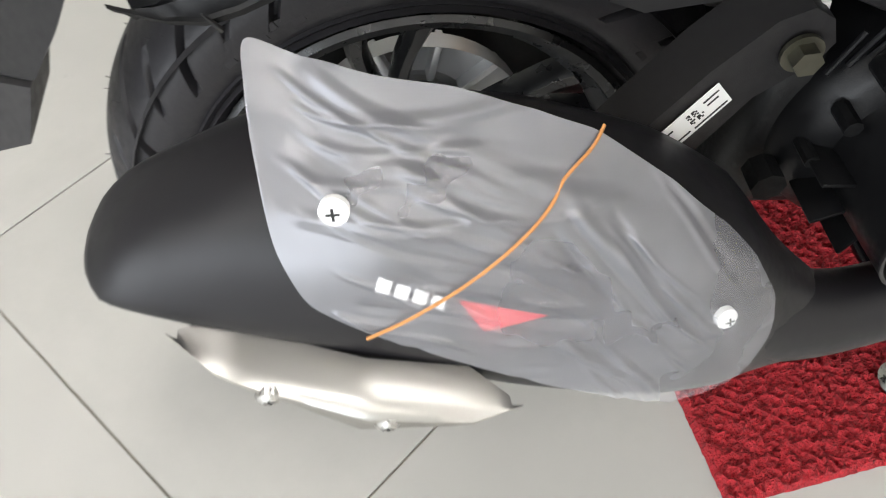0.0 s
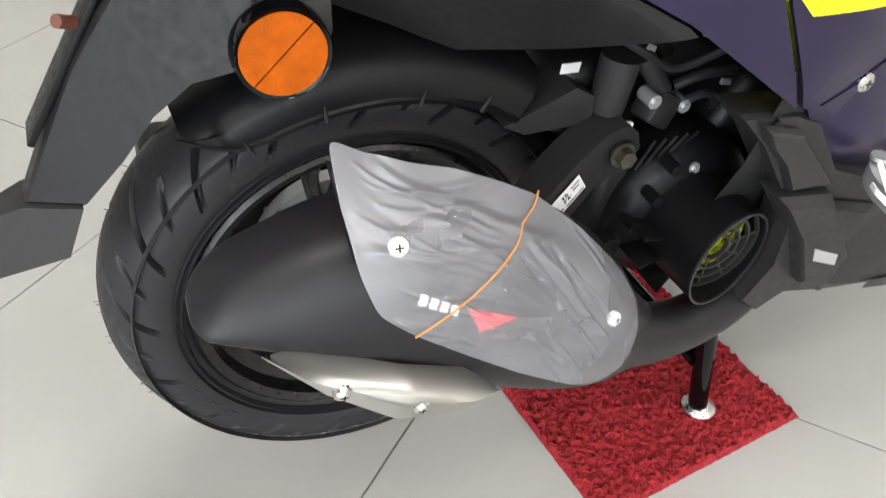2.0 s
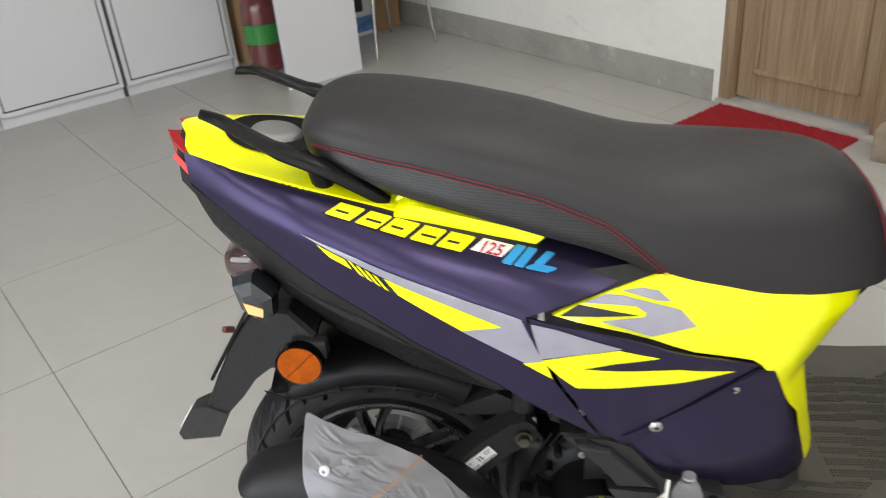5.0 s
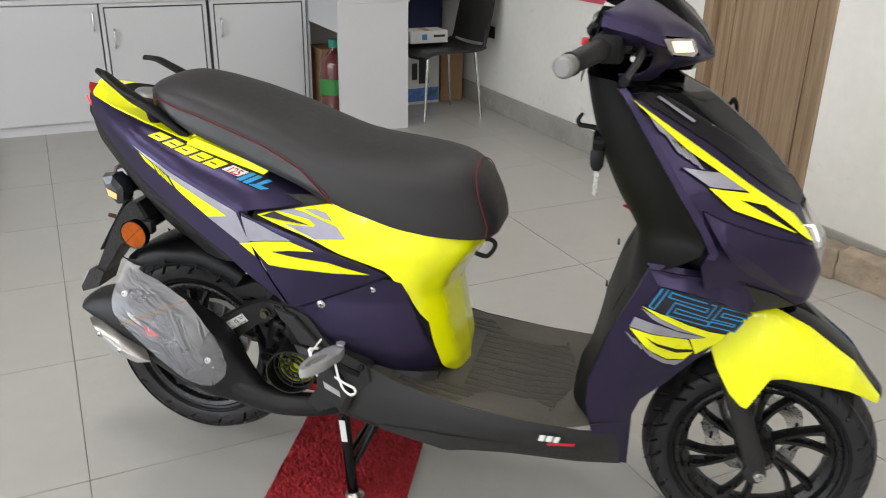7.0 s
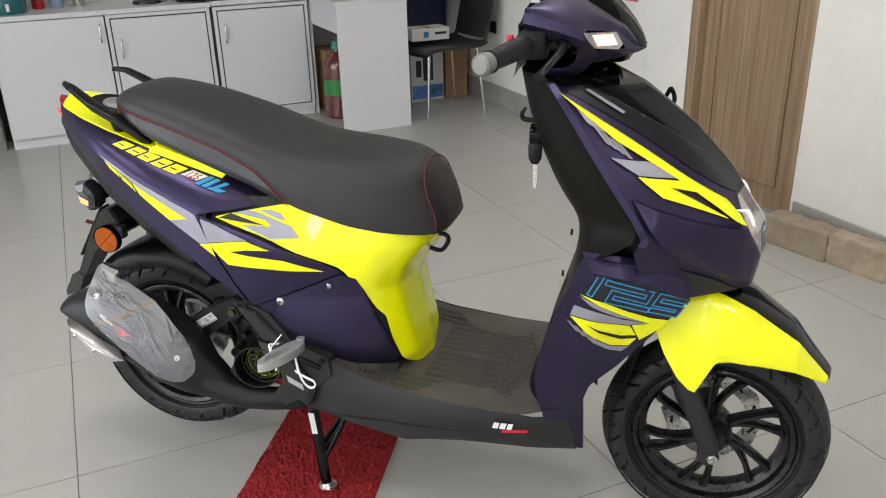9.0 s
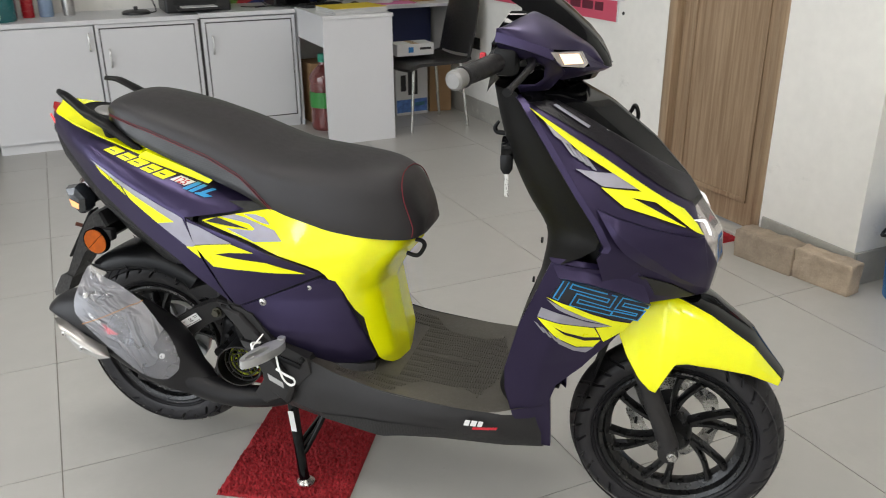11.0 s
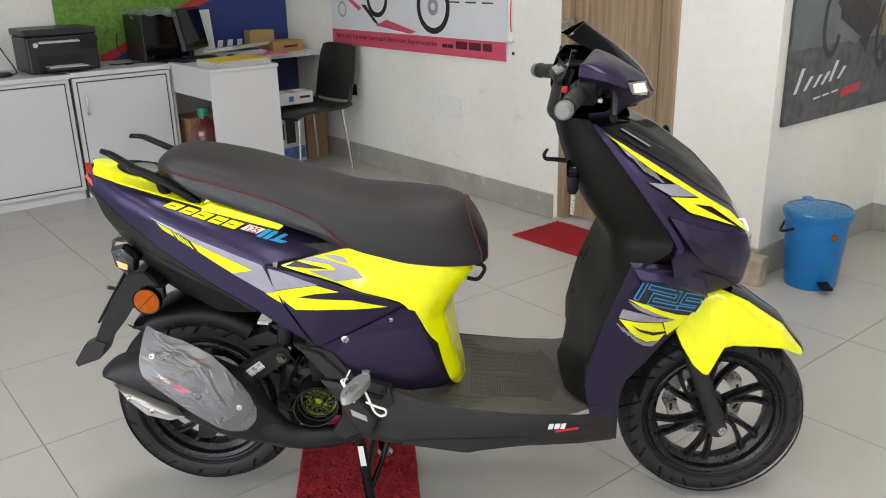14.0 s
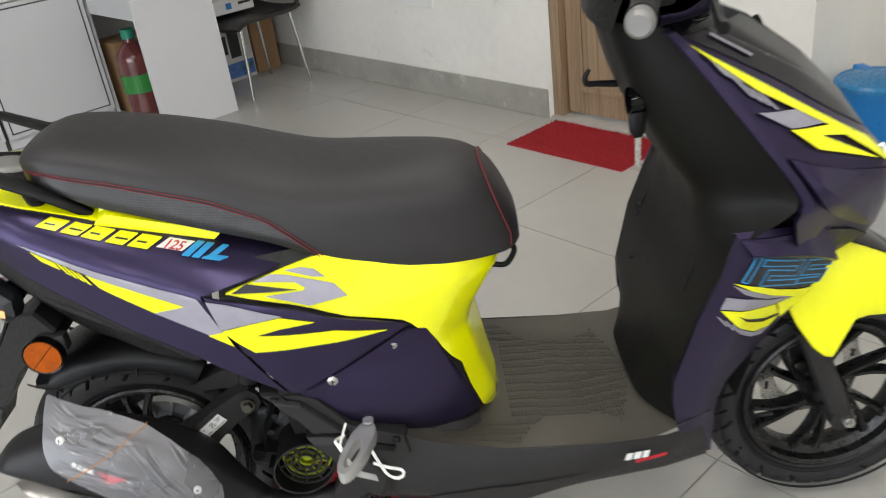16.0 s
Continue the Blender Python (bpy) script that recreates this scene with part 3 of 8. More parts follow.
for sgn in (-1, 1):
    bm = B()
    prof = [(0.070, 0.811), (0.082, 0.826), (0.096, 0.833), (0.252, 0.785), (0.256, 0.779), (0.240, 0.7665), (0.2, 0.777)]
    rings = [ring(bm, [(x, sgn * y, z + dz) for x, z in prof]) for y, dz in ((0.085, 0.008), (0.112, 0.006), (0.114, 0.0), (0.128, -0.001), (0.137, -0.004))]
    skin(bm, rings)
    bmesh.ops.bevel(bm, geom=[e for e in bm.edges if e.calc_face_angle(0) > 0.6], offset=0.002, segments=2, affect="EDGES")
    sp("step_plate", bm, M_YELLOW, "neon yellow plate below the seat")

# fuel cap low in a dark recess of the tail
bm = B()
top_z = lambda x, y: np.interp(x, xs, za) + 0.002 + 0.012 * (1 - (abs(y) / np.interp(x, xs, ya)) ** 3)
rings = []
for k, dz in ((1.0, 0.0005), (0.93, 0.004), (0.80, 0.0015), (0.0, 0.001)):
    rings.append(ring(bm, [(-0.085 + (0.066 * math.cos(t) if math.cos(t) < 0 else 0.115 * math.cos(t)) * k, 0.062 * math.sin(t) * k, top_z(-0.085 + (0.066 if math.cos(t) < 0 else 0.115) * math.cos(t) * k, 0.062 * math.sin(t) * k) + dz + 0.0015)
                           for t in np.linspace(0, 2 * math.pi, 40, endpoint=False)]))
skin(bm, rings, caps=False)
cap = sp("fuel_cap_recess", bm, M_BLACK, "black recess round the fuel cap", smooth=50)
bm = B()
lathe(bm, [(0.0, 0.012), (0.020, 0.012), (0.030, 0.010), (0.034, 0.006), (0.034, -0.004)], "z", (-0.085, 0, top_z(-0.085, 0) - 0.003), 36)
for v in bm.verts:
    v.co.z -= 0.22 * (v.co.x + 0.085)
sp("fuel_cap", bm, M_BAREND, "silver fuel cap", cap)

# yellow body under the seat, wrapping round the front
zb = [0.338, 0.36, 0.43, 0.484, 0.506, 0.563, 0.596, 0.608, 0.634, 0.664, 0.7065, 0.7075, 0.7285]
xb = [0.640, 0.626, 0.604, 0.592, 0.576, 0.545, 0.522, 0.508, 0.443, 0.374, 0.260, 0.262, 0.405]
zs = np.r_[np.linspace(0.338, 0.7065, 34), np.linspace(0.709, 0.7285, 6)]
G = cut_grid(MID, zs, (zb, xb), None, 26)
Gl = G[:, ::-1].copy()
Gl[..., 1] *= -1
G = np.concatenate([G, Gl[:, 1:]], 1)
G[..., 1] *= 1.012
bm = sheet(B(), G, 0, 0.005)
sp("under_seat_cover", bm, M_YELLOW, "gloss neon yellow cover under the seat", smooth=50)
# the same painted shade behind the side panels under the seat
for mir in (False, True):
    sp("gap_shade_sheet", sheet(B(), cut_grid(MID, np.linspace(0.36, 0.74, 24), None, ([0, 1], [0.6, 0.6]), 20), -0.004, 0.0, mir), M_DARK)
both("silver_stripe", [(0.299, 0.714), (0.326, 0.718), (0.348, 0.713), (0.416, 0.688), (0.434, 0.668), (0.377, 0.667), (0.317, 0.693), (0.370, 0.688), (0.375, 0.691), (0.361, 0.701), (0.339, 0.706)], "mid", M_DSILVER, 0.006, 0.001, cut=0.008)
both("silver_stripe", [(0.346, 0.719), (0.370, 0.718), (0.390, 0.712), (0.404, 0.699), (0.386, 0.703)], "mid", M_DSILVER, 0.006, 0.001, cut=0.008)
both("dark_stripe", [(0.269, 0.706), (0.291, 0.713), (0.363, 0.691), (0.316, 0.698)], "mid", M_DBLACK, 0.006, 0.001, cut=0.008)

# lower purple panel with two screws
SIDE = [(0.333, 0.515), (0.515, 0.591), (0.543, 0.579), (0.574, 0.506), (0.593, 0.463), (0.617, 0.388), (0.607, 0.374), (0.52, 0.37), (0.44, 0.388), (0.4, 0.436)]
for mir in (False, True):
    bm = drape(SIDE, "mid", 0.0025, 0.006, 0.010, mir)
    for v in bm.verts:  # bellied outward below its flange
        k = 0.020 * max(0.0, 1 - ((v.co.x - 0.50) / 0.15) ** 2 - ((v.co.z - 0.455) / 0.13) ** 2) ** 1.2
        v.co.y += k if mir else -k
    sp("side_panel", bm, M_PURPLE, smooth=60)
both("panel_flange", [(0.345, 0.517), (0.516, 0.589), (0.538, 0.579), (0.50, 0.561), (0.385, 0.507), (0.368, 0.50)], "mid", M_PURPLE, 0.0045, 0.003)


def screw(p, r=0.008, axis=(0, -1, 0), material=M_STEEL, name="screw"):
    """A round-headed screw with a cross recess."""
    d = Vector(axis).normalized()
    bm = B()
    p = Vector(p)
    rod(bm, p - d * 0.002, p + d * 0.002, r, r, 20)
    rod(bm, p + d * 0.002, p + d * 0.0045, r * 0.96, r * 0.55, 20)
    ob = sp(name, bm, material)
    a, b = frame_at(d)
    bm = B()
    for u, v in ((a, b), (b, a)):
        q = p + d * 0.0047
        c = [q + s * u * r * 0.45 + t * v * r * 0.1 for s, t in ((-1, -1), (1, -1), (1, 1), (-1, 1))]
        bm.faces.new([bm.verts.new(x) for x in c])
    sp("recess", bm, M_DARK, parent=ob, smooth=False)
    return ob


screw((0.388, -0.204, 0.53), 0.0085)
screw((0.487, -0.180, 0.566), 0.0085)

# seat: sections along its length
SEAT = [  # x, half-width of base, z base, half-width of shoulder, z shoulder, z top
    (-0.040, 0.040, 0.885, 0.045, 0.900, 0.905),
    (-0.028, 0.085, 0.880, 0.085, 0.905, 0.925),
    (0.010, 0.112, 0.874, 0.108, 0.905, 0.936),
    (0.070, 0.128, 0.842, 0.122, 0.892, 0.928),
    (0.156, 0.140, 0.816, 0.132, 0.868, 0.910),
    (0.254, 0.148, 0.782, 0.138, 0.838, 0.882),
    (0.330, 0.152, 0.756, 0.142, 0.812, 0.852),
    (0.385, 0.154, 0.728, 0.146, 0.792, 0.834),
    (0.427, 0.156, 0.706, 0.148, 0.780, 0.828),
    (0.528, 0.150, 0.684, 0.140, 0.765, 0.822),
    (0.600, 0.138, 0.674, 0.126, 0.755, 0.816),
    (0.645, 0.122, 0.668, 0.108, 0.745, 0.806),
    (0.680, 0.104, 0.664, 0.088, 0.725, 0.780),
    (0.702, 0.086, 0.664, 0.070, 0.700, 0.735),
    (0.712, 0.060, 0.668, 0.050, 0.690, 0.705),
]
S = along(SEAT, 60)
S = soft(S, 0, 2)
prof = []
for x, wb, zb_, ws, zs_, zt in S:
    half = [(0.0, zt)]
    for a in np.linspace(0.12, 1, 8):
        th = a * math.pi / 2
        half.append((ws * math.sin(th) ** 0.82, zs_ + (zt - zs_) * math.cos(th) ** 0.9))
    half += [(ws + (wb - ws) * 0.5, zs_ - (zs_ - zb_) * 0.4), (wb, zs_ - (zs_ - zb_) * 0.78), (wb * 0.985, zb_), (wb * 0.7, zb_ - 0.004), (0.0, zb_ - 0.004)]
    right = [(x, -y, z) for y, z in half]
    left = [(x, y, z) for y, z in half[-2:0:-1]]
    prof.append(right + left)
bm = B()
rings = [ring(bm, p) for p in prof]
skin(bm, rings)
seat = sp("seat", bm, M_SEAT, "grey vinyl seat with carbon-look sides and red stitching", smooth=55)
# carbon side strips and stitching of the seat, laid a little proud
def seat_at(x, k):
    r = [np.interp(x, S[:, 0], S[:, j]) for j in range(6)]
    _, wb, zb_, ws, zs_, zt = r
    if k <= 1:
        y, z = wb * (0.985 + 0.015 * min(1, k / 0.22)), zb_ + (zs_ - zb_) * k
        y = np.interp(k, [0, 0.22, 0.6, 1.0], [wb * 0.985, wb, ws + (wb - ws) * 0.5, ws])
        return y, z
    th = (2 - k) * math.pi / 2
    return ws * math.sin(th) ** 0.82, zs_ + (zt - zs_) * math.cos(th) ** 0.9


for sgn in (-1, 1):
    G = []
    for x in np.linspace(-0.02, 0.405, 40):
        top = np.interp(x, [-0.03, 0.02, 0.1, 0.25, 0.33, 0.405], [0.55, 0.66, 0.78, 0.78, 0.6, 0.03])
        G.append([(x, sgn * (seat_at(x, k)[0] + 0.0022), seat_at(x, k)[1]) for k in np.linspace(0.02, top, 7)])
    sp("carbon_strip", sheet(B(), G, 0, 0.0), M_CARBON, "carbon-look side of the seat", seat, smooth=60)
    for d in (0.0, 0.09):
        pts = []
        for x in np.linspace(-0.02, 0.405, 40):
            top = np.interp(x, [-0.03, 0.02, 0.1, 0.25, 0.33, 0.405], [0.55, 0.66, 0.78, 0.78, 0.6, 0.03]) + d
            y, z = seat_at(x, top)
            pts.append((x, sgn * (y + 0.0022), z))
        bm = B()
        pipe(bm, pts, 0.0007, 6, 1)
        sp("stitching", bm, M_STITCH, "", seat)
    pts = []
    for k, x in ((0.1, 0.693), (0.5, 0.694), (0.9, 0.686), (1.2, 0.676), (1.5, 0.667), (1.8, 0.66), (2.0, 0.658)):
        y, z = seat_at(x, k)
        pts.append((x + 0.002, sgn * (y + 0.002), z + 0.001))
    bm = B()
    pipe(bm, pts, 0.0013, 6, 6)
    sp("stitching", bm, M_STITCH, "", seat)
bm = B()
pipe(bm, [(0.655, -0.03, 0.640), (0.692, -0.03, 0.640), (0.703, -0.03, 0.632), (0.700, -0.03, 0.618), (0.686, -0.03, 0.602), (0.662, -0.03, 0.606)], 0.005, 10, 5)
sp("bag_hook", bm, M_BLACK, "black wire hook below the seat nose")

# grab rails
for sgn in (-1, 1):
    bm = B()
    path = [(-0.150, 0.085, 0.940), (-0.125, 0.098, 0.936), (-0.06, 0.112, 0.900), (0.0, 0.117, 0.872), (0.045, 0.117, 0.842), (0.070, 0.115, 0.822)]
    wd = [0.010, 0.019, 0.024, 0.023, 0.018, 0.008]
    P = along([(*p, w) for p, w in zip(path, wd)], 24)
    rings = []
    for x, y, z, w in P:
        h = 0.0055 + 0.003 * (x > -0.06)
        rings.append(ring(bm, [(x + 0.3 * h * math.sin(t), sgn * (y + w * 0.8 * math.cos(t)), z + h * math.sin(t)) for t in np.linspace(0, 2 * math.pi, 12, endpoint=False)]))
    skin(bm, rings)
    rail = sp("grab_rail", bm, M_BLACK, "black grab rail beside the seat", smooth=60)
    bm = B()
    rod(bm, (-0.015, sgn * 0.112, 0.875), (-0.01, sgn * 0.104, 0.845), 0.011, 0.013, 12)
    sp("rail_post", bm, M_BLACK, "", rail)

# tail lamp wrapped in clear film, under the tail
for sgn in (-1, 1):
    bm = B()
    pr = [(-0.222, 0.900, 0.022), (-0.208, 0.893, 0.045), (-0.188, 0.880, 0.062), (-0.171, 0.846, 0.069), (-0.186, 0.836, 0.063), (-0.206, 0.862, 0.048), (-0.218, 0.890, 0.024)]
    a = ring(bm, [(x, sgn * w, z) for x, z, w in pr])
    b = ring(bm, [(x + 0.03, sgn * max(0.01, w - 0.02), z - 0.008) for x, z, w in pr])
    skin(bm, [a, b])
    lamp = sp("tail_lamp", bm, M_RCLEAR, "red tail lamp with a lit strip")
    bm = B()
    a = ring(bm, [(-0.203, sgn * 0.061, 0.882), (-0.176, sgn * 0.0695, 0.850), (-0.184, sgn * 0.0675, 0.843), (-0.209, sgn * 0.058, 0.876)])
    bm.faces.new(a)
    sp("lit_strip", bm, M_TAILGLOW, "", lamp, smooth=False)

# number-plate lamp housing with smoked lens
bm = B()
P = [(-0.190, 0.020, 0.010), (-0.186, 0.030, 0.019), (-0.172, 0.037, 0.025), (-0.140, 0.041, 0.028), (-0.085, 0.044, 0.028)]
rings = []
for x, w, h in P:
    rings.append(ring(bm, [(x, w * math.copysign(abs(math.cos(t)) ** 0.6, math.cos(t)), 0.694 + h * math.copysign(abs(math.sin(t)) ** 0.6, math.sin(t))) for t in np.linspace(0, 2 * math.pi, 24, endpoint=False)]))
skin(bm, rings)
lamp = sp("brake_lamp", bm, M_SMOKE, "smoked brown brake lamp below the tail", smooth=60)
bm = B()
rings = [ring(bm, [(x - 0.002, -w - 0.002, z), (x - 0.002, w + 0.002, z), (-0.08, 0.046, z), (-0.08, -0.046, z)]) for x, w, z in ((-0.184, 0.026, 0.684), (-0.180, 0.028, 0.662))]
skin(bm, rings)
bmesh.ops.bevel(bm, geom=bm.edges[:], offset=0.004, segments=2, affect="EDGES")
sp("lamp_base", bm, M_BLACK, "", lamp)
sp("lamp_band", box(B(), (-0.125, 0, 0.689), (0.075, 0.088, 0.003), 0.001), M_RCLEAR, "", lamp)

# turn lamps wrapped in film
for sgn in (-1, 1):
    bm = B()
    rings = []
    for y, s in ((0.070, 0.4), (0.085, 0.9), (0.105, 1.05), (0.122, 0.9), (0.130, 0.45)):
        rings.append(ring(bm, [(-0.122 + s * px, sgn * y, 0.692 + s * pz) for px, pz in ((-0.028, 0.028), (0.0, 0.034), (0.026, 0.006), (0.022, -0.026), (0.004, -0.036), (-0.022, -0.012))]))
    skin(bm, rings)
    lamp = sp("turn_lamp", bm, M_WRAPLAMP, "rear turn lamp still wrapped in clear film", smooth=25)
    bm = B()
    a = ring(bm, [(-0.121 + 0.62 * px, sgn * 0.1315, 0.686 + 0.5 * pz) for px, pz in ((-0.022, 0.022), (0.018, 0.0), (0.014, -0.026), (-0.016, -0.012))])
    bm.faces.new(a)
    sp("amber_lens", bm, M_REARGLOW, "", lamp, smooth=False)
    bm = B()
    rod(bm, (-0.115, sgn * 0.03, 0.69), (-0.118, sgn * 0.075, 0.69), 0.016, 0.02, 12)
    sp("lamp_stalk", bm, M_BLACK, "", lamp)

# plate carrier with its splash flap
bm = B()
SIDE_R = [(-0.161, 0.050, 0.622), (-0.131, 0.068, 0.642), (-0.091, 0.092, 0.655), (-0.052, 0.118, 0.632), (-0.062, 0.120, 0.600), (-0.090, 0.113, 0.579), (-0.130, 0.097, 0.564),
          (-0.160, 0.087, 0.536), (-0.188, 0.080, 0.498), (-0.222, 0.069, 0.458), (-0.266, 0.042, 0.451), (-0.236, 0.042, 0.508), (-0.208, 0.043, 0.558), (-0.181, 0.047, 0.596)]
cx, cz = -0.145, 0.57
rings = []
for sgn, k, dy in ((-1, 0.955, 0.0), (-1, 1.0, 0.006), (1, 1.0, 0.006), (1, 0.955, 0.0)):
    rings.append(ring(bm, [(cx + (x - cx) * k, (-(y - dy) if sgn < 0 else (y - dy if x > -0.11 else -0.012 - 0.004 * k)), cz + (z - cz) * k) for x, y, z in SIDE_R]))
skin(bm, rings)
carrier = sp("plate_carrier", bm, M_TAILPL, "dark plastic carrier for the number plate", smooth=20)
bm = B()
FLAP = [(-0.266, 0.044, 0.453), (-0.222, 0.071, 0.460), (-0.241, 0.074, 0.420), (-0.322, 0.032, 0.378), (-0.330, 0.026, 0.387), (-0.294, 0.032, 0.440)]
rings = [ring(bm, [(x, -y if sgn < 0 else -0.006, z) for x, y, z in FLAP]) for sgn in (-1, 1)]
skin(bm, rings)
bmesh.ops.bevel(bm, geom=[e for e in bm.edges if e.calc_face_angle(0) > 0.6], offset=0.003, segments=2, affect="EDGES")
sp("splash_flap", bm, M_GREYPL, "", carrier, smooth=25)
sp("plate_board", box(B(), (-0.205, -0.022, 0.566), (0.005, 0.034, 0.155), 0.001, (0, 33, 0)), M_BLACK, "", carrier)
bm = B()
rod(bm, (-0.196, -0.034, 0.590), (-0.206, -0.044, 0.597), 0.005, 0.005, 12)
sp("plate_bolt", bm, pmat("rusty_bolt", (0.12, 0.04, 0.025), 0.6), "", carrier)
sp("paper_label", box(B(), (-0.3125, -0.019, 0.417), (0.0015, 0.016, 0.040), 0.0005, (0, 34, 0)), M_WHITE, "", carrier)

# side reflectors
for sgn in (-1, 1):
    bm = B()
    c = (-0.075, sgn * 0.128, 0.599)
    lathe(bm, [(0.0, sgn * 0.012), (0.029, sgn * 0.012), (0.032, sgn * 0.014), (0.033, sgn * 0.010), (0.033, 0.0), (0.0, 0.0)], "y", c, 40)
    rf = sp("side_reflector", bm, M_GLOSS, "round orange side reflector in a black ring")
    bm = B()
    for t0 in (radians(43), radians(223)):
        rings = []
        n = 18
        pts = [(0.0288 * math.cos(t0 + math.pi * i / n), 0.0288 * math.sin(t0 + math.pi * i / n)) for i in range(n + 1)]
        d = Vector((math.cos(t0 + math.pi / 2), math.sin(t0 + math.pi / 2)))
        pts = [(x + d.x * 0.0006, z + d.y * 0.0006) for x, z in pts]
        f = ring(bm, [(c[0] + x, c[1] + sgn * 0.0135, c[2] + z) for x, z in pts])
        bm.faces.new(f)
        g = ring(bm, [(c[0] + x, c[1] + sgn * 0.0122, c[2] + z) for x, z in pts])
        for i in range(len(f)):
            bm.faces.new((f[i], f[(i + 1) % len(f)], g[(i + 1) % len(f)], g[i]))
    sp("reflector_lens", bm, M_ORANGE, "", rf, smooth=False)
    sp("reflector_stay", box(B(), (-0.062, sgn * 0.118, 0.613), (0.05, 0.022, 0.03), 0.005), M_GREYPL, "", rf)


# ---- wheels ----
def tyre(c, R, half, rim_r, slant=0.42, name="tyre"):
    """A scooter tyre with slanting tread grooves cut into its crown."""
    prof = []
    for a in np.linspace(-1, 1, 39):
        s = abs(a)
        y = half * math.sin(min(1, s * 1.02) * math.pi / 2) ** 0.9 * (1 if a > 0 else -1)
        if s < 0.55:
            rr = R - 0.026 * (s / 0.55) ** 2
            y = half * 0.93 * a / 0.55
        else:
            u = (s - 0.55) / 0.45
            rr = R - 0.026 - (R - 0.026 - rim_r) * u
            y = half * (0.93 + 0.07 * math.sin(u * math.pi) - 0.25 * u ** 2) * (1 if a > 0 else -1)
        prof.append((rr, y, s))
    N = 17 * 50
    bm = B()
    rings = []

    def cut(g, w):
        """A groove's depth across its width, with steep walls."""
        d = abs((g % 1) - 0.5)
        return max(0.0, min(1.0, (w - d) / 0.025))

    for i in range(N):
        pts = []
        for rr, y, s in prof:
            k = i / 50 + (0.5 if y > 0 else 0)
            t = 2 * math.pi * i / N + slant * min(s, 0.85)  # the rings run along the grooves
            deep = 0.008 * cut(k, 0.050) if 0.06 < s < 0.71 else 0.0
            if 0.36 < s < 0.62:
                deep = max(deep, 0.006 * cut(k + 0.5, 0.045))
            tip = radians(80) * max(0.0, min(1.0, (s - 0.30) / 0.30))  # cut square to the rounded shoulder
            q = rr - deep * math.cos(tip)
            yy = y - math.copysign(deep * math.sin(tip), y)
            pts.append((c[0] + q * math.cos(t), c[1] + yy, c[2] + q * math.sin(t)))
        rings.append(ring(bm, pts))
    skin(bm, rings + [rings[0]], closed=False, caps=False)
    return sp(name, bm, M_RUBBER, "black tubeless tyre with slanted tread grooves", smooth=35)


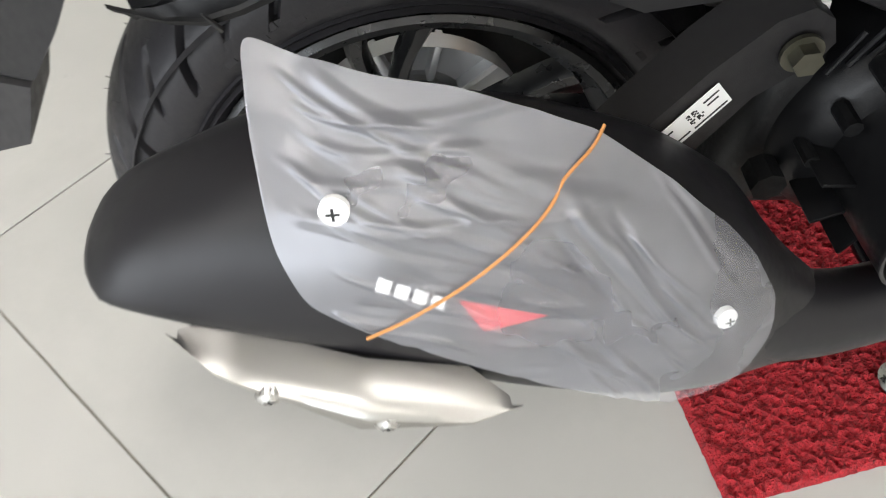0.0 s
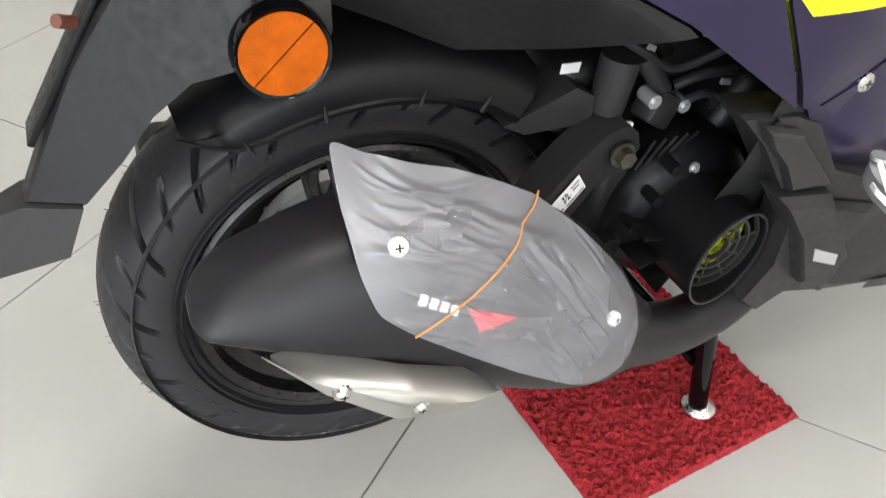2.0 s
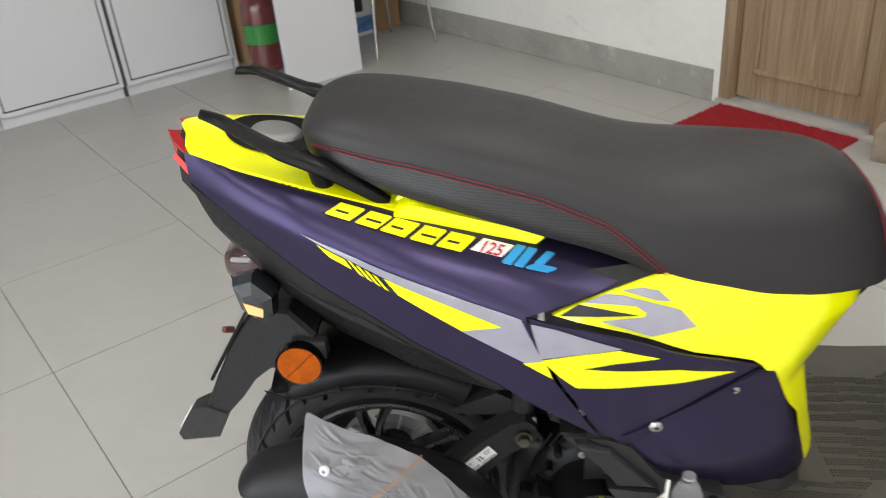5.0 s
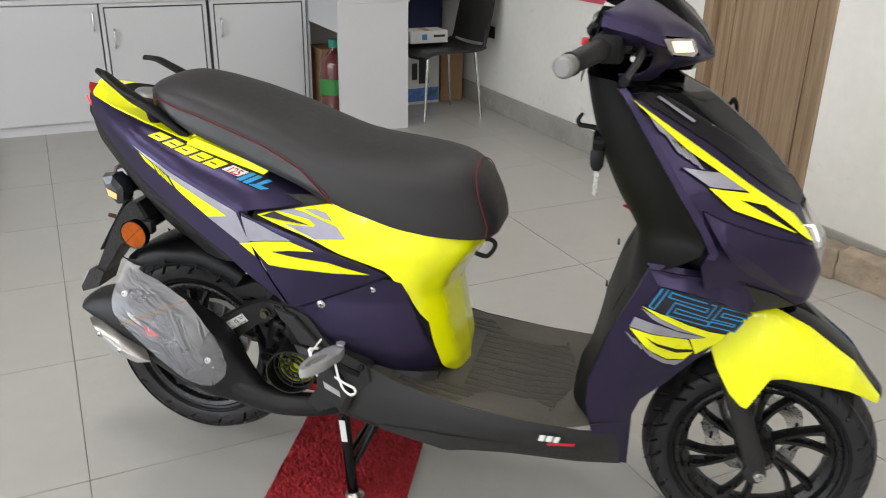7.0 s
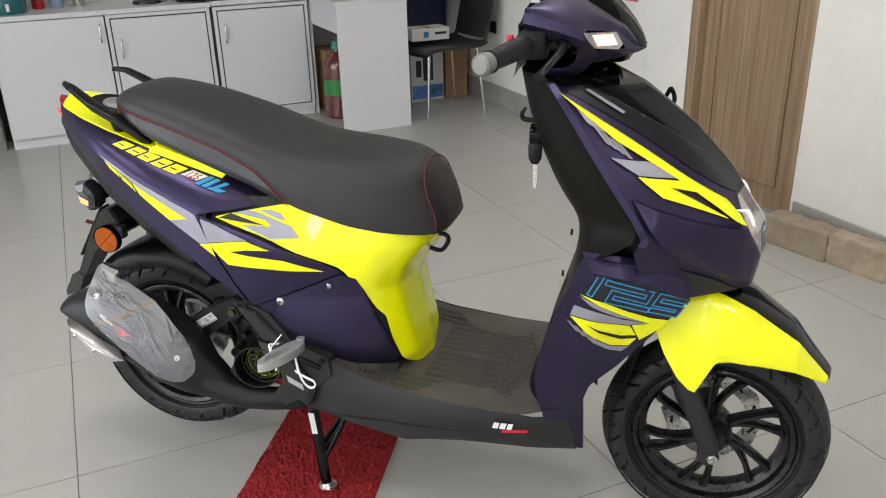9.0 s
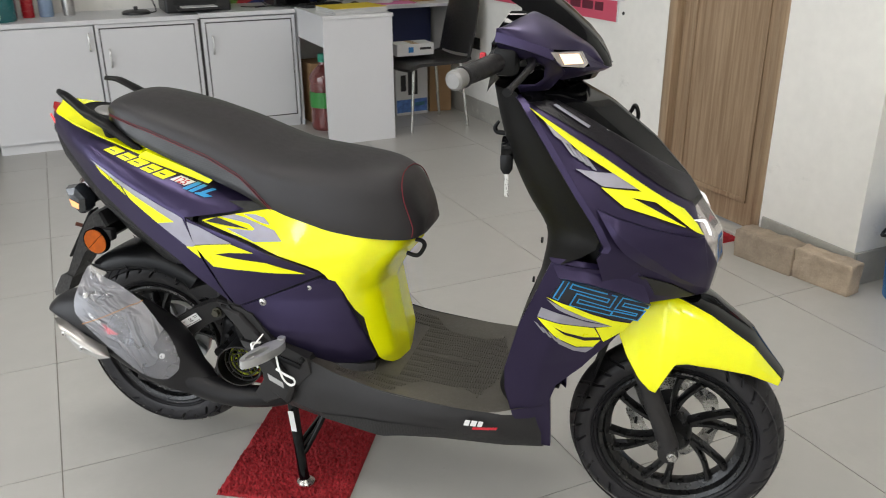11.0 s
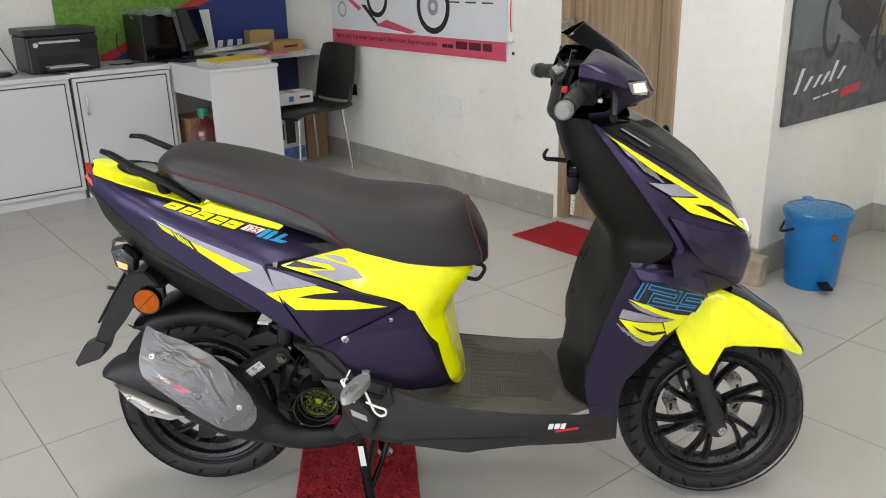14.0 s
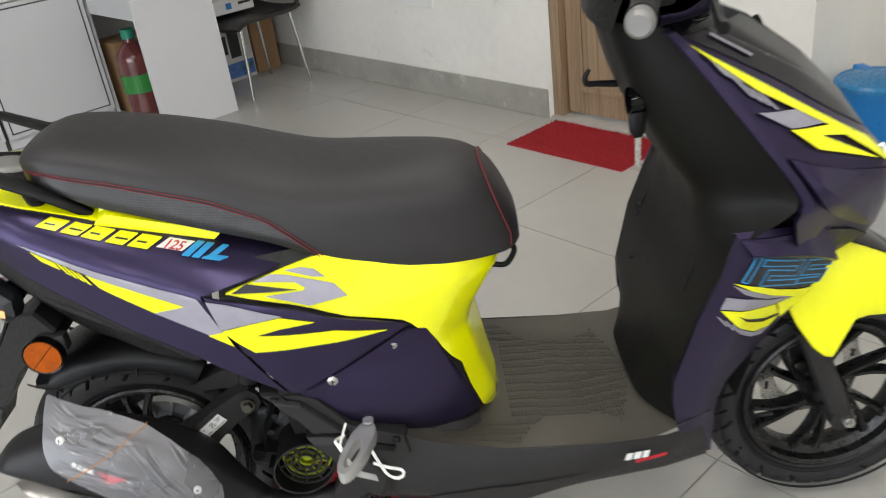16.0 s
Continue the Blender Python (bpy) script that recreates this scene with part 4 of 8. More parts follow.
def wheel(c, R, half, r_rim, n_arms, slant=0.42):
    ty = tyre(c, R, half, r_rim + 0.004, slant)
    bm = B()
    for t0, n in ((radians(205), 9), (radians(262), 11), (radians(20), 8), (radians(100), 10)):  # raised lettering as plain bars
        for k in range(n):
            t = t0 + 0.047 * k
            r = r_rim + 0.036
            bb = box(B(), (0, 0, 0), (0.0085, 0.0012, 0.005 if k % 3 else 0.013), 0)
            bb.transform(Matrix.Translation((c[0] + r * math.cos(t), c[1] - half * 0.945, c[2] + r * math.sin(t))) @ Euler((0, math.pi / 2 - t, 0)).to_matrix().to_4x4())
            me = bpy.data.meshes.new("mark")
            bb.to_mesh(me)
            bb.free()
            bm.from_mesh(me)
            bpy.data.meshes.remove(me)
    for r in (r_rim + 0.013, r_rim + 0.019, r_rim + 0.056):  # moulded rings on the sidewall
        yy = half * (0.92 if r > r_rim + 0.05 else 0.83)
        lathe(bm, [(r - 0.0014, -yy), (r, -yy - 0.0055), (r + 0.0014, -yy)], "y", c, 90)
    tagged(sp("sidewall_lettering", bm, M_RUBBER, "", ty, smooth=False), kind="stuff")
    bm = B()
    w = half * 0.72
    lathe(bm, [(r_rim + 0.006, -w - 0.004), (r_rim + 0.002, -w - 0.007), (r_rim - 0.006, -w - 0.002), (r_rim - 0.010, -w + 0.012), (r_rim - 0.022, -w + 0.022),
               (r_rim - 0.024, 0), (r_rim - 0.022, w - 0.022), (r_rim - 0.010, w - 0.012), (r_rim - 0.006, w + 0.002), (r_rim + 0.002, w + 0.007), (r_rim + 0.006, w + 0.004)], "y", c, 96)
    rim = sp("rim", bm, M_RIM, "black alloy rim", smooth=30)
    bm = B()
    lathe(bm, [(0.010, -0.052), (0.026, -0.052), (0.030, -0.045), (0.040, -0.030), (0.042, 0.03), (0.036, 0.045), (0.010, 0.05)], "y", c, 40)
    sp("hub", bm, M_RIM, "", rim)
    for i in range(n_arms):
        t0 = 2 * math.pi * (i + 0.3) / n_arms
        for side, spread in ((-1, -0.17), (1, 0.17)):
            bm = B()
            rings = []
            for u in np.linspace(0, 1, 9):
                r = 0.034 + (r_rim - 0.020 - 0.034) * u
                t = t0 + 0.30 * (1 - u) * 1.0 + spread * min(1, (u + 0.12) ** 0.8)
                wd = 0.0075 - 0.002 * u + 0.004 * u ** 6
                hh = 0.014 - 0.003 * u
                yc = -0.012 + 0.010 * (1 - u)
                er = (math.cos(t), math.sin(t))
                et = (-math.sin(t), math.cos(t))
                rings.append(ring(bm, [(c[0] + r * er[0] + a * wd * et[0], c[1] + yc + b * hh, c[2] + r * er[1] + a * wd * et[1])
                                       for a, b in ((-1, -0.5), (-0.5, -1), (0.5, -1), (1, -0.5), (1, 1), (-1, 1))]))
            skin(bm, rings)
            sp("spoke", bm, M_RIM, "", rim, smooth=40)
    bm = B()
    t = radians(205)
    rod(bm, (c[0] + (r_rim - 0.024) * math.cos(t), c[1], c[2] + (r_rim - 0.024) * math.sin(t)),
        (c[0] + (r_rim - 0.055) * math.cos(t), c[1] - 0.012, c[2] + (r_rim - 0.055) * math.sin(t)), 0.0045, 0.005, 10)
    sp("valve", bm, M_RUBBER, "", rim)
    return ty


FW = (1.274, 0.0, 0.2325)
RW = (0.0, 0.0, 0.283)
wheel(FW, 0.2325, 0.050, 0.160, 6, -0.35)
wheel(RW, 0.240, 0.056, 0.160, 5)

bm = B()
lathe(bm, [(0.0, 0.058), (0.03, 0.060), (0.045, 0.048), (0.075, 0.046), (0.088, 0.040), (0.090, 0.020)], "y", RW, 48)
drum = sp("brake_drum", bm, M_ALU, "cast aluminium brake drum of the rear wheel", smooth=30)
for k in range(10):
    t = 2 * math.pi * k / 10
    sp("drum_rib", box(B(), (RW[0] + 0.066 * math.cos(t), 0.040, RW[2] + 0.066 * math.sin(t)), (0.040, 0.014, 0.006), 0.001, (0, -math.degrees(t), 0)), M_ALU, "", drum)

# moulding flash: the fine rubber hairs of a new tyre
bm = B()
rng = random.Random(5)
for c, R in ((FW, 0.2325), (RW, 0.240)):
    for k in range(150):
        t = 2 * math.pi * (k + rng.random()) / 150
        y = rng.choice((-1, 1)) * rng.uniform(0.004, 0.045)
        r0 = R - 0.026 * (abs(y) / 0.05) ** 2 - 0.001
        q = Vector((c[0] + r0 * math.cos(t), y, c[2] + r0 * math.sin(t)))
        d = Vector((math.cos(t + rng.uniform(-0.3, 0.3)), rng.uniform(-0.2, 0.2), math.sin(t)))
        if q.z + d.z * 0.008 < 0.004:
            continue
        rod(bm, q, q + d * rng.uniform(0.003, 0.008), 0.0004, 0.0003, 3, False)
tagged(sp("tyre_hairs", bm, M_RUBBER, smooth=False), kind="stuff")

# front brake disc and caliper, fork
bm = B()
N = 60
y0 = 0.052
for r_in, r_out in ((0.070, 0.105),):
    ro = [r_out * (1 + 0.035 * math.cos(10 * 2 * math.pi * i / N)) for i in range(N)]
    a = ring(bm, [(FW[0] + r_in * math.cos(2 * math.pi * i / N), y0, FW[2] + r_in * math.sin(2 * math.pi * i / N)) for i in range(N)])
    b = ring(bm, [(FW[0] + ro[i] * math.cos(2 * math.pi * i / N), y0, FW[2] + ro[i] * math.sin(2 * math.pi * i / N)) for i in range(N)])
    a2 = ring(bm, [v.co + Vector((0, 0.004, 0)) for v in a])
    b2 = ring(bm, [v.co + Vector((0, 0.004, 0)) for v in b])
    skin(bm, [a, b, b2, a2, a], caps=False)
disc = sp("brake_disc", bm, M_STEEL, "petal-shaped steel brake disc")
for i in range(10):
    bm = B()
    t = 2 * math.pi * (i + 0.5) / 10
    box(bm, (FW[0] + 0.088 * math.cos(t), y0 - 0.0005, FW[2] + 0.088 * math.sin(t)), (0.006, 0.001, 0.018), 0, (0, -math.degrees(t) + 20, 0))
    sp("disc_slot", bm, M_DARK, "", disc, smooth=False)
sp("brake_caliper", box(B(), (FW[0] - 0.085, 0.06, FW[2] + 0.06), (0.06, 0.045, 0.075), 0.008, (0, 25, 0)), M_ALU, "cast brake caliper")
for sgn in (-1, 1):
    bm = B()
    top, low = Vector((1.166, sgn * 0.088, 0.50)), Vector((FW[0] - 0.008, sgn * 0.088, FW[2] + 0.012))
    rod(bm, top, top.lerp(low, 0.55), 0.0155, 0.0155, 20)
    rod(bm, top.lerp(low, 0.25), low, 0.0205, 0.0215, 24)
    rod(bm, low + Vector((0, sgn * 0.018, -0.012)), low + Vector((0, -sgn * 0.018, -0.012)), 0.022, 0.022, 20)
    fork = sp("fork_leg", bm, M_GREYPL, "dark grey fork leg")
    bm = B()
    rod(bm, (FW[0], sgn * 0.104, FW[2]), (FW[0], sgn * 0.116, FW[2]), 0.0115, 0.0115, 6)
    rod(bm, (FW[0], sgn * 0.116, FW[2]), (FW[0], sgn * 0.122, FW[2]), 0.007, 0.006, 12)
    rod(bm, (FW[0], sgn * 0.101, FW[2]), (FW[0], sgn * 0.105, FW[2]), 0.016, 0.016, 20)
    sp("axle_nut", bm, M_STEEL, "", fork)

# front mudguard: yellow sides over the wheel, black middle
def guard(u, s):
    """A place on the mudguard: u from back to tip, s from the middle (0) to the side edge (1)."""
    x = np.interp(u, [0, 0.25, 0.5, 0.75, 1], [1.140, 1.235, 1.325, 1.415, 1.482])
    zc = np.interp(u, [0, 0.25, 0.5, 0.75, 1], [0.602, 0.606, 0.562, 0.497, 0.412])
    ze = np.interp(u, [0, 0.06, 0.14, 0.20, 0.235, 0.29, 0.33, 0.40, 0.46, 0.55, 0.75, 1], [0.515, 0.462, 0.414, 0.393, 0.389, 0.430, 0.458, 0.462, 0.459, 0.455, 0.440, 0.402])
    w = np.interp(u, [0, 0.12, 0.25, 0.5, 0.75, 1], [0.104, 0.116, 0.119, 0.106, 0.082, 0.042])
    y = w * (0.25 * s + 0.75 * math.sin(s * math.pi / 2))
    k = s ** np.interp(u, [0, 0.30, 0.45, 1], [3.2, 3.0, 3.0, 2.4])
    return x - 0.012 * s * u, y, zc + (ze - zc) * k


for sgn in (-1, 1):
    G = [[(lambda p: (p[0], sgn * p[1], p[2]))(guard(u, s)) for s in np.linspace(np.interp(u, [0, 0.3, 0.6, 1], [0.36, 0.40, 0.44, 0.50]), 1, 16)] for u in np.linspace(0, 1, 90)]
    bm = sheet(B(), G, 0, 0)
    r = bmesh.ops.extrude_edge_only(bm, edges=[e for e in bm.edges if e.is_boundary])
    for v in r["geom"]:
        if isinstance(v, bmesh.types.BMVert):
            v.co.y *= 0.97
            v.co.z -= 0.004
    sp("front_mudguard_side", bm, M_YELLOW, "gloss neon yellow side of the front mudguard", smooth=50)
G = []
for u in np.linspace(0.14, 1.02, 24):
    row = []
    for s in np.linspace(-1, 1, 13) * np.interp(u, [0, 0.3, 0.6, 1], [0.39, 0.43, 0.47, 0.53]):
        x, y, z = guard(min(u, 1), abs(s))
        row.append((x + 0.02 * max(0, u - 0.9), math.copysign(y, s), z + 0.0025 - 0.05 * max(0, u - 0.97)))
    G.append(row)
bm = sheet(B(), G, 0, 0)
r = bmesh.ops.extrude_edge_only(bm, edges=[e for e in bm.edges if e.is_boundary])
for v in r["geom"]:
    if isinstance(v, bmesh.types.BMVert):
        v.co.z -= 0.008
sp("front_mudguard_middle", bm, M_GLOSS, "gloss black middle of the front mudguard", smooth=50)
bm = B()
G = [[(1.15 - 0.075 * (1 - v), y, 0.30 + 0.26 * v + 0.0) for y in np.linspace(-0.085, 0.085, 5)] for v in np.linspace(0, 1, 8)]
sp("inner_mudguard", sheet(bm, G, 0, 0), M_DARK, "black inner mudguard behind the front wheel")

# ---- silencer, its wrapper and the exhaust pipe ----
MUF = [  # x, z, half-height, half-width
    (-0.168, 0.458, 0.010, 0.014), (-0.164, 0.458, 0.024, 0.027), (-0.145, 0.464, 0.042, 0.042), (-0.085, 0.458, 0.064, 0.055), (-0.030, 0.445, 0.077, 0.061),
    (0.050, 0.408, 0.083, 0.063), (0.120, 0.372, 0.076, 0.060), (0.165, 0.345, 0.060, 0.046), (0.200, 0.313, 0.043, 0.028), (0.240, 0.287, 0.026, 0.020)]
MP = soft(along(MUF, 44), 0, 2)
MUF_Y = -0.205


def muffler_ring(x, z, h, w, n=36):
    out = []
    for t in np.linspace(0, 2 * math.pi, n, endpoint=False):
        cy, cz = math.cos(t), math.sin(t)
        py = -w * math.copysign(abs(cy) ** 0.58, cy)
        pz = h * math.copysign(abs(cz) ** 0.82, cz)
        out.append((x + 0.15 * pz, MUF_Y + py + 0.012 * (pz / max(h, 0.01)), z + pz))
    return out


SLIM = np.interp(MP[:, 0], [-0.18, -0.14, -0.10, -0.05, 0.02, 0.12, 0.165, 0.2, 0.24], [0.36, 0.48, 0.62, 0.74, 0.82, 0.91, 0.98, 0.88, 0.70])
bm = B()
skin(bm, [ring(bm, muffler_ring(x, z + 0.003, h * k, w * (0.5 + 0.5 * k))) for (x, z, h, w), k in zip(MP, SLIM)])
muf = sp("silencer", bm, M_MUFF, "dark grey exhaust silencer, its cover still wrapped in plastic", smooth=60)
MG = np.array([muffler_ring(*r, 140) + [muffler_ring(*r, 140)[0]] for r in soft(along(MUF, 130), 0, 14)])
TREE["muffler"] = tree_of(MG)  # the loose wrapper's own form


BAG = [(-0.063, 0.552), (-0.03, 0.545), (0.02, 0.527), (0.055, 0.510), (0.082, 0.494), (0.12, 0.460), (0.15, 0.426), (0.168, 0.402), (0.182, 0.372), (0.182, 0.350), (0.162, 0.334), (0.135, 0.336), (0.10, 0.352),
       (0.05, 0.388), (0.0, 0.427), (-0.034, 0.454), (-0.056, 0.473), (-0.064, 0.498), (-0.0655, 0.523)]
MS = soft(along(MUF, 130), 0, 14)


def over_silencer(x, z, off):
    """A place over the silencer's outer side, lifted off it; above its top the film leans inward."""
    pz = 0.0
    for _ in range(4):
        x0 = x - 0.15 * pz
        zc, h, w = (np.interp(x0, MS[:, 0], MS[:, k]) for k in (1, 2, 3))
        pz = z - zc
    q = pz / h
    sn = min(1.0, abs(q)) ** (1 / 0.82)
    sn = min(sn, 0.93)
    y = MUF_Y - w * math.sqrt(1 - sn * sn) ** 0.58 + 0.012 * q
    if abs(q) > 0.94:
        y += (abs(q) - 0.94) * h * (0.95 if q > 0 else 0.8)
    return (x, y - off * math.sqrt(1 - sn * sn), z + off * math.copysign(sn, q) * 0.6)


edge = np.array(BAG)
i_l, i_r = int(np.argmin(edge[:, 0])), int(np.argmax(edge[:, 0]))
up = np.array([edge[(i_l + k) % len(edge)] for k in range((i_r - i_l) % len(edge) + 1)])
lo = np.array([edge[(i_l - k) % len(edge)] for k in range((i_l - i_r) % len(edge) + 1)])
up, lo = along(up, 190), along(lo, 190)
M_COVER = pmat("satin_cover_paint", (0.010, 0.0095, 0.011), 0.34, spec=0.3, var=0.05, scale=10, rvar=0.02)
G = np.array([[over_silencer(*(a + (b - a) * t), -0.005) for t in np.linspace(0.13, 0.86, 40)] for a, b in zip(up[16:-16:3], lo[16:-16:3])])
bm = sheet(B(), soft(soft(G, 0, 5), 1, 5), 0, 0)
r = bmesh.ops.extrude_edge_only(bm, edges=[e for e in bm.edges if e.is_boundary])
for v in r["geom"]:
    if isinstance(v, bmesh.types.BMVert):
        v.co.y += 0.012
sp("silencer_cover", bm, M_COVER, "dark satin heat cover", muf, smooth=60)
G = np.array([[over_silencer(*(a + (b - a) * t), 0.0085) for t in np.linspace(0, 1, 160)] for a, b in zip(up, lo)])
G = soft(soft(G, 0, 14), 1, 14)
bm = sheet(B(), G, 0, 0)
nz = noise.noise
FOLDS = []  # start, end, width, height of each crease of the film
rng = random.Random(12)


def folds(n, x0, x1, z0, z1, a0, a1, l0, l1, h):
    """Creases that start inside a patch and run in about one direction."""
    for _ in range(n):
        x, z, a, ln = rng.uniform(x0, x1), rng.uniform(z0, z1), radians(rng.uniform(a0, a1)), rng.uniform(l0, l1)
        FOLDS.append((x, z, math.cos(a), math.sin(a), ln, rng.uniform(0.0016, 0.0042), h * rng.uniform(0.45, 1.15) * rng.choice((1, 1, -0.7))))


folds(14, -0.06, -0.03, 0.50, 0.56, -32, -10, 0.06, 0.16, 0.0026)     # from the standing corner along the top
folds(26, 0.045, 0.12, 0.40, 0.49, -66, -48, 0.04, 0.12, 0.0030)     # down from the band to the pipe end
folds(16, -0.045, 0.01, 0.46, 0.52, -42, -22, 0.04, 0.11, 0.0028)    # from the screw towards the band
folds(18, -0.055, 0.04, 0.40, 0.48, -30, -5, 0.02, 0.06, 0.0024)     # short gathers along the lower edge
folds(12, 0.06, 0.15, 0.36, 0.43, -40, -15, 0.03, 0.07, 0.0024)
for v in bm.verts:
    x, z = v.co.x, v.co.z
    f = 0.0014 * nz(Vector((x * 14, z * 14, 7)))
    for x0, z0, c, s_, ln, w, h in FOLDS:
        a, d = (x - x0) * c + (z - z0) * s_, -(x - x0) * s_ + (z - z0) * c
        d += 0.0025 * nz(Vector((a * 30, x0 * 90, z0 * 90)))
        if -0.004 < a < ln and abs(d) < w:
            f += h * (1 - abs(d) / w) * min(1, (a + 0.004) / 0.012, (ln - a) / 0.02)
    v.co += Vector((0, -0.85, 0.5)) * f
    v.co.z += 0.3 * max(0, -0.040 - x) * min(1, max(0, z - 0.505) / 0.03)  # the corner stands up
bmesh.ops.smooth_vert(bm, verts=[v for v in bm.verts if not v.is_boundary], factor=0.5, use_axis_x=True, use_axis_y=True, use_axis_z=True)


def film_mat():
    """Thin milky polythene: clear on its face, cloudier where it is gathered, with a wet gloss."""
    m = bpy.data.materials.new("milky_polythene")
    m.use_nodes = True
    nt = m.node_tree
    nt.nodes.remove(nt.nodes["Principled BSDF"])
    out = nt.nodes["Material Output"]
    tc = nt.nodes.new("ShaderNodeTexCoord")
    n1 = nt.nodes.new("ShaderNodeTexNoise")
    n1.inputs["Scale"].default_value, n1.inputs["Detail"].default_value = 13.0, 3.0
    nt.links.new(tc.outputs["Object"], n1.inputs["Vector"])
    milk = nt.nodes.new("ShaderNodeMapRange")
    milk.inputs["From Min"].default_value, milk.inputs["From Max"].default_value = 0.3, 0.7
    milk.inputs["To Min"].default_value, milk.inputs["To Max"].default_value = 0.16, 0.28
    nt.links.new(n1.outputs["Fac"], milk.inputs["Value"])
    n2 = nt.nodes.new("ShaderNodeTexNoise")
    mp = nt.nodes.new("ShaderNodeMapping")
    mp.inputs["Rotation"].default_value = (0, radians(-45), 0)
    mp.inputs["Scale"].default_value = (14, 40, 130)
    n2.inputs["Scale"].default_value, n2.inputs["Detail"].default_value = 1.0, 1.0
    nt.links.new(tc.outputs["Object"], mp.inputs[0])
    nt.links.new(mp.outputs[0], n2.inputs["Vector"])
    bp = nt.nodes.new("ShaderNodeBump")
    bp.inputs["Strength"].default_value, bp.inputs["Distance"].default_value = 0.22, 0.0018
    nt.links.new(n2.outputs["Fac"], bp.inputs["Height"])
    clear = nt.nodes.new("ShaderNodeBsdfTransparent")
    white = nt.nodes.new("ShaderNodeBsdfDiffuse")
    white.inputs["Color"].default_value = (0.86, 0.86, 0.93, 1)
    gloss = nt.nodes.new("ShaderNodeBsdfGlossy")
    gloss.inputs["Color"].default_value = (0.95, 0.95, 1.0, 1)
    gloss.inputs["Roughness"].default_value = 0.32
    nt.links.new(bp.outputs[0], gloss.inputs["Normal"])
    nt.links.new(bp.outputs[0], white.inputs["Normal"])
    thru = nt.nodes.new("ShaderNodeBsdfTranslucent")
    thru.inputs["Color"].default_value = (0.86, 0.86, 0.93, 1)
    pair = nt.nodes.new("ShaderNodeMixShader")
    pair.inputs[0].default_value = 0.5
    nt.links.new(white.outputs[0], pair.inputs[1])
    nt.links.new(thru.outputs[0], pair.inputs[2])
    a, b = nt.nodes.new("ShaderNodeMixShader"), nt.nodes.new("ShaderNodeMixShader")
    nt.links.new(milk.outputs[0], a.inputs[0])
    nt.links.new(clear.outputs[0], a.inputs[1])
    nt.links.new(pair.outputs[0], a.inputs[2])
    b.inputs[0].default_value = 0.085
    nt.links.new(a.outputs[0], b.inputs[1])
    nt.links.new(gloss.outputs[0], b.inputs[2])
    nt.links.new(b.outputs[0], out.inputs["Surface"])
    return m


M_FILM = film_mat()
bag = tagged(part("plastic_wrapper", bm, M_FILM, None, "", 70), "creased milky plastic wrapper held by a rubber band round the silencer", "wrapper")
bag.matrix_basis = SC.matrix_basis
WM = [(-0.024, 0.477), (0.006, 0.456), (0.003, 0.450), (-0.027, 0.470)]


def mark_on_cover(a, b, c, d, material):
    """A four-cornered printed patch on the cover, under the film."""
    a, b, c, d = (np.array(p) for p in (a, b, c, d))
    G = [[over_silencer(*((a + (b - a) * u) * (1 - w) + (d + (c - d) * u) * w), 0.001) for u in np.linspace(0, 1, 6)] for w in np.linspace(0, 1, 5)]
    sp("printed_mark", sheet(B(), G, 0, 0), material, "", muf)


P = [np.array(p) for p in WM]
for k in range(4):  # four white bars and a red wedge
    u0, u1 = k / 4, k / 4 + 0.19
    mark_on_cover(P[0] + (P[1] - P[0]) * u0, P[0] + (P[1] - P[0]) * u1, P[3] + (P[2] - P[3]) * u1, P[3] + (P[2] - P[3]) * u0, M_WHITE)
mark_on_cover((0.009, 0.455), (0.050, 0.433), (0.019, 0.431), (0.016, 0.438), M_RED)
screw((-0.036, -0.2475, 0.512), 0.0066, (-0.1, -1, 0.45), M_WHITE)
screw((0.147, -0.2530, 0.386), 0.0062, (0.25, -1, 0.3), M_WHITE)
bm = B()
pts = [over_silencer(x, z, 0.0115) for x, z in along([(0.086, 0.493), (0.080, 0.489), (0.066, 0.486), (0.040, 0.478), (0.010, 0.468), (-0.034, 0.454)], 26)]
pipe(bm, pts, 0.0009, 6, 3)
sp("rubber_band", bm, M_TAN, "", bag)

# bright metal guard at the silencer's lower edge
bm = B()
top = along([(-0.131, -0.250, 0.446), (-0.10, -0.268, 0.439), (-0.04, -0.284, 0.417), (0.034, -0.284, 0.382)], 28)
low = along([(-0.130, -0.251, 0.446), (-0.095, -0.272, 0.418), (-0.050, -0.286, 0.388), (0.000, -0.286, 0.374), (0.033, -0.284, 0.381)], 28)
G = []
for k, (a, b) in enumerate(zip(top, low)):
    f = min(1, k / 4, (27 - k) / 4)
    row = []
    for s in np.linspace(0, 1, 9):
        p = a + (b - a) * s
        row.append((p[0], p[1] - 0.009 * f * math.sin(math.pi * min(1, s * 1.6)) * (1 if s < 0.6 else 0.8), p[2] + 0.002 * math.sin(math.pi * s)))
    row += [(b[0], b[1] + 0.03 * f, b[2] - 0.006 * f)]
    row = [(a[0], a[1] + 0.02 * f, a[2] + 0.002 * f)] + row
    G.append(row)


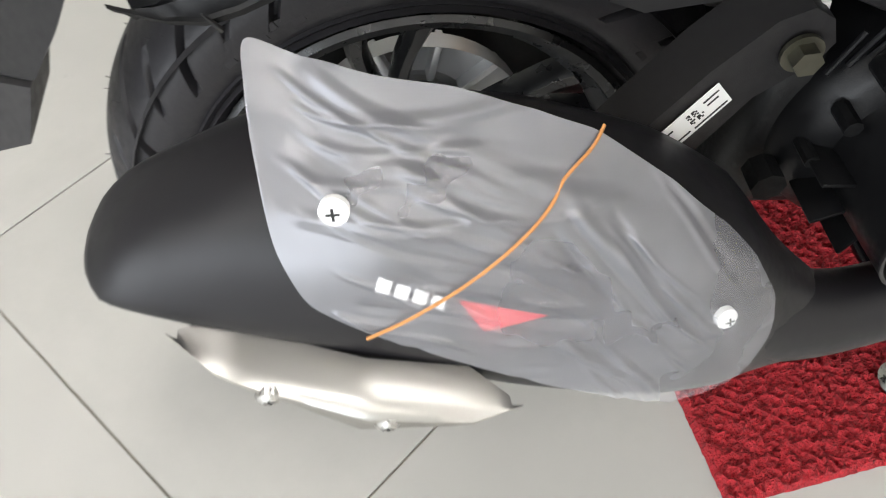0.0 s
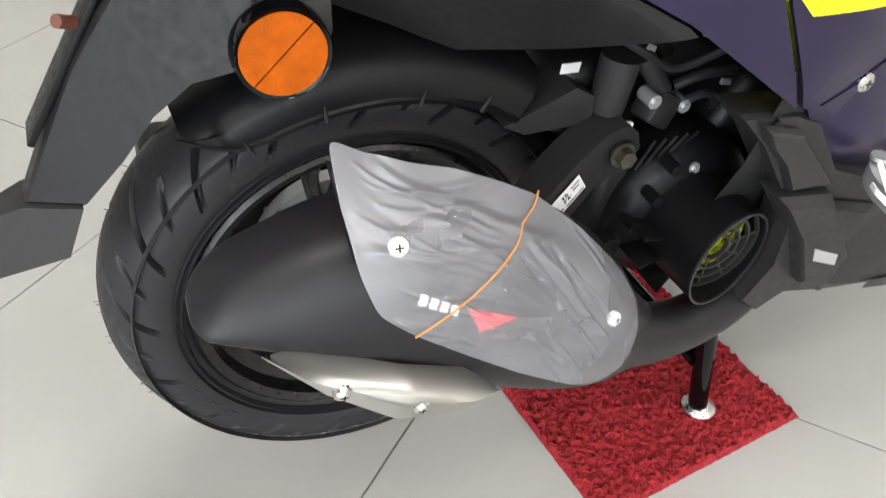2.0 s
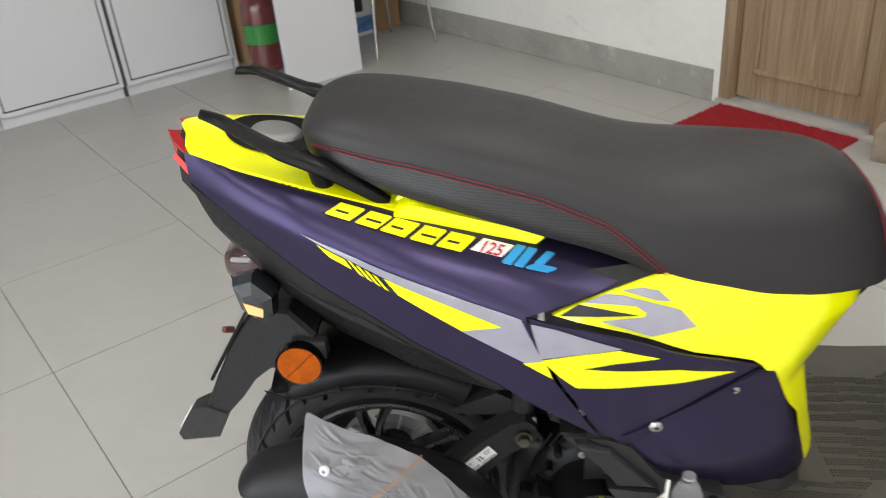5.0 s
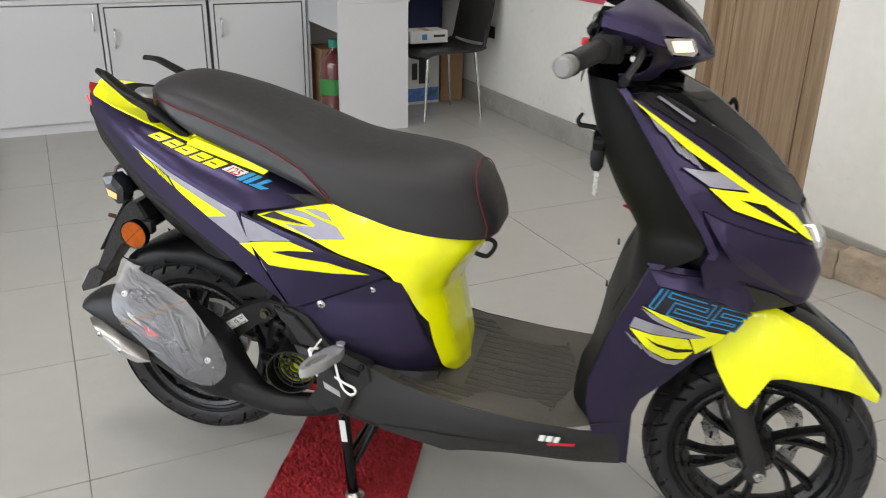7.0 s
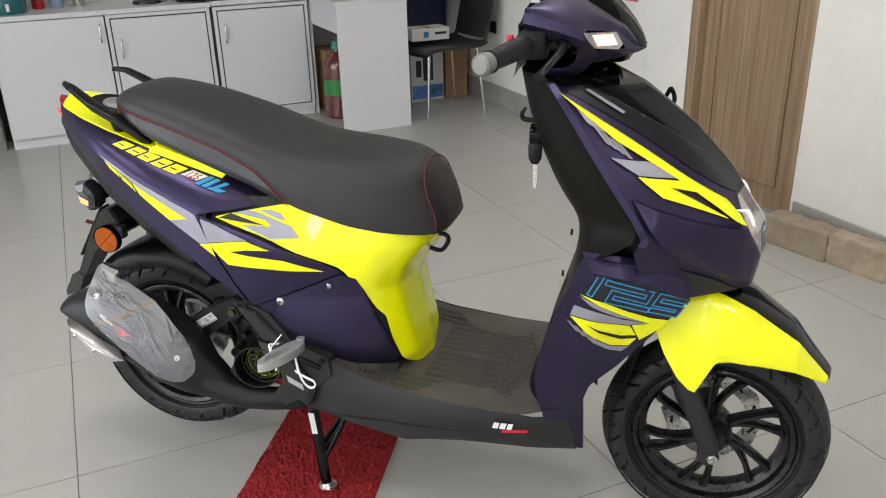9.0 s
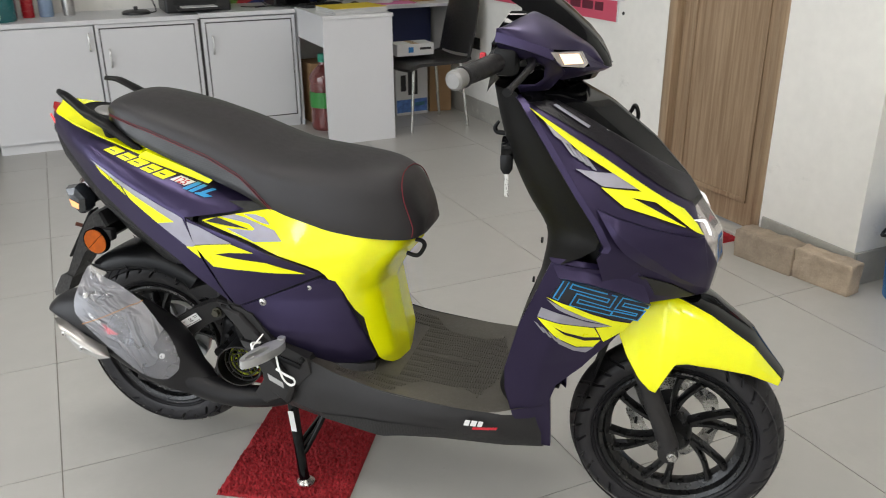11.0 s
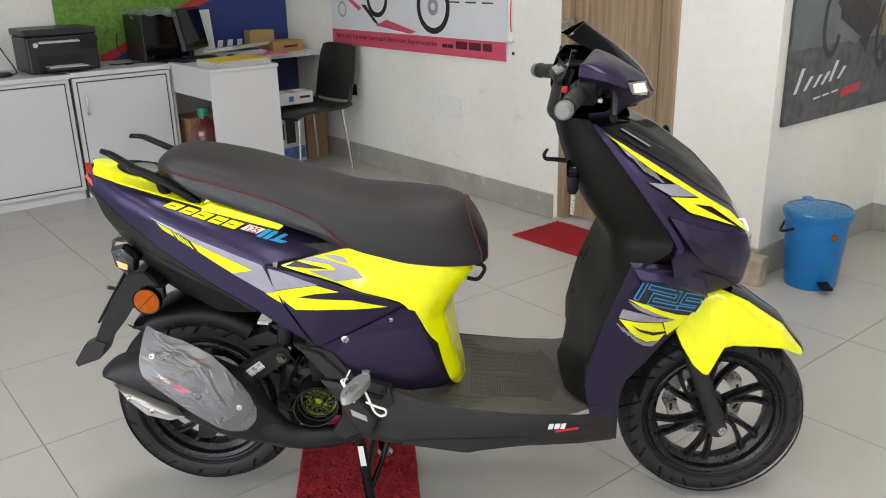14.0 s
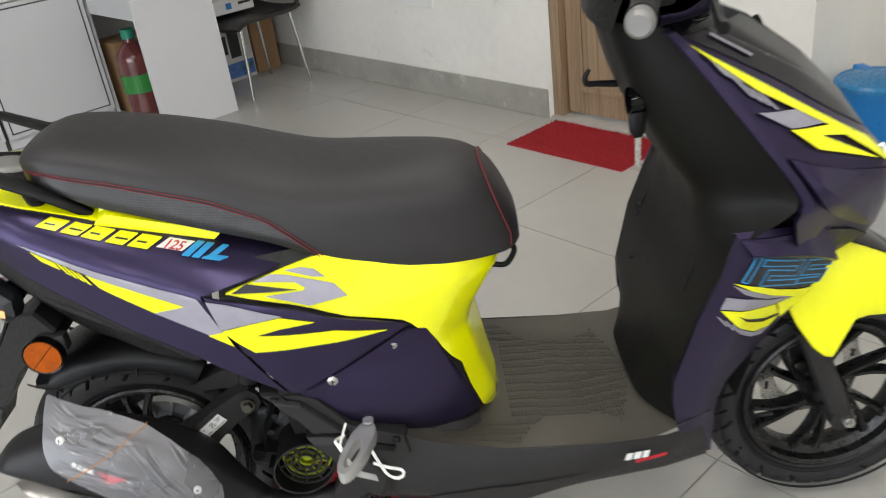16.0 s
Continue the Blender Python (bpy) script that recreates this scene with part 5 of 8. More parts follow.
def brushed(name):
    m = pmat(name, (0.40, 0.39, 0.37), 0.34, metal=1.0, var=0.02, scale=20, rvar=0.01)
    nt = m.node_tree
    b = nt.nodes["Principled BSDF"]
    tc = nt.nodes.new("ShaderNodeTexCoord")
    mp = nt.nodes.new("ShaderNodeMapping")
    mp.inputs["Rotation"].default_value = (0, radians(-28), 0)
    mp.inputs["Scale"].default_value = (3, 60, 160)
    nz_ = nt.nodes.new("ShaderNodeTexNoise")
    nz_.inputs["Scale"].default_value = 1.0
    bp = nt.nodes.new("ShaderNodeBump")
    bp.inputs["Strength"].default_value, bp.inputs["Distance"].default_value = 0.03, 0.0002
    nt.links.new(tc.outputs["Object"], mp.inputs[0])
    nt.links.new(mp.outputs[0], nz_.inputs["Vector"])
    nt.links.new(nz_.outputs["Fac"], bp.inputs["Height"])
    nt.links.new(bp.outputs[0], b.inputs["Normal"])
    return m


M_BRUSHED = brushed("brushed_guard_steel")
guard_ob = sp("heel_guard", sheet(B(), G, 0, 0), M_BRUSHED, "brushed steel guard on the silencer", muf, smooth=50)
screw((-0.086, -0.279, 0.425), 0.0068, (0, -1, -0.25))
screw((-0.034, -0.290, 0.401), 0.0068, (0, -1, -0.25))
bm = B()
pipe(bm, [(0.150, -0.206, 0.335), (0.19, -0.205, 0.305), (0.26, -0.198, 0.277), (0.34, -0.182, 0.270), (0.40, -0.155, 0.272), (0.44, -0.11, 0.285), (0.46, -0.05, 0.31)], [0.042, 0.034, 0.028, 0.0255, 0.0255, 0.025, 0.024], 20, 6)
sp("exhaust_pipe", bm, M_MUFF, "dark painted exhaust pipe", muf)

# swing arm with its bolt and paper label
bm = B()
OUT = [(0.238, 0.462), (0.225, 0.472), (0.205, 0.468), (0.165, 0.452), (0.12, 0.425), (0.07, 0.39), (0.03, 0.34), (0.02, 0.27), (0.05, 0.26), (0.09, 0.30), (0.125, 0.345), (0.165, 0.39), (0.2, 0.415), (0.235, 0.432), (0.243, 0.445)]
rings = [ring(bm, [(x, y - 0.35 * max(0, 0.21 - x), z) for x, z in OUT]) for y in (-0.122, -0.118, -0.082)]
skin(bm, rings)
bmesh.ops.bevel(bm, geom=[e for e in bm.edges if e.calc_face_angle(0) > 0.7], offset=0.004, segments=2, affect="EDGES")
arm = sp("silencer_bracket", bm, M_GREYPL, "dark metal arm carrying the silencer", smooth=35)
bm = B()
rod(bm, (0.221, -0.126, 0.446), (0.221, -0.129, 0.446), 0.0125, 0.0125, 24)
rod(bm, (0.221, -0.129, 0.446), (0.221, -0.138, 0.446), 0.009, 0.009, 6)
sp("bracket_bolt", bm, pmat("zinc_bolt", (0.12, 0.115, 0.09), 0.4, metal=0.9, var=0.3, scale=60), "", arm)
LA, LB, LC = Vector((0.1345, -0.1515, 0.4215)), Vector((0.146, -0.1485, 0.404)), Vector((0.171, -0.1385, 0.4435))


def on_label(u, v, lift):
    """A place on the paper label: u along it, v across it, from 0 to 1."""
    n = (LC - LA).cross(LB - LA).normalized()
    n = -n if n.y > 0 else n
    return LA + (LC - LA) * u + (LB - LA) * v + n * lift


def label_piece(bm, u0, v0, u1, v1, lift):
    a = ring(bm, [on_label(u, v, lift) for u, v in ((u0, v0), (u1, v0), (u1, v1), (u0, v1))])
    b = ring(bm, [on_label(u, v, lift - 0.0006) for u, v in ((u0, v0), (u1, v0), (u1, v1), (u0, v1))])
    skin(bm, [a, b])


bm = B()
label_piece(bm, 0, 0, 1, 1, 0.0)
lab = sp("paper_label", bm, M_WHITE, "white paper label with small print", arm, smooth=False)
bm = B()
rng = random.Random(3)
for i in range(8):
    for j in range(8):
        if rng.random() < 0.5:
            label_piece(bm, 0.42 + i * 0.028, 0.2 + j * 0.06, 0.448 + i * 0.028, 0.26 + j * 0.06, 0.0003)
for u0, u1, v in ((0.06, 0.36, 0.80), (0.42, 0.95, 0.84), (0.70, 0.95, 0.2), (0.10, 0.2, 0.25), (0.72, 0.9, 0.4)):
    label_piece(bm, u0, v, u1, v + 0.06, 0.0003)
sp("small_print", bm, M_DARK, "", arm, smooth=False)

# hugger over the rear wheel
bm = B()
G = []
for t in np.linspace(radians(122), radians(56), 40):
    low = np.interp(math.degrees(t), [56, 62, 110, 115, 119, 122], [0.232, 0.2335, 0.2335, 0.238, 0.252, 0.275])
    top = 0.279 + 0.004 * math.sin(t * 2)
    half = [(0.0885, low - 0.001), (0.0925, low), (0.0935, low + 0.004), (0.0915, low + 0.006), (0.0905, 0.5 * low + 0.5 * top), (0.086, top - 0.014), (0.074, top - 0.004), (0.04, top), (0.0, top + 0.001)]
    row = [(-y, r) for y, r in half] + [(y, r) for y, r in half[-2::-1]]
    G.append([(RW[0] + r * math.cos(t), y, RW[2] + r * math.sin(t)) for y, r in row])
hugger = sp("rear_hugger", sheet(bm, G, 0, 0), M_BLACK, "dark plastic hugger over the rear wheel", smooth=40)
for t in (radians(114), radians(99), radians(80), radians(66)):
    for s in (-1, 1):
        bm = B()
        p = Vector((RW[0] + 0.233 * math.cos(t), s * 0.0935, RW[2] + 0.233 * math.sin(t)))
        rod(bm, p, p + Vector((0.016 * math.cos(t), s * 0.004, 0.016 * math.sin(t))), 0.0022, 0.0005, 6)
        sp("hugger_tab", bm, M_GREYPL, "", hugger)
bm = B()
rings = [ring(bm, [(x, y, z) for x, z in ((0.118, 0.474), (0.150, 0.486), (0.186, 0.500), (0.206, 0.488), (0.206, 0.462), (0.140, 0.462))]) for y in (-0.092, -0.088, -0.04)]
skin(bm, rings)
sp("hugger_bracket", bm, M_GREYPL, "", hugger, smooth=25)

# ---- engine and fan ----
eng = None
for c, s, r in (((0.30, -0.02, 0.34), (0.20, 0.18, 0.14), (0, 12, 0)), ((0.38, -0.02, 0.32), (0.16, 0.15, 0.12), (0, -8, 0)), ((0.26, 0.06, 0.40), (0.18, 0.10, 0.12), (0, 20, 0)),
                ((0.05, 0.13, 0.30), (0.46, 0.07, 0.15), (0, 4, 0)), ((0.24, 0.0, 0.47), (0.12, 0.14, 0.08), (0, 0, 0)), ((0.40, 0.0, 0.42), (0.1, 0.2, 0.1), (0, 30, 0))):
    piece = sp("engine_casing", box(B(), c, s, 0.018, r, 3), M_ENGINE, "black cast engine casing", eng)
    eng = eng or piece
for p, r in (((0.255, -0.13, 0.40), 0.006), ((0.268, -0.13, 0.432), 0.006), ((0.24, -0.125, 0.37), 0.005), ((0.22, -0.12, 0.345), 0.012)):
    bm = B()
    rod(bm, p, (p[0], p[1] - 0.02, p[2]), r, r, 8)
    sp("engine_bolt", bm, M_ENGINE, "", eng)
for p0, p1, r in (((0.229, -0.088, 0.522), (0.222, -0.088, 0.470), 0.0185), ((0.27, -0.06, 0.53), (0.33, -0.02, 0.48), 0.012), ((0.25, -0.09, 0.52), (0.28, -0.09, 0.48), 0.010)):
    bm = B()
    rod(bm, p0, p1, r, r * 0.9, 18)
    sp("intake_tube", bm, M_GREYPL, "", eng)
sp("sensor_box", box(B(), (0.279, -0.088, 0.462), (0.036, 0.028, 0.034), 0.005, (0, 34, 14)), M_GREYPL, "", eng)
for p, r in (((0.262, -0.106, 0.479), 0.007), ((0.304, -0.098, 0.462), 0.007), ((0.303, -0.134, 0.416), 0.006)):
    bm = B()
    rod(bm, p, (p[0], p[1] + 0.02, p[2]), r, r, 14)
    rod(bm, (p[0], p[1] - 0.003, p[2]), p, r * 0.55, r * 0.55, 6)
    sp("engine_bolt", bm, M_ALU, "", eng)
bm = B()
pipe(bm, [(0.225, -0.10, 0.462), (0.236, -0.106, 0.452), (0.238, -0.10, 0.436), (0.246, -0.10, 0.42), (0.243, -0.105, 0.395)], 0.003, 8)
pipe(bm, [(0.29, -0.09, 0.455), (0.32, -0.095, 0.47), (0.345, -0.09, 0.46), (0.36, -0.07, 0.43)], 0.0045, 8)
pipe(bm, [(0.30, -0.08, 0.475), (0.33, -0.085, 0.485), (0.37, -0.08, 0.48)], 0.005, 8)
sp("engine_hose", bm, M_RUBBER, "", eng)
sp("wire_tag", box(B(), (0.345, -0.098, 0.481), (0.012, 0.004, 0.006), 0.001, (0, 12, 0)), M_BAREND, "", eng)
sp("wire_tag", box(B(), (0.176, -0.092, 0.521), (0.026, 0.001, 0.009), 0, (0, 14, 20)), M_WHITE, "", eng)
sp("hose_clip", box(B(), (0.236, -0.107, 0.461), (0.009, 0.006, 0.007), 0.001), M_WHITE, "", eng)
bm = B()
pipe(bm, [(0.19, -0.08, 0.56), (0.24, -0.10, 0.53), (0.29, -0.09, 0.50), (0.34, -0.10, 0.52)], 0.004, 8)
pipe(bm, [(0.22, -0.06, 0.55), (0.28, -0.05, 0.56), (0.33, -0.08, 0.53), (0.36, -0.06, 0.50)], 0.0035, 8)
sp("engine_hose", bm, M_RUBBER, "", eng)
sp("wire_tag", box(B(), (0.245, -0.105, 0.535), (0.010, 0.002, 0.005), 0, (0, 25, 10)), M_BAREND, "", eng)
sp("wire_tag", box(B(), (0.305, -0.10, 0.537), (0.008, 0.004, 0.004), 0.001, (0, -20, 0)), M_BAREND, "", eng)
sp("wire_tag", box(B(), (0.29, -0.07, 0.55), (0.014, 0.006, 0.005), 0.001, (0, 10, 0)), M_RED, "", eng)
FC = Vector((0.310, 0, 0.356))
bm = B()
lathe(bm, [(0.080, -0.060), (0.084, -0.080), (0.0845, -0.108), (0.079, -0.122), (0.068, -0.131), (0.0545, -0.135), (0.0525, -0.140), (0.0515, -0.172), (0.0505, -0.203), (0.0487, -0.203), (0.0487, -0.130), (0.0, -0.128)], "y", FC, 64)
for v in bm.verts:  # the open duct faces a little forward
    k = max(0, -0.135 - v.co.y) / 0.07
    v.co.y += 0.22 * k * (v.co.x - FC.x) + 0.002 * k
shroud = sp("fan_shroud", bm, M_BLACK, "black round fan shroud", smooth=35)
for a0 in (168, 196, 236):  # webs between housing and duct
    ta = radians(a0)
    sp("shroud_web", box(B(), (FC.x + 0.062 * math.cos(ta), -0.148, FC.z + 0.062 * math.sin(ta)), (0.024, 0.036, 0.003), 0.0008, (0, -a0, 0)), M_BLACK, "", shroud)
for k in range(5):  # ribs of the cylinder shroud behind the fan
    bm = B()
    rod(bm, (0.246 + 0.012 * k, -0.118, 0.418 + 0.004 * k), (0.262 + 0.012 * k, -0.118, 0.446), 0.0022, 0.0018, 8)
    sp("shroud_rib", bm, M_BLACK, "", shroud)
bm = B()
lathe(bm, [(0.0510, -0.2025), (0.0510, -0.2048), (0.0486, -0.2048), (0.0486, -0.2025)], "y", FC, 64)
for v in bm.verts:
    v.co.y += 0.22 * (v.co.x - FC.x) + 0.002
sp("shroud_lip", bm, M_GREYPL, "", shroud)
FAN = FC + Vector((0, -0.022, 0))
bm = B()
for r in (0.014, 0.025, 0.036, 0.0465):
    lathe(bm, [(r - 0.0013, -0.162), (r + 0.0013, -0.162), (r + 0.0013, -0.157), (r - 0.0013, -0.157), (r - 0.0013, -0.162)], "y", FAN, 48)
for k in range(10):
    t = 2 * math.pi * k / 10
    rod(bm, FAN + Vector((0.015 * math.cos(t), -0.160, 0.015 * math.sin(t))), FAN + Vector((0.0482 * math.cos(t + 0.15), -0.160, 0.0482 * math.sin(t + 0.15))), 0.0013, 0.0013, 6)
sp("fan_grille", bm, M_GREYPL, "charcoal ribbed fan grille", shroud)
bm = B()
for r in (0.020, 0.041):
    lathe(bm, [(r - 0.002, -0.146), (r + 0.002, -0.146), (r + 0.002, -0.136), (r - 0.002, -0.136), (r - 0.002, -0.146)], "y", FAN, 48)
for k in range(16):  # blades between hub ring and outer ring
    t = 2 * math.pi * k / 16
    rod(bm, FAN + Vector((0.022 * math.cos(t), -0.142, 0.022 * math.sin(t))), FAN + Vector((0.041 * math.cos(t + 0.25), -0.142, 0.041 * math.sin(t + 0.25))), 0.0024, 0.0018, 6)
lathe(bm, [(0.0, -0.150), (0.008, -0.149), (0.011, -0.144), (0.011, -0.134)], "y", FAN, 24)
sp("cooling_fan", bm, M_NEON, "neon green cooling fan", shroud)
bm = B()
box(bm, (0.345, -0.13, 0.30), (0.06, 0.06, 0.02), 0.004)
sp("red_cover", bm, M_RED, "", eng)

# foot peg, its bracket and the white cord
bm = B()
OUT = [(0.268, 0.520), (0.326, 0.512), (0.357, 0.498), (0.40, 0.440), (0.485, 0.404), (0.492, 0.365), (0.43, 0.300), (0.37, 0.268), (0.345, 0.290), (0.370, 0.33), (0.368, 0.40), (0.345, 0.425), (0.300, 0.488)]
rings = [ring(bm, [(x, y, z) for x, z in OUT]) for y in (-0.204, -0.198, -0.165)]
for v in rings[0]:
    v.co.x = 0.37 + (v.co.x - 0.37) * 0.97
    v.co.z = 0.40 + (v.co.z - 0.40) * 0.97
skin(bm, rings)
brk = sp("peg_bracket", bm, M_GREYPL, "dark plastic bracket for the foot peg", smooth=25)
bm = B()
box(bm, (0.335, -0.207, 0.468), (0.014, 0.004, 0.11), 0.001, (0, -42, 0))
box(bm, (0.43, -0.206, 0.392), (0.075, 0.004, 0.012), 0.001, (0, 18, 0))
sp("bracket_rib", bm, M_BLACK, "", brk)
for pts, y_out in (([(0.284, 0.514), (0.331, 0.499), (0.398, 0.427), (0.343, 0.432), (0.322, 0.467), (0.295, 0.495)], -0.216),
                   ([(0.326, 0.436), (0.392, 0.424), (0.455, 0.330), (0.436, 0.284), (0.400, 0.308), (0.368, 0.381)], -0.222)):
    mx, mz = sum(p[0] for p in pts) / len(pts), sum(p[1] for p in pts) / len(pts)
    bm = B()
    rings = [ring(bm, [(mx + (x - mx) * k, y, mz + (z - mz) * k) for x, z in pts]) for y, k in ((-0.19, 1.0), (y_out + 0.007, 0.97), (y_out + 0.002, 0.88), (y_out, 0.80))]
    skin(bm, rings)
    sp("bracket_block", bm, M_GREYPL, "", brk, smooth=20)
bm = B()
slab(bm, [(0.392, 0.362), (0.428, 0.344), (0.430, 0.330), (0.396, 0.346)], 0.0015, Matrix(((1, 0, 0, 0), (0, 0, -1, -0.2215), (0, 1, 0, 0), (0, 0, 0, 1))))
sp("bracket_slot", bm, M_ALU, "", brk, smooth=False)
screw((0.47, -0.206, 0.398), 0.007, (0, -1, 0), M_BLACK)
bm = B()
a, b = Vector((0.432, -0.218, 0.440)), Vector((0.398, -0.338, 0.448))
d = (b - a).normalized()
u = Vector((0, 0, 1)).cross(d).normalized()
v2 = d.cross(u)
rings_o, rings_i = [], []
n = 28
for w, hh in ((0.019, -0.009), (0.021, -0.004), (0.021, 0.004), (0.019, 0.009)):
    pts = []
    for i in range(n):
        t = 2 * math.pi * i / n
        ax = math.cos(t)
        L = 0.062 if ax > 0 else 0.070
        wid = w * (1.0 if ax > -0.3 else 1.12)
        pts.append(a.lerp(b, 0.5) + d * L * ax + u * wid * math.sin(t) + v2 * hh)
    rings_o.append(ring(bm, pts))
skin(bm, rings_o, caps=False)
inner = []
for hh in (-0.009, 0.009):
    inner.append(ring(bm, [a.lerp(b, 0.5) + d * (0.012 + 0.036 * math.cos(2 * math.pi * i / n)) + u * 0.0085 * math.sin(2 * math.pi * i / n) + v2 * hh for i in range(n)]))
skin(bm, [rings_o[0], inner[0]], caps=False)
skin(bm, [rings_o[-1], inner[1]], caps=False)
skin(bm, inner, caps=False)
rod(bm, a + v2 * 0.012 + u * 0.0, a + v2 * 0.016, 0.009, 0.009, 20)
peg = sp("foot_peg", bm, M_ALU, "folded silver aluminium foot peg with a slot", smooth=40)
M_CORD = pmat("white_cord", (0.78, 0.77, 0.74), 0.6)
bm = B()
for pts in ([(0.395, -0.245, 0.452), (0.382, -0.262, 0.458), (0.400, -0.285, 0.440), (0.415, -0.300, 0.425)], [(0.40, -0.24, 0.47), (0.39, -0.27, 0.455), (0.405, -0.30, 0.44)],
            [(0.430, -0.245, 0.425), (0.443, -0.262, 0.405), (0.452, -0.262, 0.378), (0.466, -0.262, 0.366), (0.480, -0.262, 0.372), (0.478, -0.262, 0.384), (0.456, -0.262, 0.392), (0.435, -0.258, 0.400)]):
    P = along(pts, 18)
    rings = [ring(bm, [Vector(p) + Vector(q) for q in ((0.0025, 0, 0.001), (0, 0.001, 0.0025), (-0.0025, 0, -0.001), (0, -0.001, -0.0025))]) for p in P]
    skin(bm, rings)
sp("cord", bm, M_CORD, "white cord looped through the foot peg", peg)

# centre stand
bm = B()
pipe(bm, [(0.385, -0.11, 0.262), (0.398, -0.125, 0.19), (0.415, -0.138, 0.05), (0.421, -0.14, 0.012)], 0.0125, 14)
pipe(bm, [(0.385, 0.11, 0.262), (0.398, 0.125, 0.19), (0.415, 0.138, 0.05), (0.421, 0.14, 0.012)], 0.0125, 14)
rod(bm, (0.402, -0.128, 0.10), (0.402, 0.128, 0.10), 0.010, 0.010, 12)
pipe(bm, [(0.47, -0.06, 0.26), (0.455, -0.075, 0.18), (0.425, -0.12, 0.105), (0.415, -0.136, 0.09)], 0.0075, 10)
stand = sp("centre_stand", bm, M_GLOSS, "black steel centre stand")
for s in (-1, 1):
    bm = B()
    lathe(bm, [(0.0, 0.0), (0.020, 0.0), (0.022, 0.005), (0.016, 0.010), (0.010, 0.014)], "z", (0.422, s * 0.14, 0.0115), 20)
    sp("stand_foot", bm, M_STEEL, "", stand)
bm = B()
slab(bm, [(-0.007, -0.028), (0.007, -0.028), (0.007, 0.028), (-0.007, 0.028)], 0.0008, pose(0.3995, -0.141, 0.185, 90, -6, 0))
sp("paper_label", bm, M_WHITE, "", stand, smooth=False)

# ---- floorboard and belly ----
for mir in (False, True):
    top = along([(0.470, -0.196, 0.402), (0.55, -0.200, 0.372), (0.648, -0.203, 0.350), (0.78, -0.203, 0.337), (0.92, -0.192, 0.327), (0.985, -0.165, 0.320)], 30)
    mid = along([(0.405, -0.190, 0.330), (0.50, -0.212, 0.315), (0.648, -0.216, 0.302), (0.78, -0.212, 0.300), (0.92, -0.196, 0.290), (1.000, -0.160, 0.275)], 30)
    mid2 = along([(0.385, -0.182, 0.290), (0.48, -0.208, 0.275), (0.648, -0.219, 0.258), (0.78, -0.205, 0.262), (0.92, -0.185, 0.255), (1.000, -0.155, 0.245)], 30)
    low = along([(0.375, -0.172, 0.262), (0.48, -0.190, 0.252), (0.66, -0.206, 0.238), (0.78, -0.195, 0.246), (0.92, -0.175, 0.240), (1.004, -0.146, 0.232)], 30)
    und = along([(0.40, -0.10, 0.262), (0.50, -0.12, 0.245), (0.66, -0.13, 0.232), (0.78, -0.13, 0.238), (0.92, -0.12, 0.236), (1.0, -0.10, 0.230)], 30)
    G = np.stack([top, 0.5 * top + 0.5 * mid + np.array([0, -0.003, 0]), mid, mid2, low, und], 1)
    sp("floor_side", sheet(B(), G, 0, 0, mir), M_GREYPL, "charcoal plastic floor side panel", smooth=22)
rows = []
for x in np.linspace(0.51, 0.80, 22):
    zt = np.interp(x, [0.51, 0.62, 0.80], [0.272, 0.282, 0.278])
    zb2 = np.interp(x, [0.51, 0.66, 0.80], [0.262, 0.244, 0.266])
    yb = np.interp(x, [0.48, 0.648, 0.78, 0.92], [0.208, 0.219, 0.206, 0.186])
    rows.append([(x, -yb - 0.003, zt), (x, -yb - 0.0015, zb2)])
sp("carbon_patch", sheet(B(), rows, 0, 0), M_CARBON, "carbon-look patch on the floor side")
bm = B()
G = []
for x in np.linspace(0.48, 1.0, 34):
    zc = np.interp(x, [0.48, 0.55, 0.65, 0.80, 0.90, 0.945], [0.396, 0.366, 0.346, 0.334, 0.332, 0.345])
    w = np.interp(x, [0.48, 0.55, 0.70, 0.88, 0.945, 1.0], [0.195, 0.201, 0.206, 0.202, 0.194, 0.165])
    G.append([(x, y, zc - 0.003 + 0.004 * (abs(y) > 0.95 * w)) for y in np.linspace(-w, w, 17)])
M_MATRUB = pmat("floor_rubber", (0.072, 0.065, 0.054), 0.5, var=0.25, scale=9, bump=0.5, bscale=400)
board = sp("floorboard", sheet(bm, G, 0, 0), M_MATRUB, "ribbed rubber floorboard", smooth=60)
# ribs of the floorboard: short studs in slanting rows
bm = B()


def stud(x, y, lx, lyy):
    z = np.interp(x, [0.48, 0.55, 0.65, 0.80, 0.90, 0.945], [0.396, 0.366, 0.346, 0.334, 0.332, 0.345]) - 0.003
    vs = [bm.verts.new((x + a * lx / 2, y + b * lyy / 2, z + c)) for c, k in ((0, 1), (0.003, 0.8)) for a, b in ((-k, -k), (k, -k), (k, k), (-k, k))]
    bm.faces.new(vs[4:])
    for i in range(4):
        bm.faces.new((vs[i], vs[(i + 1) % 4], vs[4 + (i + 1) % 4], vs[4 + i]))


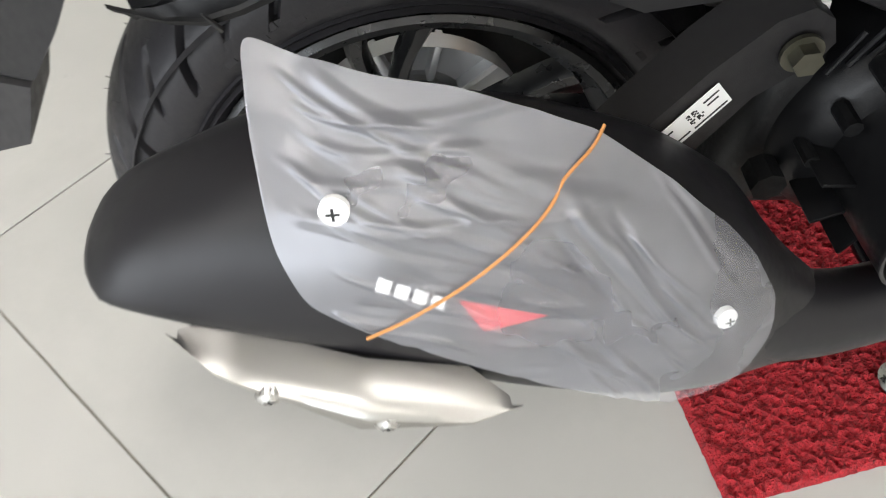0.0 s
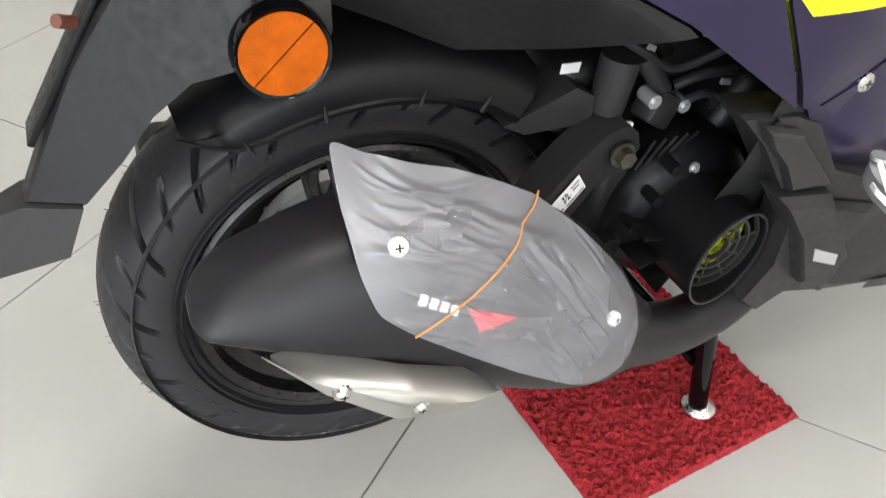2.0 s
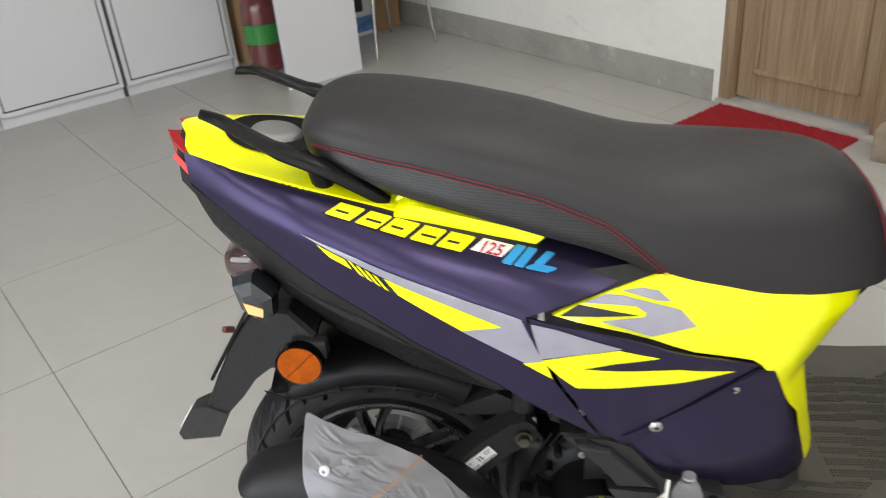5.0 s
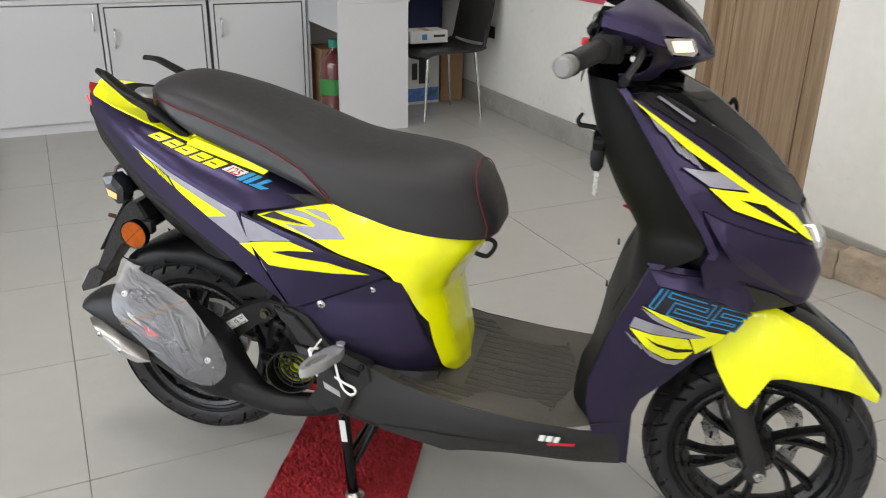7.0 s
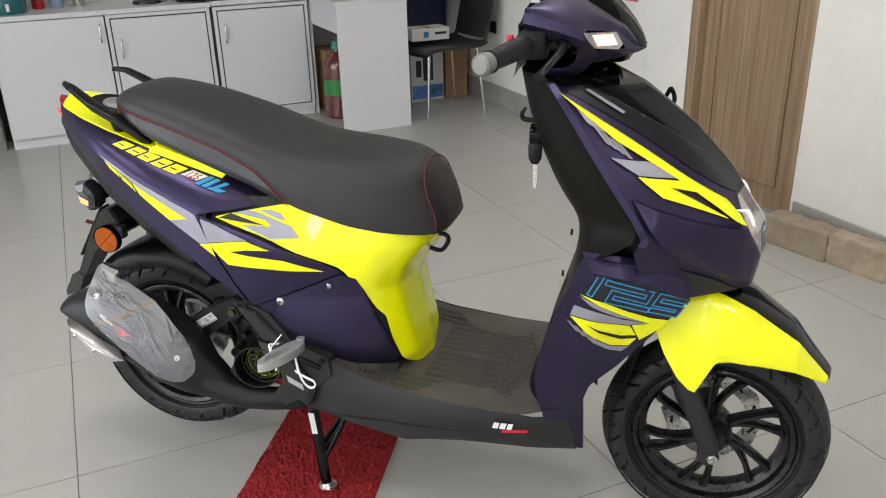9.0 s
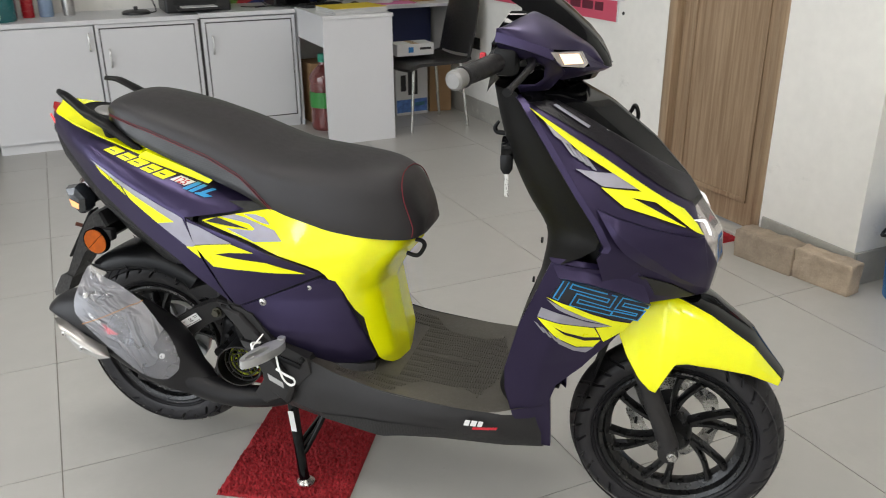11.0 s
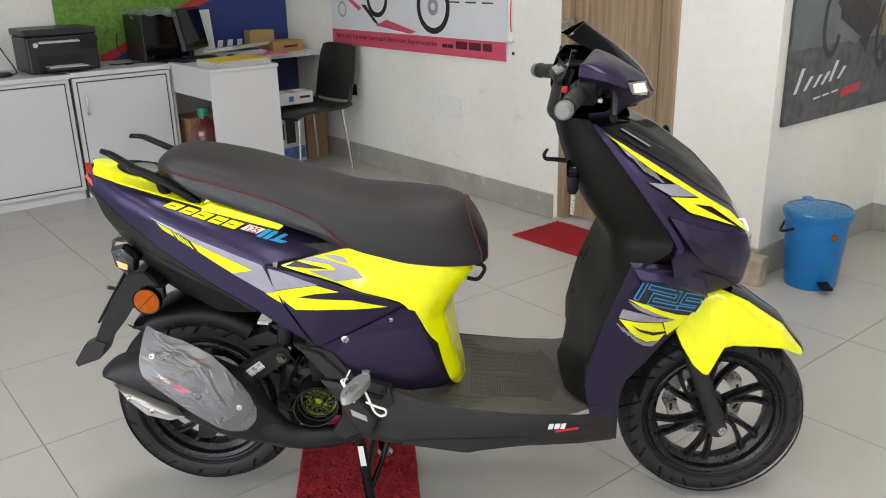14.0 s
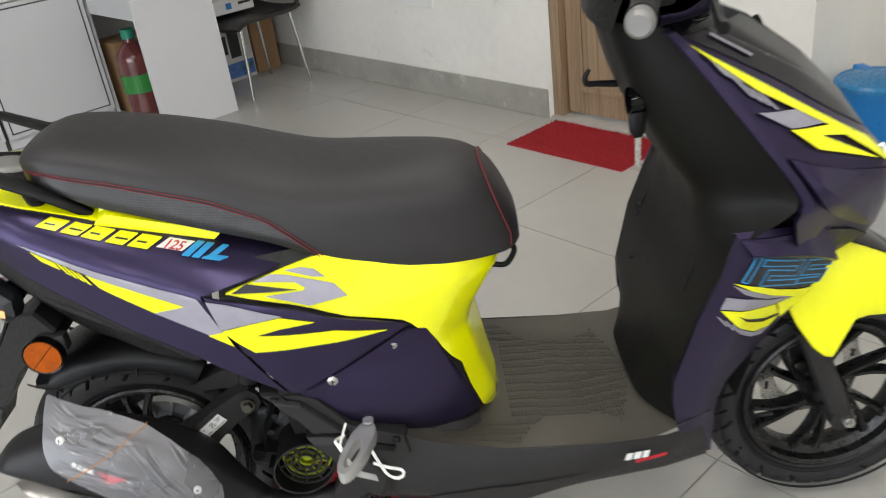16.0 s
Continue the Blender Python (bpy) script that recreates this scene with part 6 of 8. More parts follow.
for sgn in (-1, 1):
    for i in range(66):
        for j in range(40):
            x = 0.535 + i * 0.0058
            y = 0.004 + j * 0.0047
            if x < 0.665 and y < 0.13:
                continue
            if y > np.interp(x, [0.53, 0.7, 0.87], [0.176, 0.186, 0.176]) or x > 0.900 - 0.3 * y:
                continue
            if y > 0.125 and abs(x - 0.775) < 0.105 - 0.9 * abs(y - 0.178):  # smooth three-cornered pad
                continue
            band = (y + 0.06 * (x - 0.7) + 0.006 * math.sin(x * 22)) % 0.0235
            if band < 0.0075:
                continue
            stud(x, sgn * y, 0.0026, 0.0040)
tagged(sp("floor_studs", bm, M_MATRUB, "", board, smooth=False), kind="stuff")
for sgn in (-1, 1):
    bm = B()
    pts = [(0.455, sgn * 0.165, 0.392), (0.52, sgn * 0.152, 0.370), (0.58, sgn * 0.142, 0.362), (0.612, sgn * 0.118, 0.356)]
    P = along(pts, 20)
    rings = [ring(bm, [(x, y + sgn * 0.016, z - 0.012), (x, y + sgn * 0.004, z + 0.010), (x, y - sgn * 0.02, z + 0.010), (x, y - sgn * 0.02, z - 0.012)]) for x, y, z in P]
    skin(bm, rings)
    sp("floor_trim", bm, M_GREYPL, "grey trim along the foot of the side panel")
# maker's mark as plain bars: white and red
bm = B()
for k, (x0, x1) in enumerate(((0.842, 0.853), (0.856, 0.868), (0.871, 0.881))):
    slab(bm, [(x0 + 0.004, 0.3165), (x1 + 0.004, 0.3165), (x1, 0.303), (x0, 0.303)], 0.0008, Matrix(((1, 0, 0, 0), (0.07, 0, -1, -0.2745), (0, 1, 0, 0), (0, 0, 0, 1))))
sp("side_mark", bm, M_WHITE, "", smooth=False)
bm = B()
slab(bm, [(0.862, 0.300), (0.915, 0.306), (0.912, 0.300), (0.86, 0.294)], 0.0008, Matrix(((1, 0, 0, 0), (0.07, 0, -1, -0.2745), (0, 1, 0, 0), (0, 0, 0, 1))))
sp("side_mark", bm, M_RED, "", smooth=False)

# ---- leg shield and apron ----
APX = [(0.55, 1.150), (0.60, 1.130), (0.66, 1.105), (0.70, 1.085), (0.723, 1.103), (0.737, 1.110), (0.77, 1.092), (0.835, 1.046), (0.915, 0.988), (0.977, 0.942), (0.995, 0.925)]
BLK = [(0.55, 1.292), (0.60, 1.312), (0.66, 1.320), (0.685, 1.311), (0.739, 1.285), (0.788, 1.262), (0.844, 1.176), (0.898, 1.097), (0.961, 0.992), (0.987, 0.945), (0.995, 0.930)]
ae = tuple(zip(*APX))
be = tuple(zip(*BLK))
zs = np.r_[np.linspace(0.592, 0.995, 44)]
for mir in (False, True):
    sp("apron_side", sheet(B(), cut_grid(APRON, zs, ae, be, 20), 0.0, 0.012, mir), M_PURPLE, "matt purple apron side", smooth=50)
for sgn in (-1, 1):
    E = cut_grid(APRON, np.linspace(0.727, 0.992, 30), ae, be, 20)[:, 0]
    bm = B()
    rings = [ring(bm, [(x + 0.012, sgn * (y - 0.004), z), (x - 0.002, sgn * (y - 0.005), z), (x - 0.007, sgn * (y + 0.004), z), (x + 0.006, sgn * (y + 0.014), z)]) for x, y, z in E * np.array((1, -1, 1)) * np.array((1, -1, 1))]
    for rg in rings:
        for v in rg:
            v.co.y = sgn * abs(v.co.y)
    skin(bm, rings)
    sp("apron_edge", bm, M_PURPLE, "", smooth=30)
G = cut_grid(APRON, np.linspace(0.782, 1.0, 26), be, None, 14)
Gl = G[:, ::-1].copy()
Gl[..., 1] *= -1
sp("front_cowl", sheet(B(), np.concatenate([G, Gl[:, 1:]], 1), 0, 0.004), M_GLOSS, "gloss black front cowl", smooth=50)
for mir in (False, True):
    G = cut_grid(APRON, np.linspace(0.79, 0.985, 24), be, (be[0], [x + 0.045 for x in be[1]]), 8)
    sp("cowl_flank", sheet(B(), G, 0.003, 0.004, mir), M_FLANK, "satin black flank of the front cowl", smooth=50)
# chrome line on the cowl
for sgn in (-1, 1):
    bm = B()
    pipe(bm, [(1.088, sgn * 0.092, 0.928), (1.15, sgn * 0.072, 0.880), (1.21, sgn * 0.058, 0.828), (1.248, sgn * 0.045, 0.790)], [0.002, 0.0035, 0.0035, 0.0015], 8)
    sp("chrome_line", bm, M_STEEL)
# headlamp with its white day-running outline, still under film
G = cut_grid(APRON, np.linspace(0.592, 0.782, 18), be, None, 10)
Gl = G[:, ::-1].copy()
Gl[..., 1] *= -1
sp("headlamp", sheet(B(), np.concatenate([G, Gl[:, 1:]], 1), -0.002, 0.004), M_LENS, "headlamp lens behind clear film")
for sgn in (-1, 1):
    bm = B()
    P = along([(1.262, sgn * 0.108, 0.766), (1.286, sgn * 0.082, 0.760), (1.299, sgn * 0.080, 0.735), (1.305, sgn * 0.073, 0.690), (1.300, sgn * 0.066, 0.630)], 22)
    rings = [ring(bm, [(x + 0.001, y - sgn * 0.002, z + 0.0022), (x + 0.001, y - sgn * 0.002, z - 0.0022), (x - 0.003, y + sgn * 0.002, z - 0.0022), (x - 0.003, y + sgn * 0.002, z + 0.0022)]) for x, y, z in P]
    skin(bm, rings)
    sp("day_running_strip", bm, M_DRL, "lit white day-running strip")
# apron stickers
both("yellow_stripe", [(0.951, 0.978), (1.054, 0.911), (1.158, 0.843), (1.245, 0.787), (1.272, 0.760), (1.285, 0.740), (1.235, 0.778), (1.156, 0.834), (1.052, 0.899)], "apron", M_DYEL, 0.0085, 0.004, cut=0.008)
both("silver_stripe", [(0.978, 0.957), (1.015, 0.932), (1.033, 0.911), (1.001, 0.93)], "apron", M_DSILVER, 0.0070, 0.004, cut=0.008)
for k in range(4):
    a = 0.0125 * k
    both("silver_bar", [(1.015 + a, 0.921 - 0.008 * k), (1.022 + a, 0.917 - 0.008 * k), (1.044 + a, 0.893 - 0.008 * k), (1.037 + a, 0.896 - 0.008 * k)], "apron", M_DSILVER, 0.0070, 0.004, cut=0.008)
both("silver_stripe", [(1.078, 0.889), (1.126, 0.856), (1.170, 0.830), (1.095, 0.844), (1.046, 0.874), (1.110, 0.861)], "apron", M_DSILVER, 0.0070, 0.004, cut=0.008)
both("yellow_stripe", [(1.094, 0.842), (1.168, 0.827), (1.225, 0.793), (1.20, 0.806), (1.147, 0.821), (1.238, 0.769), (1.250, 0.762), (1.138, 0.806)], "apron", M_DYEL, 0.0085, 0.004, cut=0.008)
# lower leg shield
LEG = [(1.013, 0.700), (1.10, 0.684), (1.172, 0.670), (1.19, 0.650), (1.205, 0.618), (1.188, 0.583), (1.133, 0.508), (1.076, 0.440), (1.026, 0.398), (1.014, 0.36), (1.016, 0.224), (0.996, 0.232), (0.941, 0.326), (0.926, 0.40), (0.926, 0.452), (0.957, 0.566)]
both("leg_shield", LEG, "shield", M_PURPLE, 0.002, 0.012)
for mir in (False, True):
    T = along([(1.008, -0.216, 0.708), (1.065, -0.204, 0.700), (1.125, -0.178, 0.686), (1.178, -0.146, 0.662)], 30)
    L = along([(1.030, -0.236, 0.676), (1.080, -0.222, 0.664), (1.140, -0.194, 0.640), (1.200, -0.150, 0.602)], 30)
    rim = L + np.array((0.002, 0.012, -0.010))
    sp("shield_ledge", sheet(B(), np.stack([T + np.array((0, 0.02, -0.012)), T, T * 0.5 + L * 0.5, L, rim], 1), 0, 0, mir), M_PURPLE, smooth=22)
for mir in (False, True):  # the lower front of the apron stands a little proud, with a sharp upper corner
    RIDGE = [(1.089, 0.805), (1.145, 0.752), (1.200, 0.703), (1.250, 0.654), (1.300, 0.612)]
    for edge_ in ([(1.302, 0.661), (1.288, 0.733), (1.192, 0.762)], [(1.262, 0.634), (1.222, 0.659), (1.180, 0.688), (1.144, 0.725)]):
        bm = drape(RIDGE + edge_, "apron", 0.0055, 0.010, 0.012, mir)
        for v in bm.verts:
            rz = np.interp(v.co.x, *zip(*RIDGE))
            k = 0.016 * max(0, 1 - abs(v.co.z - rz) / 0.06) * min(1, max(0, v.co.x - 1.089) / 0.04, max(0, 1.300 - v.co.x) / 0.05)
            v.co.y += k if mir else -k
        sp("apron_facet", bm, M_PURPLE, "", smooth=30)
both("vent_grille", [(1.172, 0.664), (1.238, 0.632), (1.285, 0.596), (1.25, 0.598), (1.206, 0.612), (1.19, 0.64)], "apron", M_GREYPL, 0.006, 0.006)
both("yellow_stripe", [(1.008, 0.628), (1.053, 0.608), (1.094, 0.581), (1.132, 0.562), (1.166, 0.551), (1.152, 0.532), (1.115, 0.506), (1.100, 0.547), (1.131, 0.547), (1.084, 0.574), (1.043, 0.603)], "shield", M_DYEL, 0.0044, 0.001, cut=0.008)
both("silver_stripe", [(1.008, 0.623), (1.042, 0.603), (1.084, 0.573), (1.127, 0.549), (1.074, 0.572), (1.027, 0.603)], "shield", M_DSILVER, 0.004, 0.001, cut=0.008)
both("silver_stripe", [(0.998, 0.604), (1.043, 0.587), (1.084, 0.564), (1.130, 0.547), (1.095, 0.549), (1.048, 0.564), (0.991, 0.583)], "shield", M_DSILVER, 0.004, 0.001, cut=0.008)
both("yellow_stripe", [(0.991, 0.580), (1.048, 0.562), (1.097, 0.546), (1.108, 0.520), (1.080, 0.524), (1.043, 0.544), (1.020, 0.563), (1.043, 0.537), (1.080, 0.514), (1.110, 0.512), (1.096, 0.495), (1.064, 0.501), (1.028, 0.532)], "shield", M_DYEL, 0.004, 0.001, cut=0.008)
both("silver_stripe", [(1.028, 0.529), (1.064, 0.498), (1.098, 0.493), (1.082, 0.481), (1.059, 0.491), (1.031, 0.516)], "shield", M_DSILVER, 0.004, 0.001, cut=0.008)
for k in range(4):
    a, b = 0.0133 * k, 0.0115 * k
    both("silver_bar", [(0.985 + a, 0.571 - b), (0.991 + a, 0.567 - b), (1.007 + 0.9 * a, 0.545 - b), (1.003 + 0.9 * a, 0.545 - b)], "shield", M_DSILVER, 0.004, 0.001)


def stroke(pts, w):
    """The outline of a broad stroke along a line, its corners mitred."""
    P = [Vector(p) for p in pts]
    left, right = [], []
    for i, p in enumerate(P):
        d0 = (P[i] - P[i - 1]).normalized() if i else (P[1] - P[0]).normalized()
        d1 = (P[i + 1] - P[i]).normalized() if i < len(P) - 1 else d0
        n0, n1 = Vector((-d0.y, d0.x)), Vector((-d1.y, d1.x))
        n = (n0 + n1).normalized()
        n *= w / 2 / max(0.45, n.dot(n0))
        e = (-d0 if i == 0 else d0) * (w / 2 if i in (0, len(P) - 1) else 0)
        left.append(p + n + e)
        right.append(p - n + e)
    return [(p.x, p.y) for p in left + right[::-1]]


# the number 125 in blue outline
both("number_ground", [(1.014, 0.632), (1.040, 0.671), (1.10, 0.650), (1.172, 0.618), (1.196, 0.592), (1.168, 0.556), (1.132, 0.566), (1.094, 0.585), (1.053, 0.612)], "shield", M_DBLACK, 0.0036, 0.001, cut=0.008)
for pts in ([(1.043, 0.662), (1.027, 0.630)], [(1.058, 0.652), (1.130, 0.619), (1.122, 0.602), (1.066, 0.630), (1.058, 0.613), (1.123, 0.583)],
            [(1.193, 0.592), (1.150, 0.610), (1.141, 0.594), (1.184, 0.577), (1.176, 0.564), (1.134, 0.580)]):
    for w, mat, off in ((0.0125, M_DBLUE, 0.0044), (0.0072, M_DBLACK, 0.0050)):
        for mir in (False, True):
            sp("number_stroke", drape(stroke(pts, w), "shield", off, 0.0005, 0.006, mir), mat)

M_INNER = pmat("matt_black_plastic", (0.0055, 0.0052, 0.005), 0.5, spec=0.18, var=0.15, scale=12, rvar=0.04)
# box added inside the apron so its gap reads as inner shadow
sp("apron_gap_filler", box(B(), (1.115, 0, 0.68), (0.10, 0.33, 0.17), 0.02), M_INNER, "added black box that darkens the gap between apron and leg shield")
# inner leg shield: black, facing the rider
G = []
for z in np.linspace(0.345, 1.0, 40):
    xc = np.interp(z, [0.345, 0.372, 0.42, 0.48, 0.555, 0.626, 0.665, 0.70, 0.735, 0.77, 0.80, 0.85, 0.90, 0.95, 1.0], [0.890, 0.905, 0.917, 0.932, 0.948, 0.976, 0.982, 0.985, 0.975, 0.948, 0.930, 0.906, 0.886, 0.871, 0.860])
    xe = np.interp(z, [0.345, 0.45, 0.566, 0.69, 0.72, 0.737, 0.835, 0.915, 0.977, 1.0], [0.940, 0.925, 0.955, 1.010, 1.085, 1.108, 1.046, 0.988, 0.942, 0.922])
    w = np.interp(z, [0.345, 0.45, 0.566, 0.69, 0.737, 0.835, 0.915, 0.977, 1.0], [0.190, 0.206, 0.217, 0.222, 0.218, 0.208, 0.185, 0.155, 0.140])
    row = []
    for s in np.linspace(-1, 1, 25):
        k = abs(s)
        e = np.interp(k, [0, 0.5, 0.72, 0.9, 1], [0, 0.06, 0.35, 0.85, 1])
        row.append((xc + (xe - xc) * e, s * w, z))
    G.append(row)
inner = sp("inner_leg_shield", sheet(B(), soft(soft(G, 1, 1), 0, 1), 0, 0), M_INNER, "matt black inner leg shield", smooth=60)
bm = B()
lathe(bm, [(0.0, 0.0), (0.012, 0.0), (0.020, -0.006), (0.022, -0.014), (0.022, -0.03)], "x", (0.918, -0.085, 0.880), 24)
lock = sp("ignition_lock", bm, M_GLOSS, "", inner)
bm = B()
box(bm, (0.905, -0.086, 0.882), (0.024, 0.007, 0.018), 0.003)
pipe(bm, [(0.896, -0.086, 0.884), (0.892, -0.089, 0.892), (0.896, -0.094, 0.886), (0.898, -0.096, 0.872)], 0.0022, 8)
rings = [ring(bm, [(0.898 + dx * k, -0.098 + y, 0.850 + dz * k) for dx, dz in ((-0.012, -0.012), (-0.013, 0.014), (-0.007, 0.022), (0.007, 0.022), (0.013, 0.014), (0.012, -0.012), (0.006, -0.022), (-0.006, -0.022))]) for y, k in ((-0.005, 0.85), (-0.003, 1.0), (0.003, 1.0), (0.005, 0.85))]
skin(bm, rings)
key = tagged(part("ignition_key", bm, M_BLACK, None, "", 40), "black ignition key with a steel blade hanging from the lock", "key")
key.matrix_basis = SC.matrix_basis
bm = B()
box(bm, (0.899, -0.098, 0.806), (0.009, 0.0025, 0.05), 0.0008)
box(bm, (0.900, -0.098, 0.795), (0.0045, 0.003, 0.03), 0.0005)
part("key_blade", bm, M_STEEL, key)
bm = B()
pipe(bm, [(0.900, 0.03, 0.874), (0.866, 0.03, 0.878), (0.850, 0.03, 0.880), (0.846, 0.03, 0.890), (0.854, 0.03, 0.903)], [0.006, 0.005, 0.005, 0.0045, 0.003], 10)
sp("bag_hook", bm, M_BLACK, "black bag hook on the leg shield")
for sgn in (-1, 1):  # upright moulded edges of the inner shield
    bm = B()
    pipe(bm, [(0.925, sgn * 0.150, 0.36), (0.937, sgn * 0.150, 0.46), (0.962, sgn * 0.145, 0.58), (1.000, sgn * 0.140, 0.66), (1.040, sgn * 0.150, 0.70)], 0.004, 8)
    sp("shield_rib", bm, M_INNER, "", inner)
# glimpse of the left shield bump and drain slots
for z in (0.62, 0.52):
    bm = B()
    lathe(bm, [(0.0, 0), (0.007, 0), (0.007, -0.004)], "x", (0.918 + 0.16 * (z - 0.43), 0.09, z), 16)
    sp("shield_hole", bm, M_DARK, "", inner)

# ---- handlebar ----
HB = [
    (1.015, (0.885, 0.120), (0.960, 0.110), (1.020, 0.085), (1.050, 0.050), (1.060, 0.0)),
    (1.045, (0.872, 0.200), (0.970, 0.188), (1.045, 0.118), (1.070, 0.060), (1.080, 0.0)),
    (1.085, (0.876, 0.208), (0.990, 0.188), (1.040, 0.128), (1.062, 0.060), (1.072, 0.0)),
    (1.118, (0.888, 0.204), (0.950, 0.168), (1.005, 0.110), (1.030, 0.055), (1.044, 0.0)),
    (1.143, (0.900, 0.110), (0.937, 0.075), (0.975, 0.055), (1.000, 0.030), (1.010, 0.0)),
]
G = cut_grid(HB, np.linspace(1.015, 1.143, 24), None, None, 22)
TREE["bar"] = tree_of(cut_grid(HB, np.linspace(1.015, 1.143, 30), None, None, 40))
G[..., 1] *= 0.56
G[..., 0] -= 0.008
G[..., 2] -= 0.006
Gl = G[:, ::-1].copy()
Gl[..., 1] *= -1
sp("handlebar_cowl", sheet(B(), np.concatenate([G, Gl[:, 1:]], 1), 0, 0.006), M_GLOSS, "black handlebar cowl", smooth=45)
for mir in (False, True):
    crease = along([(0.893, -0.192, 1.116), (0.946, -0.192, 1.102), (0.991, -0.184, 1.087), (1.037, -0.112, 1.076), (1.071, -0.055, 1.042)], 40)
    screen = along([(0.896, -0.186, 1.120), (0.940, -0.084, 1.142), (0.973, -0.088, 1.129), (1.0, -0.088, 1.113), (1.031, -0.082, 1.093), (1.052, -0.072, 1.078), (1.072, -0.053, 1.045)], 40)
    top = np.array([[a + (b - a) * w + np.array((0.0, -0.006, 0.004)) * math.sin(math.pi * w) for w in np.linspace(0, 1, 12)] for a, b in zip(crease, screen)])
    top = soft(top, 0, 2)
    sp("cowl_panel", sheet(B(), top, 0, 0.004, mir), M_PURPLE, "matt purple handlebar panel", smooth=45)
    hole = []
    for r in (0.0, 1.0):
        ring_ = []
        for t in np.linspace(0, 2 * math.pi, 24):
            i, j = 8.5 + 3.6 * r * math.cos(t) + 0.8 * r * math.sin(t), 5.0 + 2.0 * r * math.sin(t)
            a, b = int(i), int(j)
            f, g = i - a, j - b
            q = (top[a, b] * (1 - f) + top[a + 1, b] * f) * (1 - g) + (top[a, b + 1] * (1 - f) + top[a + 1, b + 1] * f) * g
            ring_.append(q + np.array((0.001, -0.0055, 0.006)))
        hole.append(ring_)
    # flat near-black patch: the shade of an opening, painted on the panel
    sp("cowl_hole", sheet(B(), np.array(hole), 0, 0, mir), M_DARK, "", smooth=False)
    low = along([(0.891, -0.194, 1.099), (0.946, -0.197, 1.087), (0.996, -0.186, 1.069)], 20)
    sp("cowl_band", sheet(B(), np.array([[a + (b - a) * w for w in np.linspace(0, 1, 4)] for a, b in zip(along(crease[:17], 20), low)]), 0, 0.003, mir), M_PURPLE, "", smooth=30)
    outer = [(0.891, -0.192, 1.098), (0.946, -0.195, 1.086), (0.996, -0.184, 1.068), (1.015, -0.155, 1.044), (0.980, -0.122, 1.003), (0.925, -0.120, 0.995)]
    inner_ = [(0.905, -0.168, 1.066), (0.956, -0.176, 1.066), (0.978, -0.170, 1.054), (0.974, -0.154, 1.030), (0.957, -0.142, 1.016), (0.922, -0.142, 1.014)]
    G = np.array([[np.array(a) + (np.array(b) - np.array(a)) * w + np.array((0, 0.018 * max(0, w - 0.8), 0)) for w in (0, 0.25, 0.5, 0.8, 1.0)] for a, b in zip(outer, inner_)])
    G = np.stack([along(G[:, k], 44) for k in range(5)], 1)
    sp("cowl_lower", sheet(B(), soft(G, 0, 2), 0, 0.004, mir), M_PURPLE, "", smooth=45)
    G = [[(0.996, -0.184, 1.070), (1.007, -0.164, 1.051), (1.053, -0.108, 1.047), (1.071, -0.055, 1.042)], [(1.006, -0.166, 1.058), (1.012, -0.152, 1.044), (1.050, -0.104, 1.038), (1.082, -0.032, 1.035)],
         [(1.000, -0.146, 1.030), (1.006, -0.136, 1.026), (1.030, -0.095, 1.026), (1.070, -0.030, 1.028)]]
    sp("cowl_chin", sheet(B(), np.array([along(r, 16) for r in G]), 0, 0.003, mir), M_PURPLE, "", smooth=30)
    G = [[(1.036, -0.113, 1.076), (1.046, -0.111, 1.061), (1.053, -0.109, 1.046)], [(1.071, -0.055, 1.044), (1.072, -0.054, 1.042), (1.072, -0.054, 1.040)]]
    sp("cowl_cheek", sheet(B(), np.array(G), 0, 0.003, mir), M_PURPLE, "", smooth=False)
    # small steel bit added for the bright glints inside the cowl opening
    bm = B()
    rod(bm, (0.945, -0.125 if not mir else 0.125, 1.040), (0.945, -0.140 if not mir else 0.140, 1.040), 0.006, 0.005, 12)
    sp("lever_pivot", bm, M_STEEL, "")
    sp("front_turn_lamp", drape([(0.991, 1.083), (1.038, 1.078), (1.049, 1.054), (1.043, 1.048), (1.005, 1.055)], "bar", 0.006, 0.008, 0.012, mir), M_LENS, "clear front turn lamp")
    sp("lamp_bulb", drape([(1.004, 1.078), (1.034, 1.075), (1.042, 1.056), (1.012, 1.058)], "bar", 0.0075, 0.001, 0.012, mir), M_AMBERGLOW, "", )
# windscreen
G = []
for v in np.linspace(0, 1, 18):
    x = np.interp(v, [0, 0.15, 0.4, 0.7, 1], [1.083, 1.080, 1.052, 0.995, 0.926])
    z = np.interp(v, [0, 0.15, 0.4, 0.7, 1], [1.032, 1.052, 1.094, 1.146, 1.192])
    w = np.interp(v, [0, 0.3, 0.7, 1], [0.050, 0.088, 0.088, 0.062])
    G.append([(x - 0.045 * s * s, w * s, z - 0.028 * s * s * v) for s in np.linspace(-1, 1, 15)])
sp("windscreen", sheet(B(), soft(G, 0, 2), 0, 0.003), M_GLOSS, "small gloss black windscreen", smooth=60)
bm = B()
box(bm, (0.898, 0, 1.090), (0.09, 0.15, 0.022), 0.008, (0, -28, 0))
dash = sp("instrument_panel", bm, M_BLACK, "dark instrument panel with a grey display")
sp("display", box(B(), (0.8925, 0, 1.1015), (0.070, 0.120, 0.003), 0.001, (0, -28, 0)), pmat("grey_display", (0.14, 0.14, 0.13), 0.15, coat=0.6), "", dash)
bm = B()
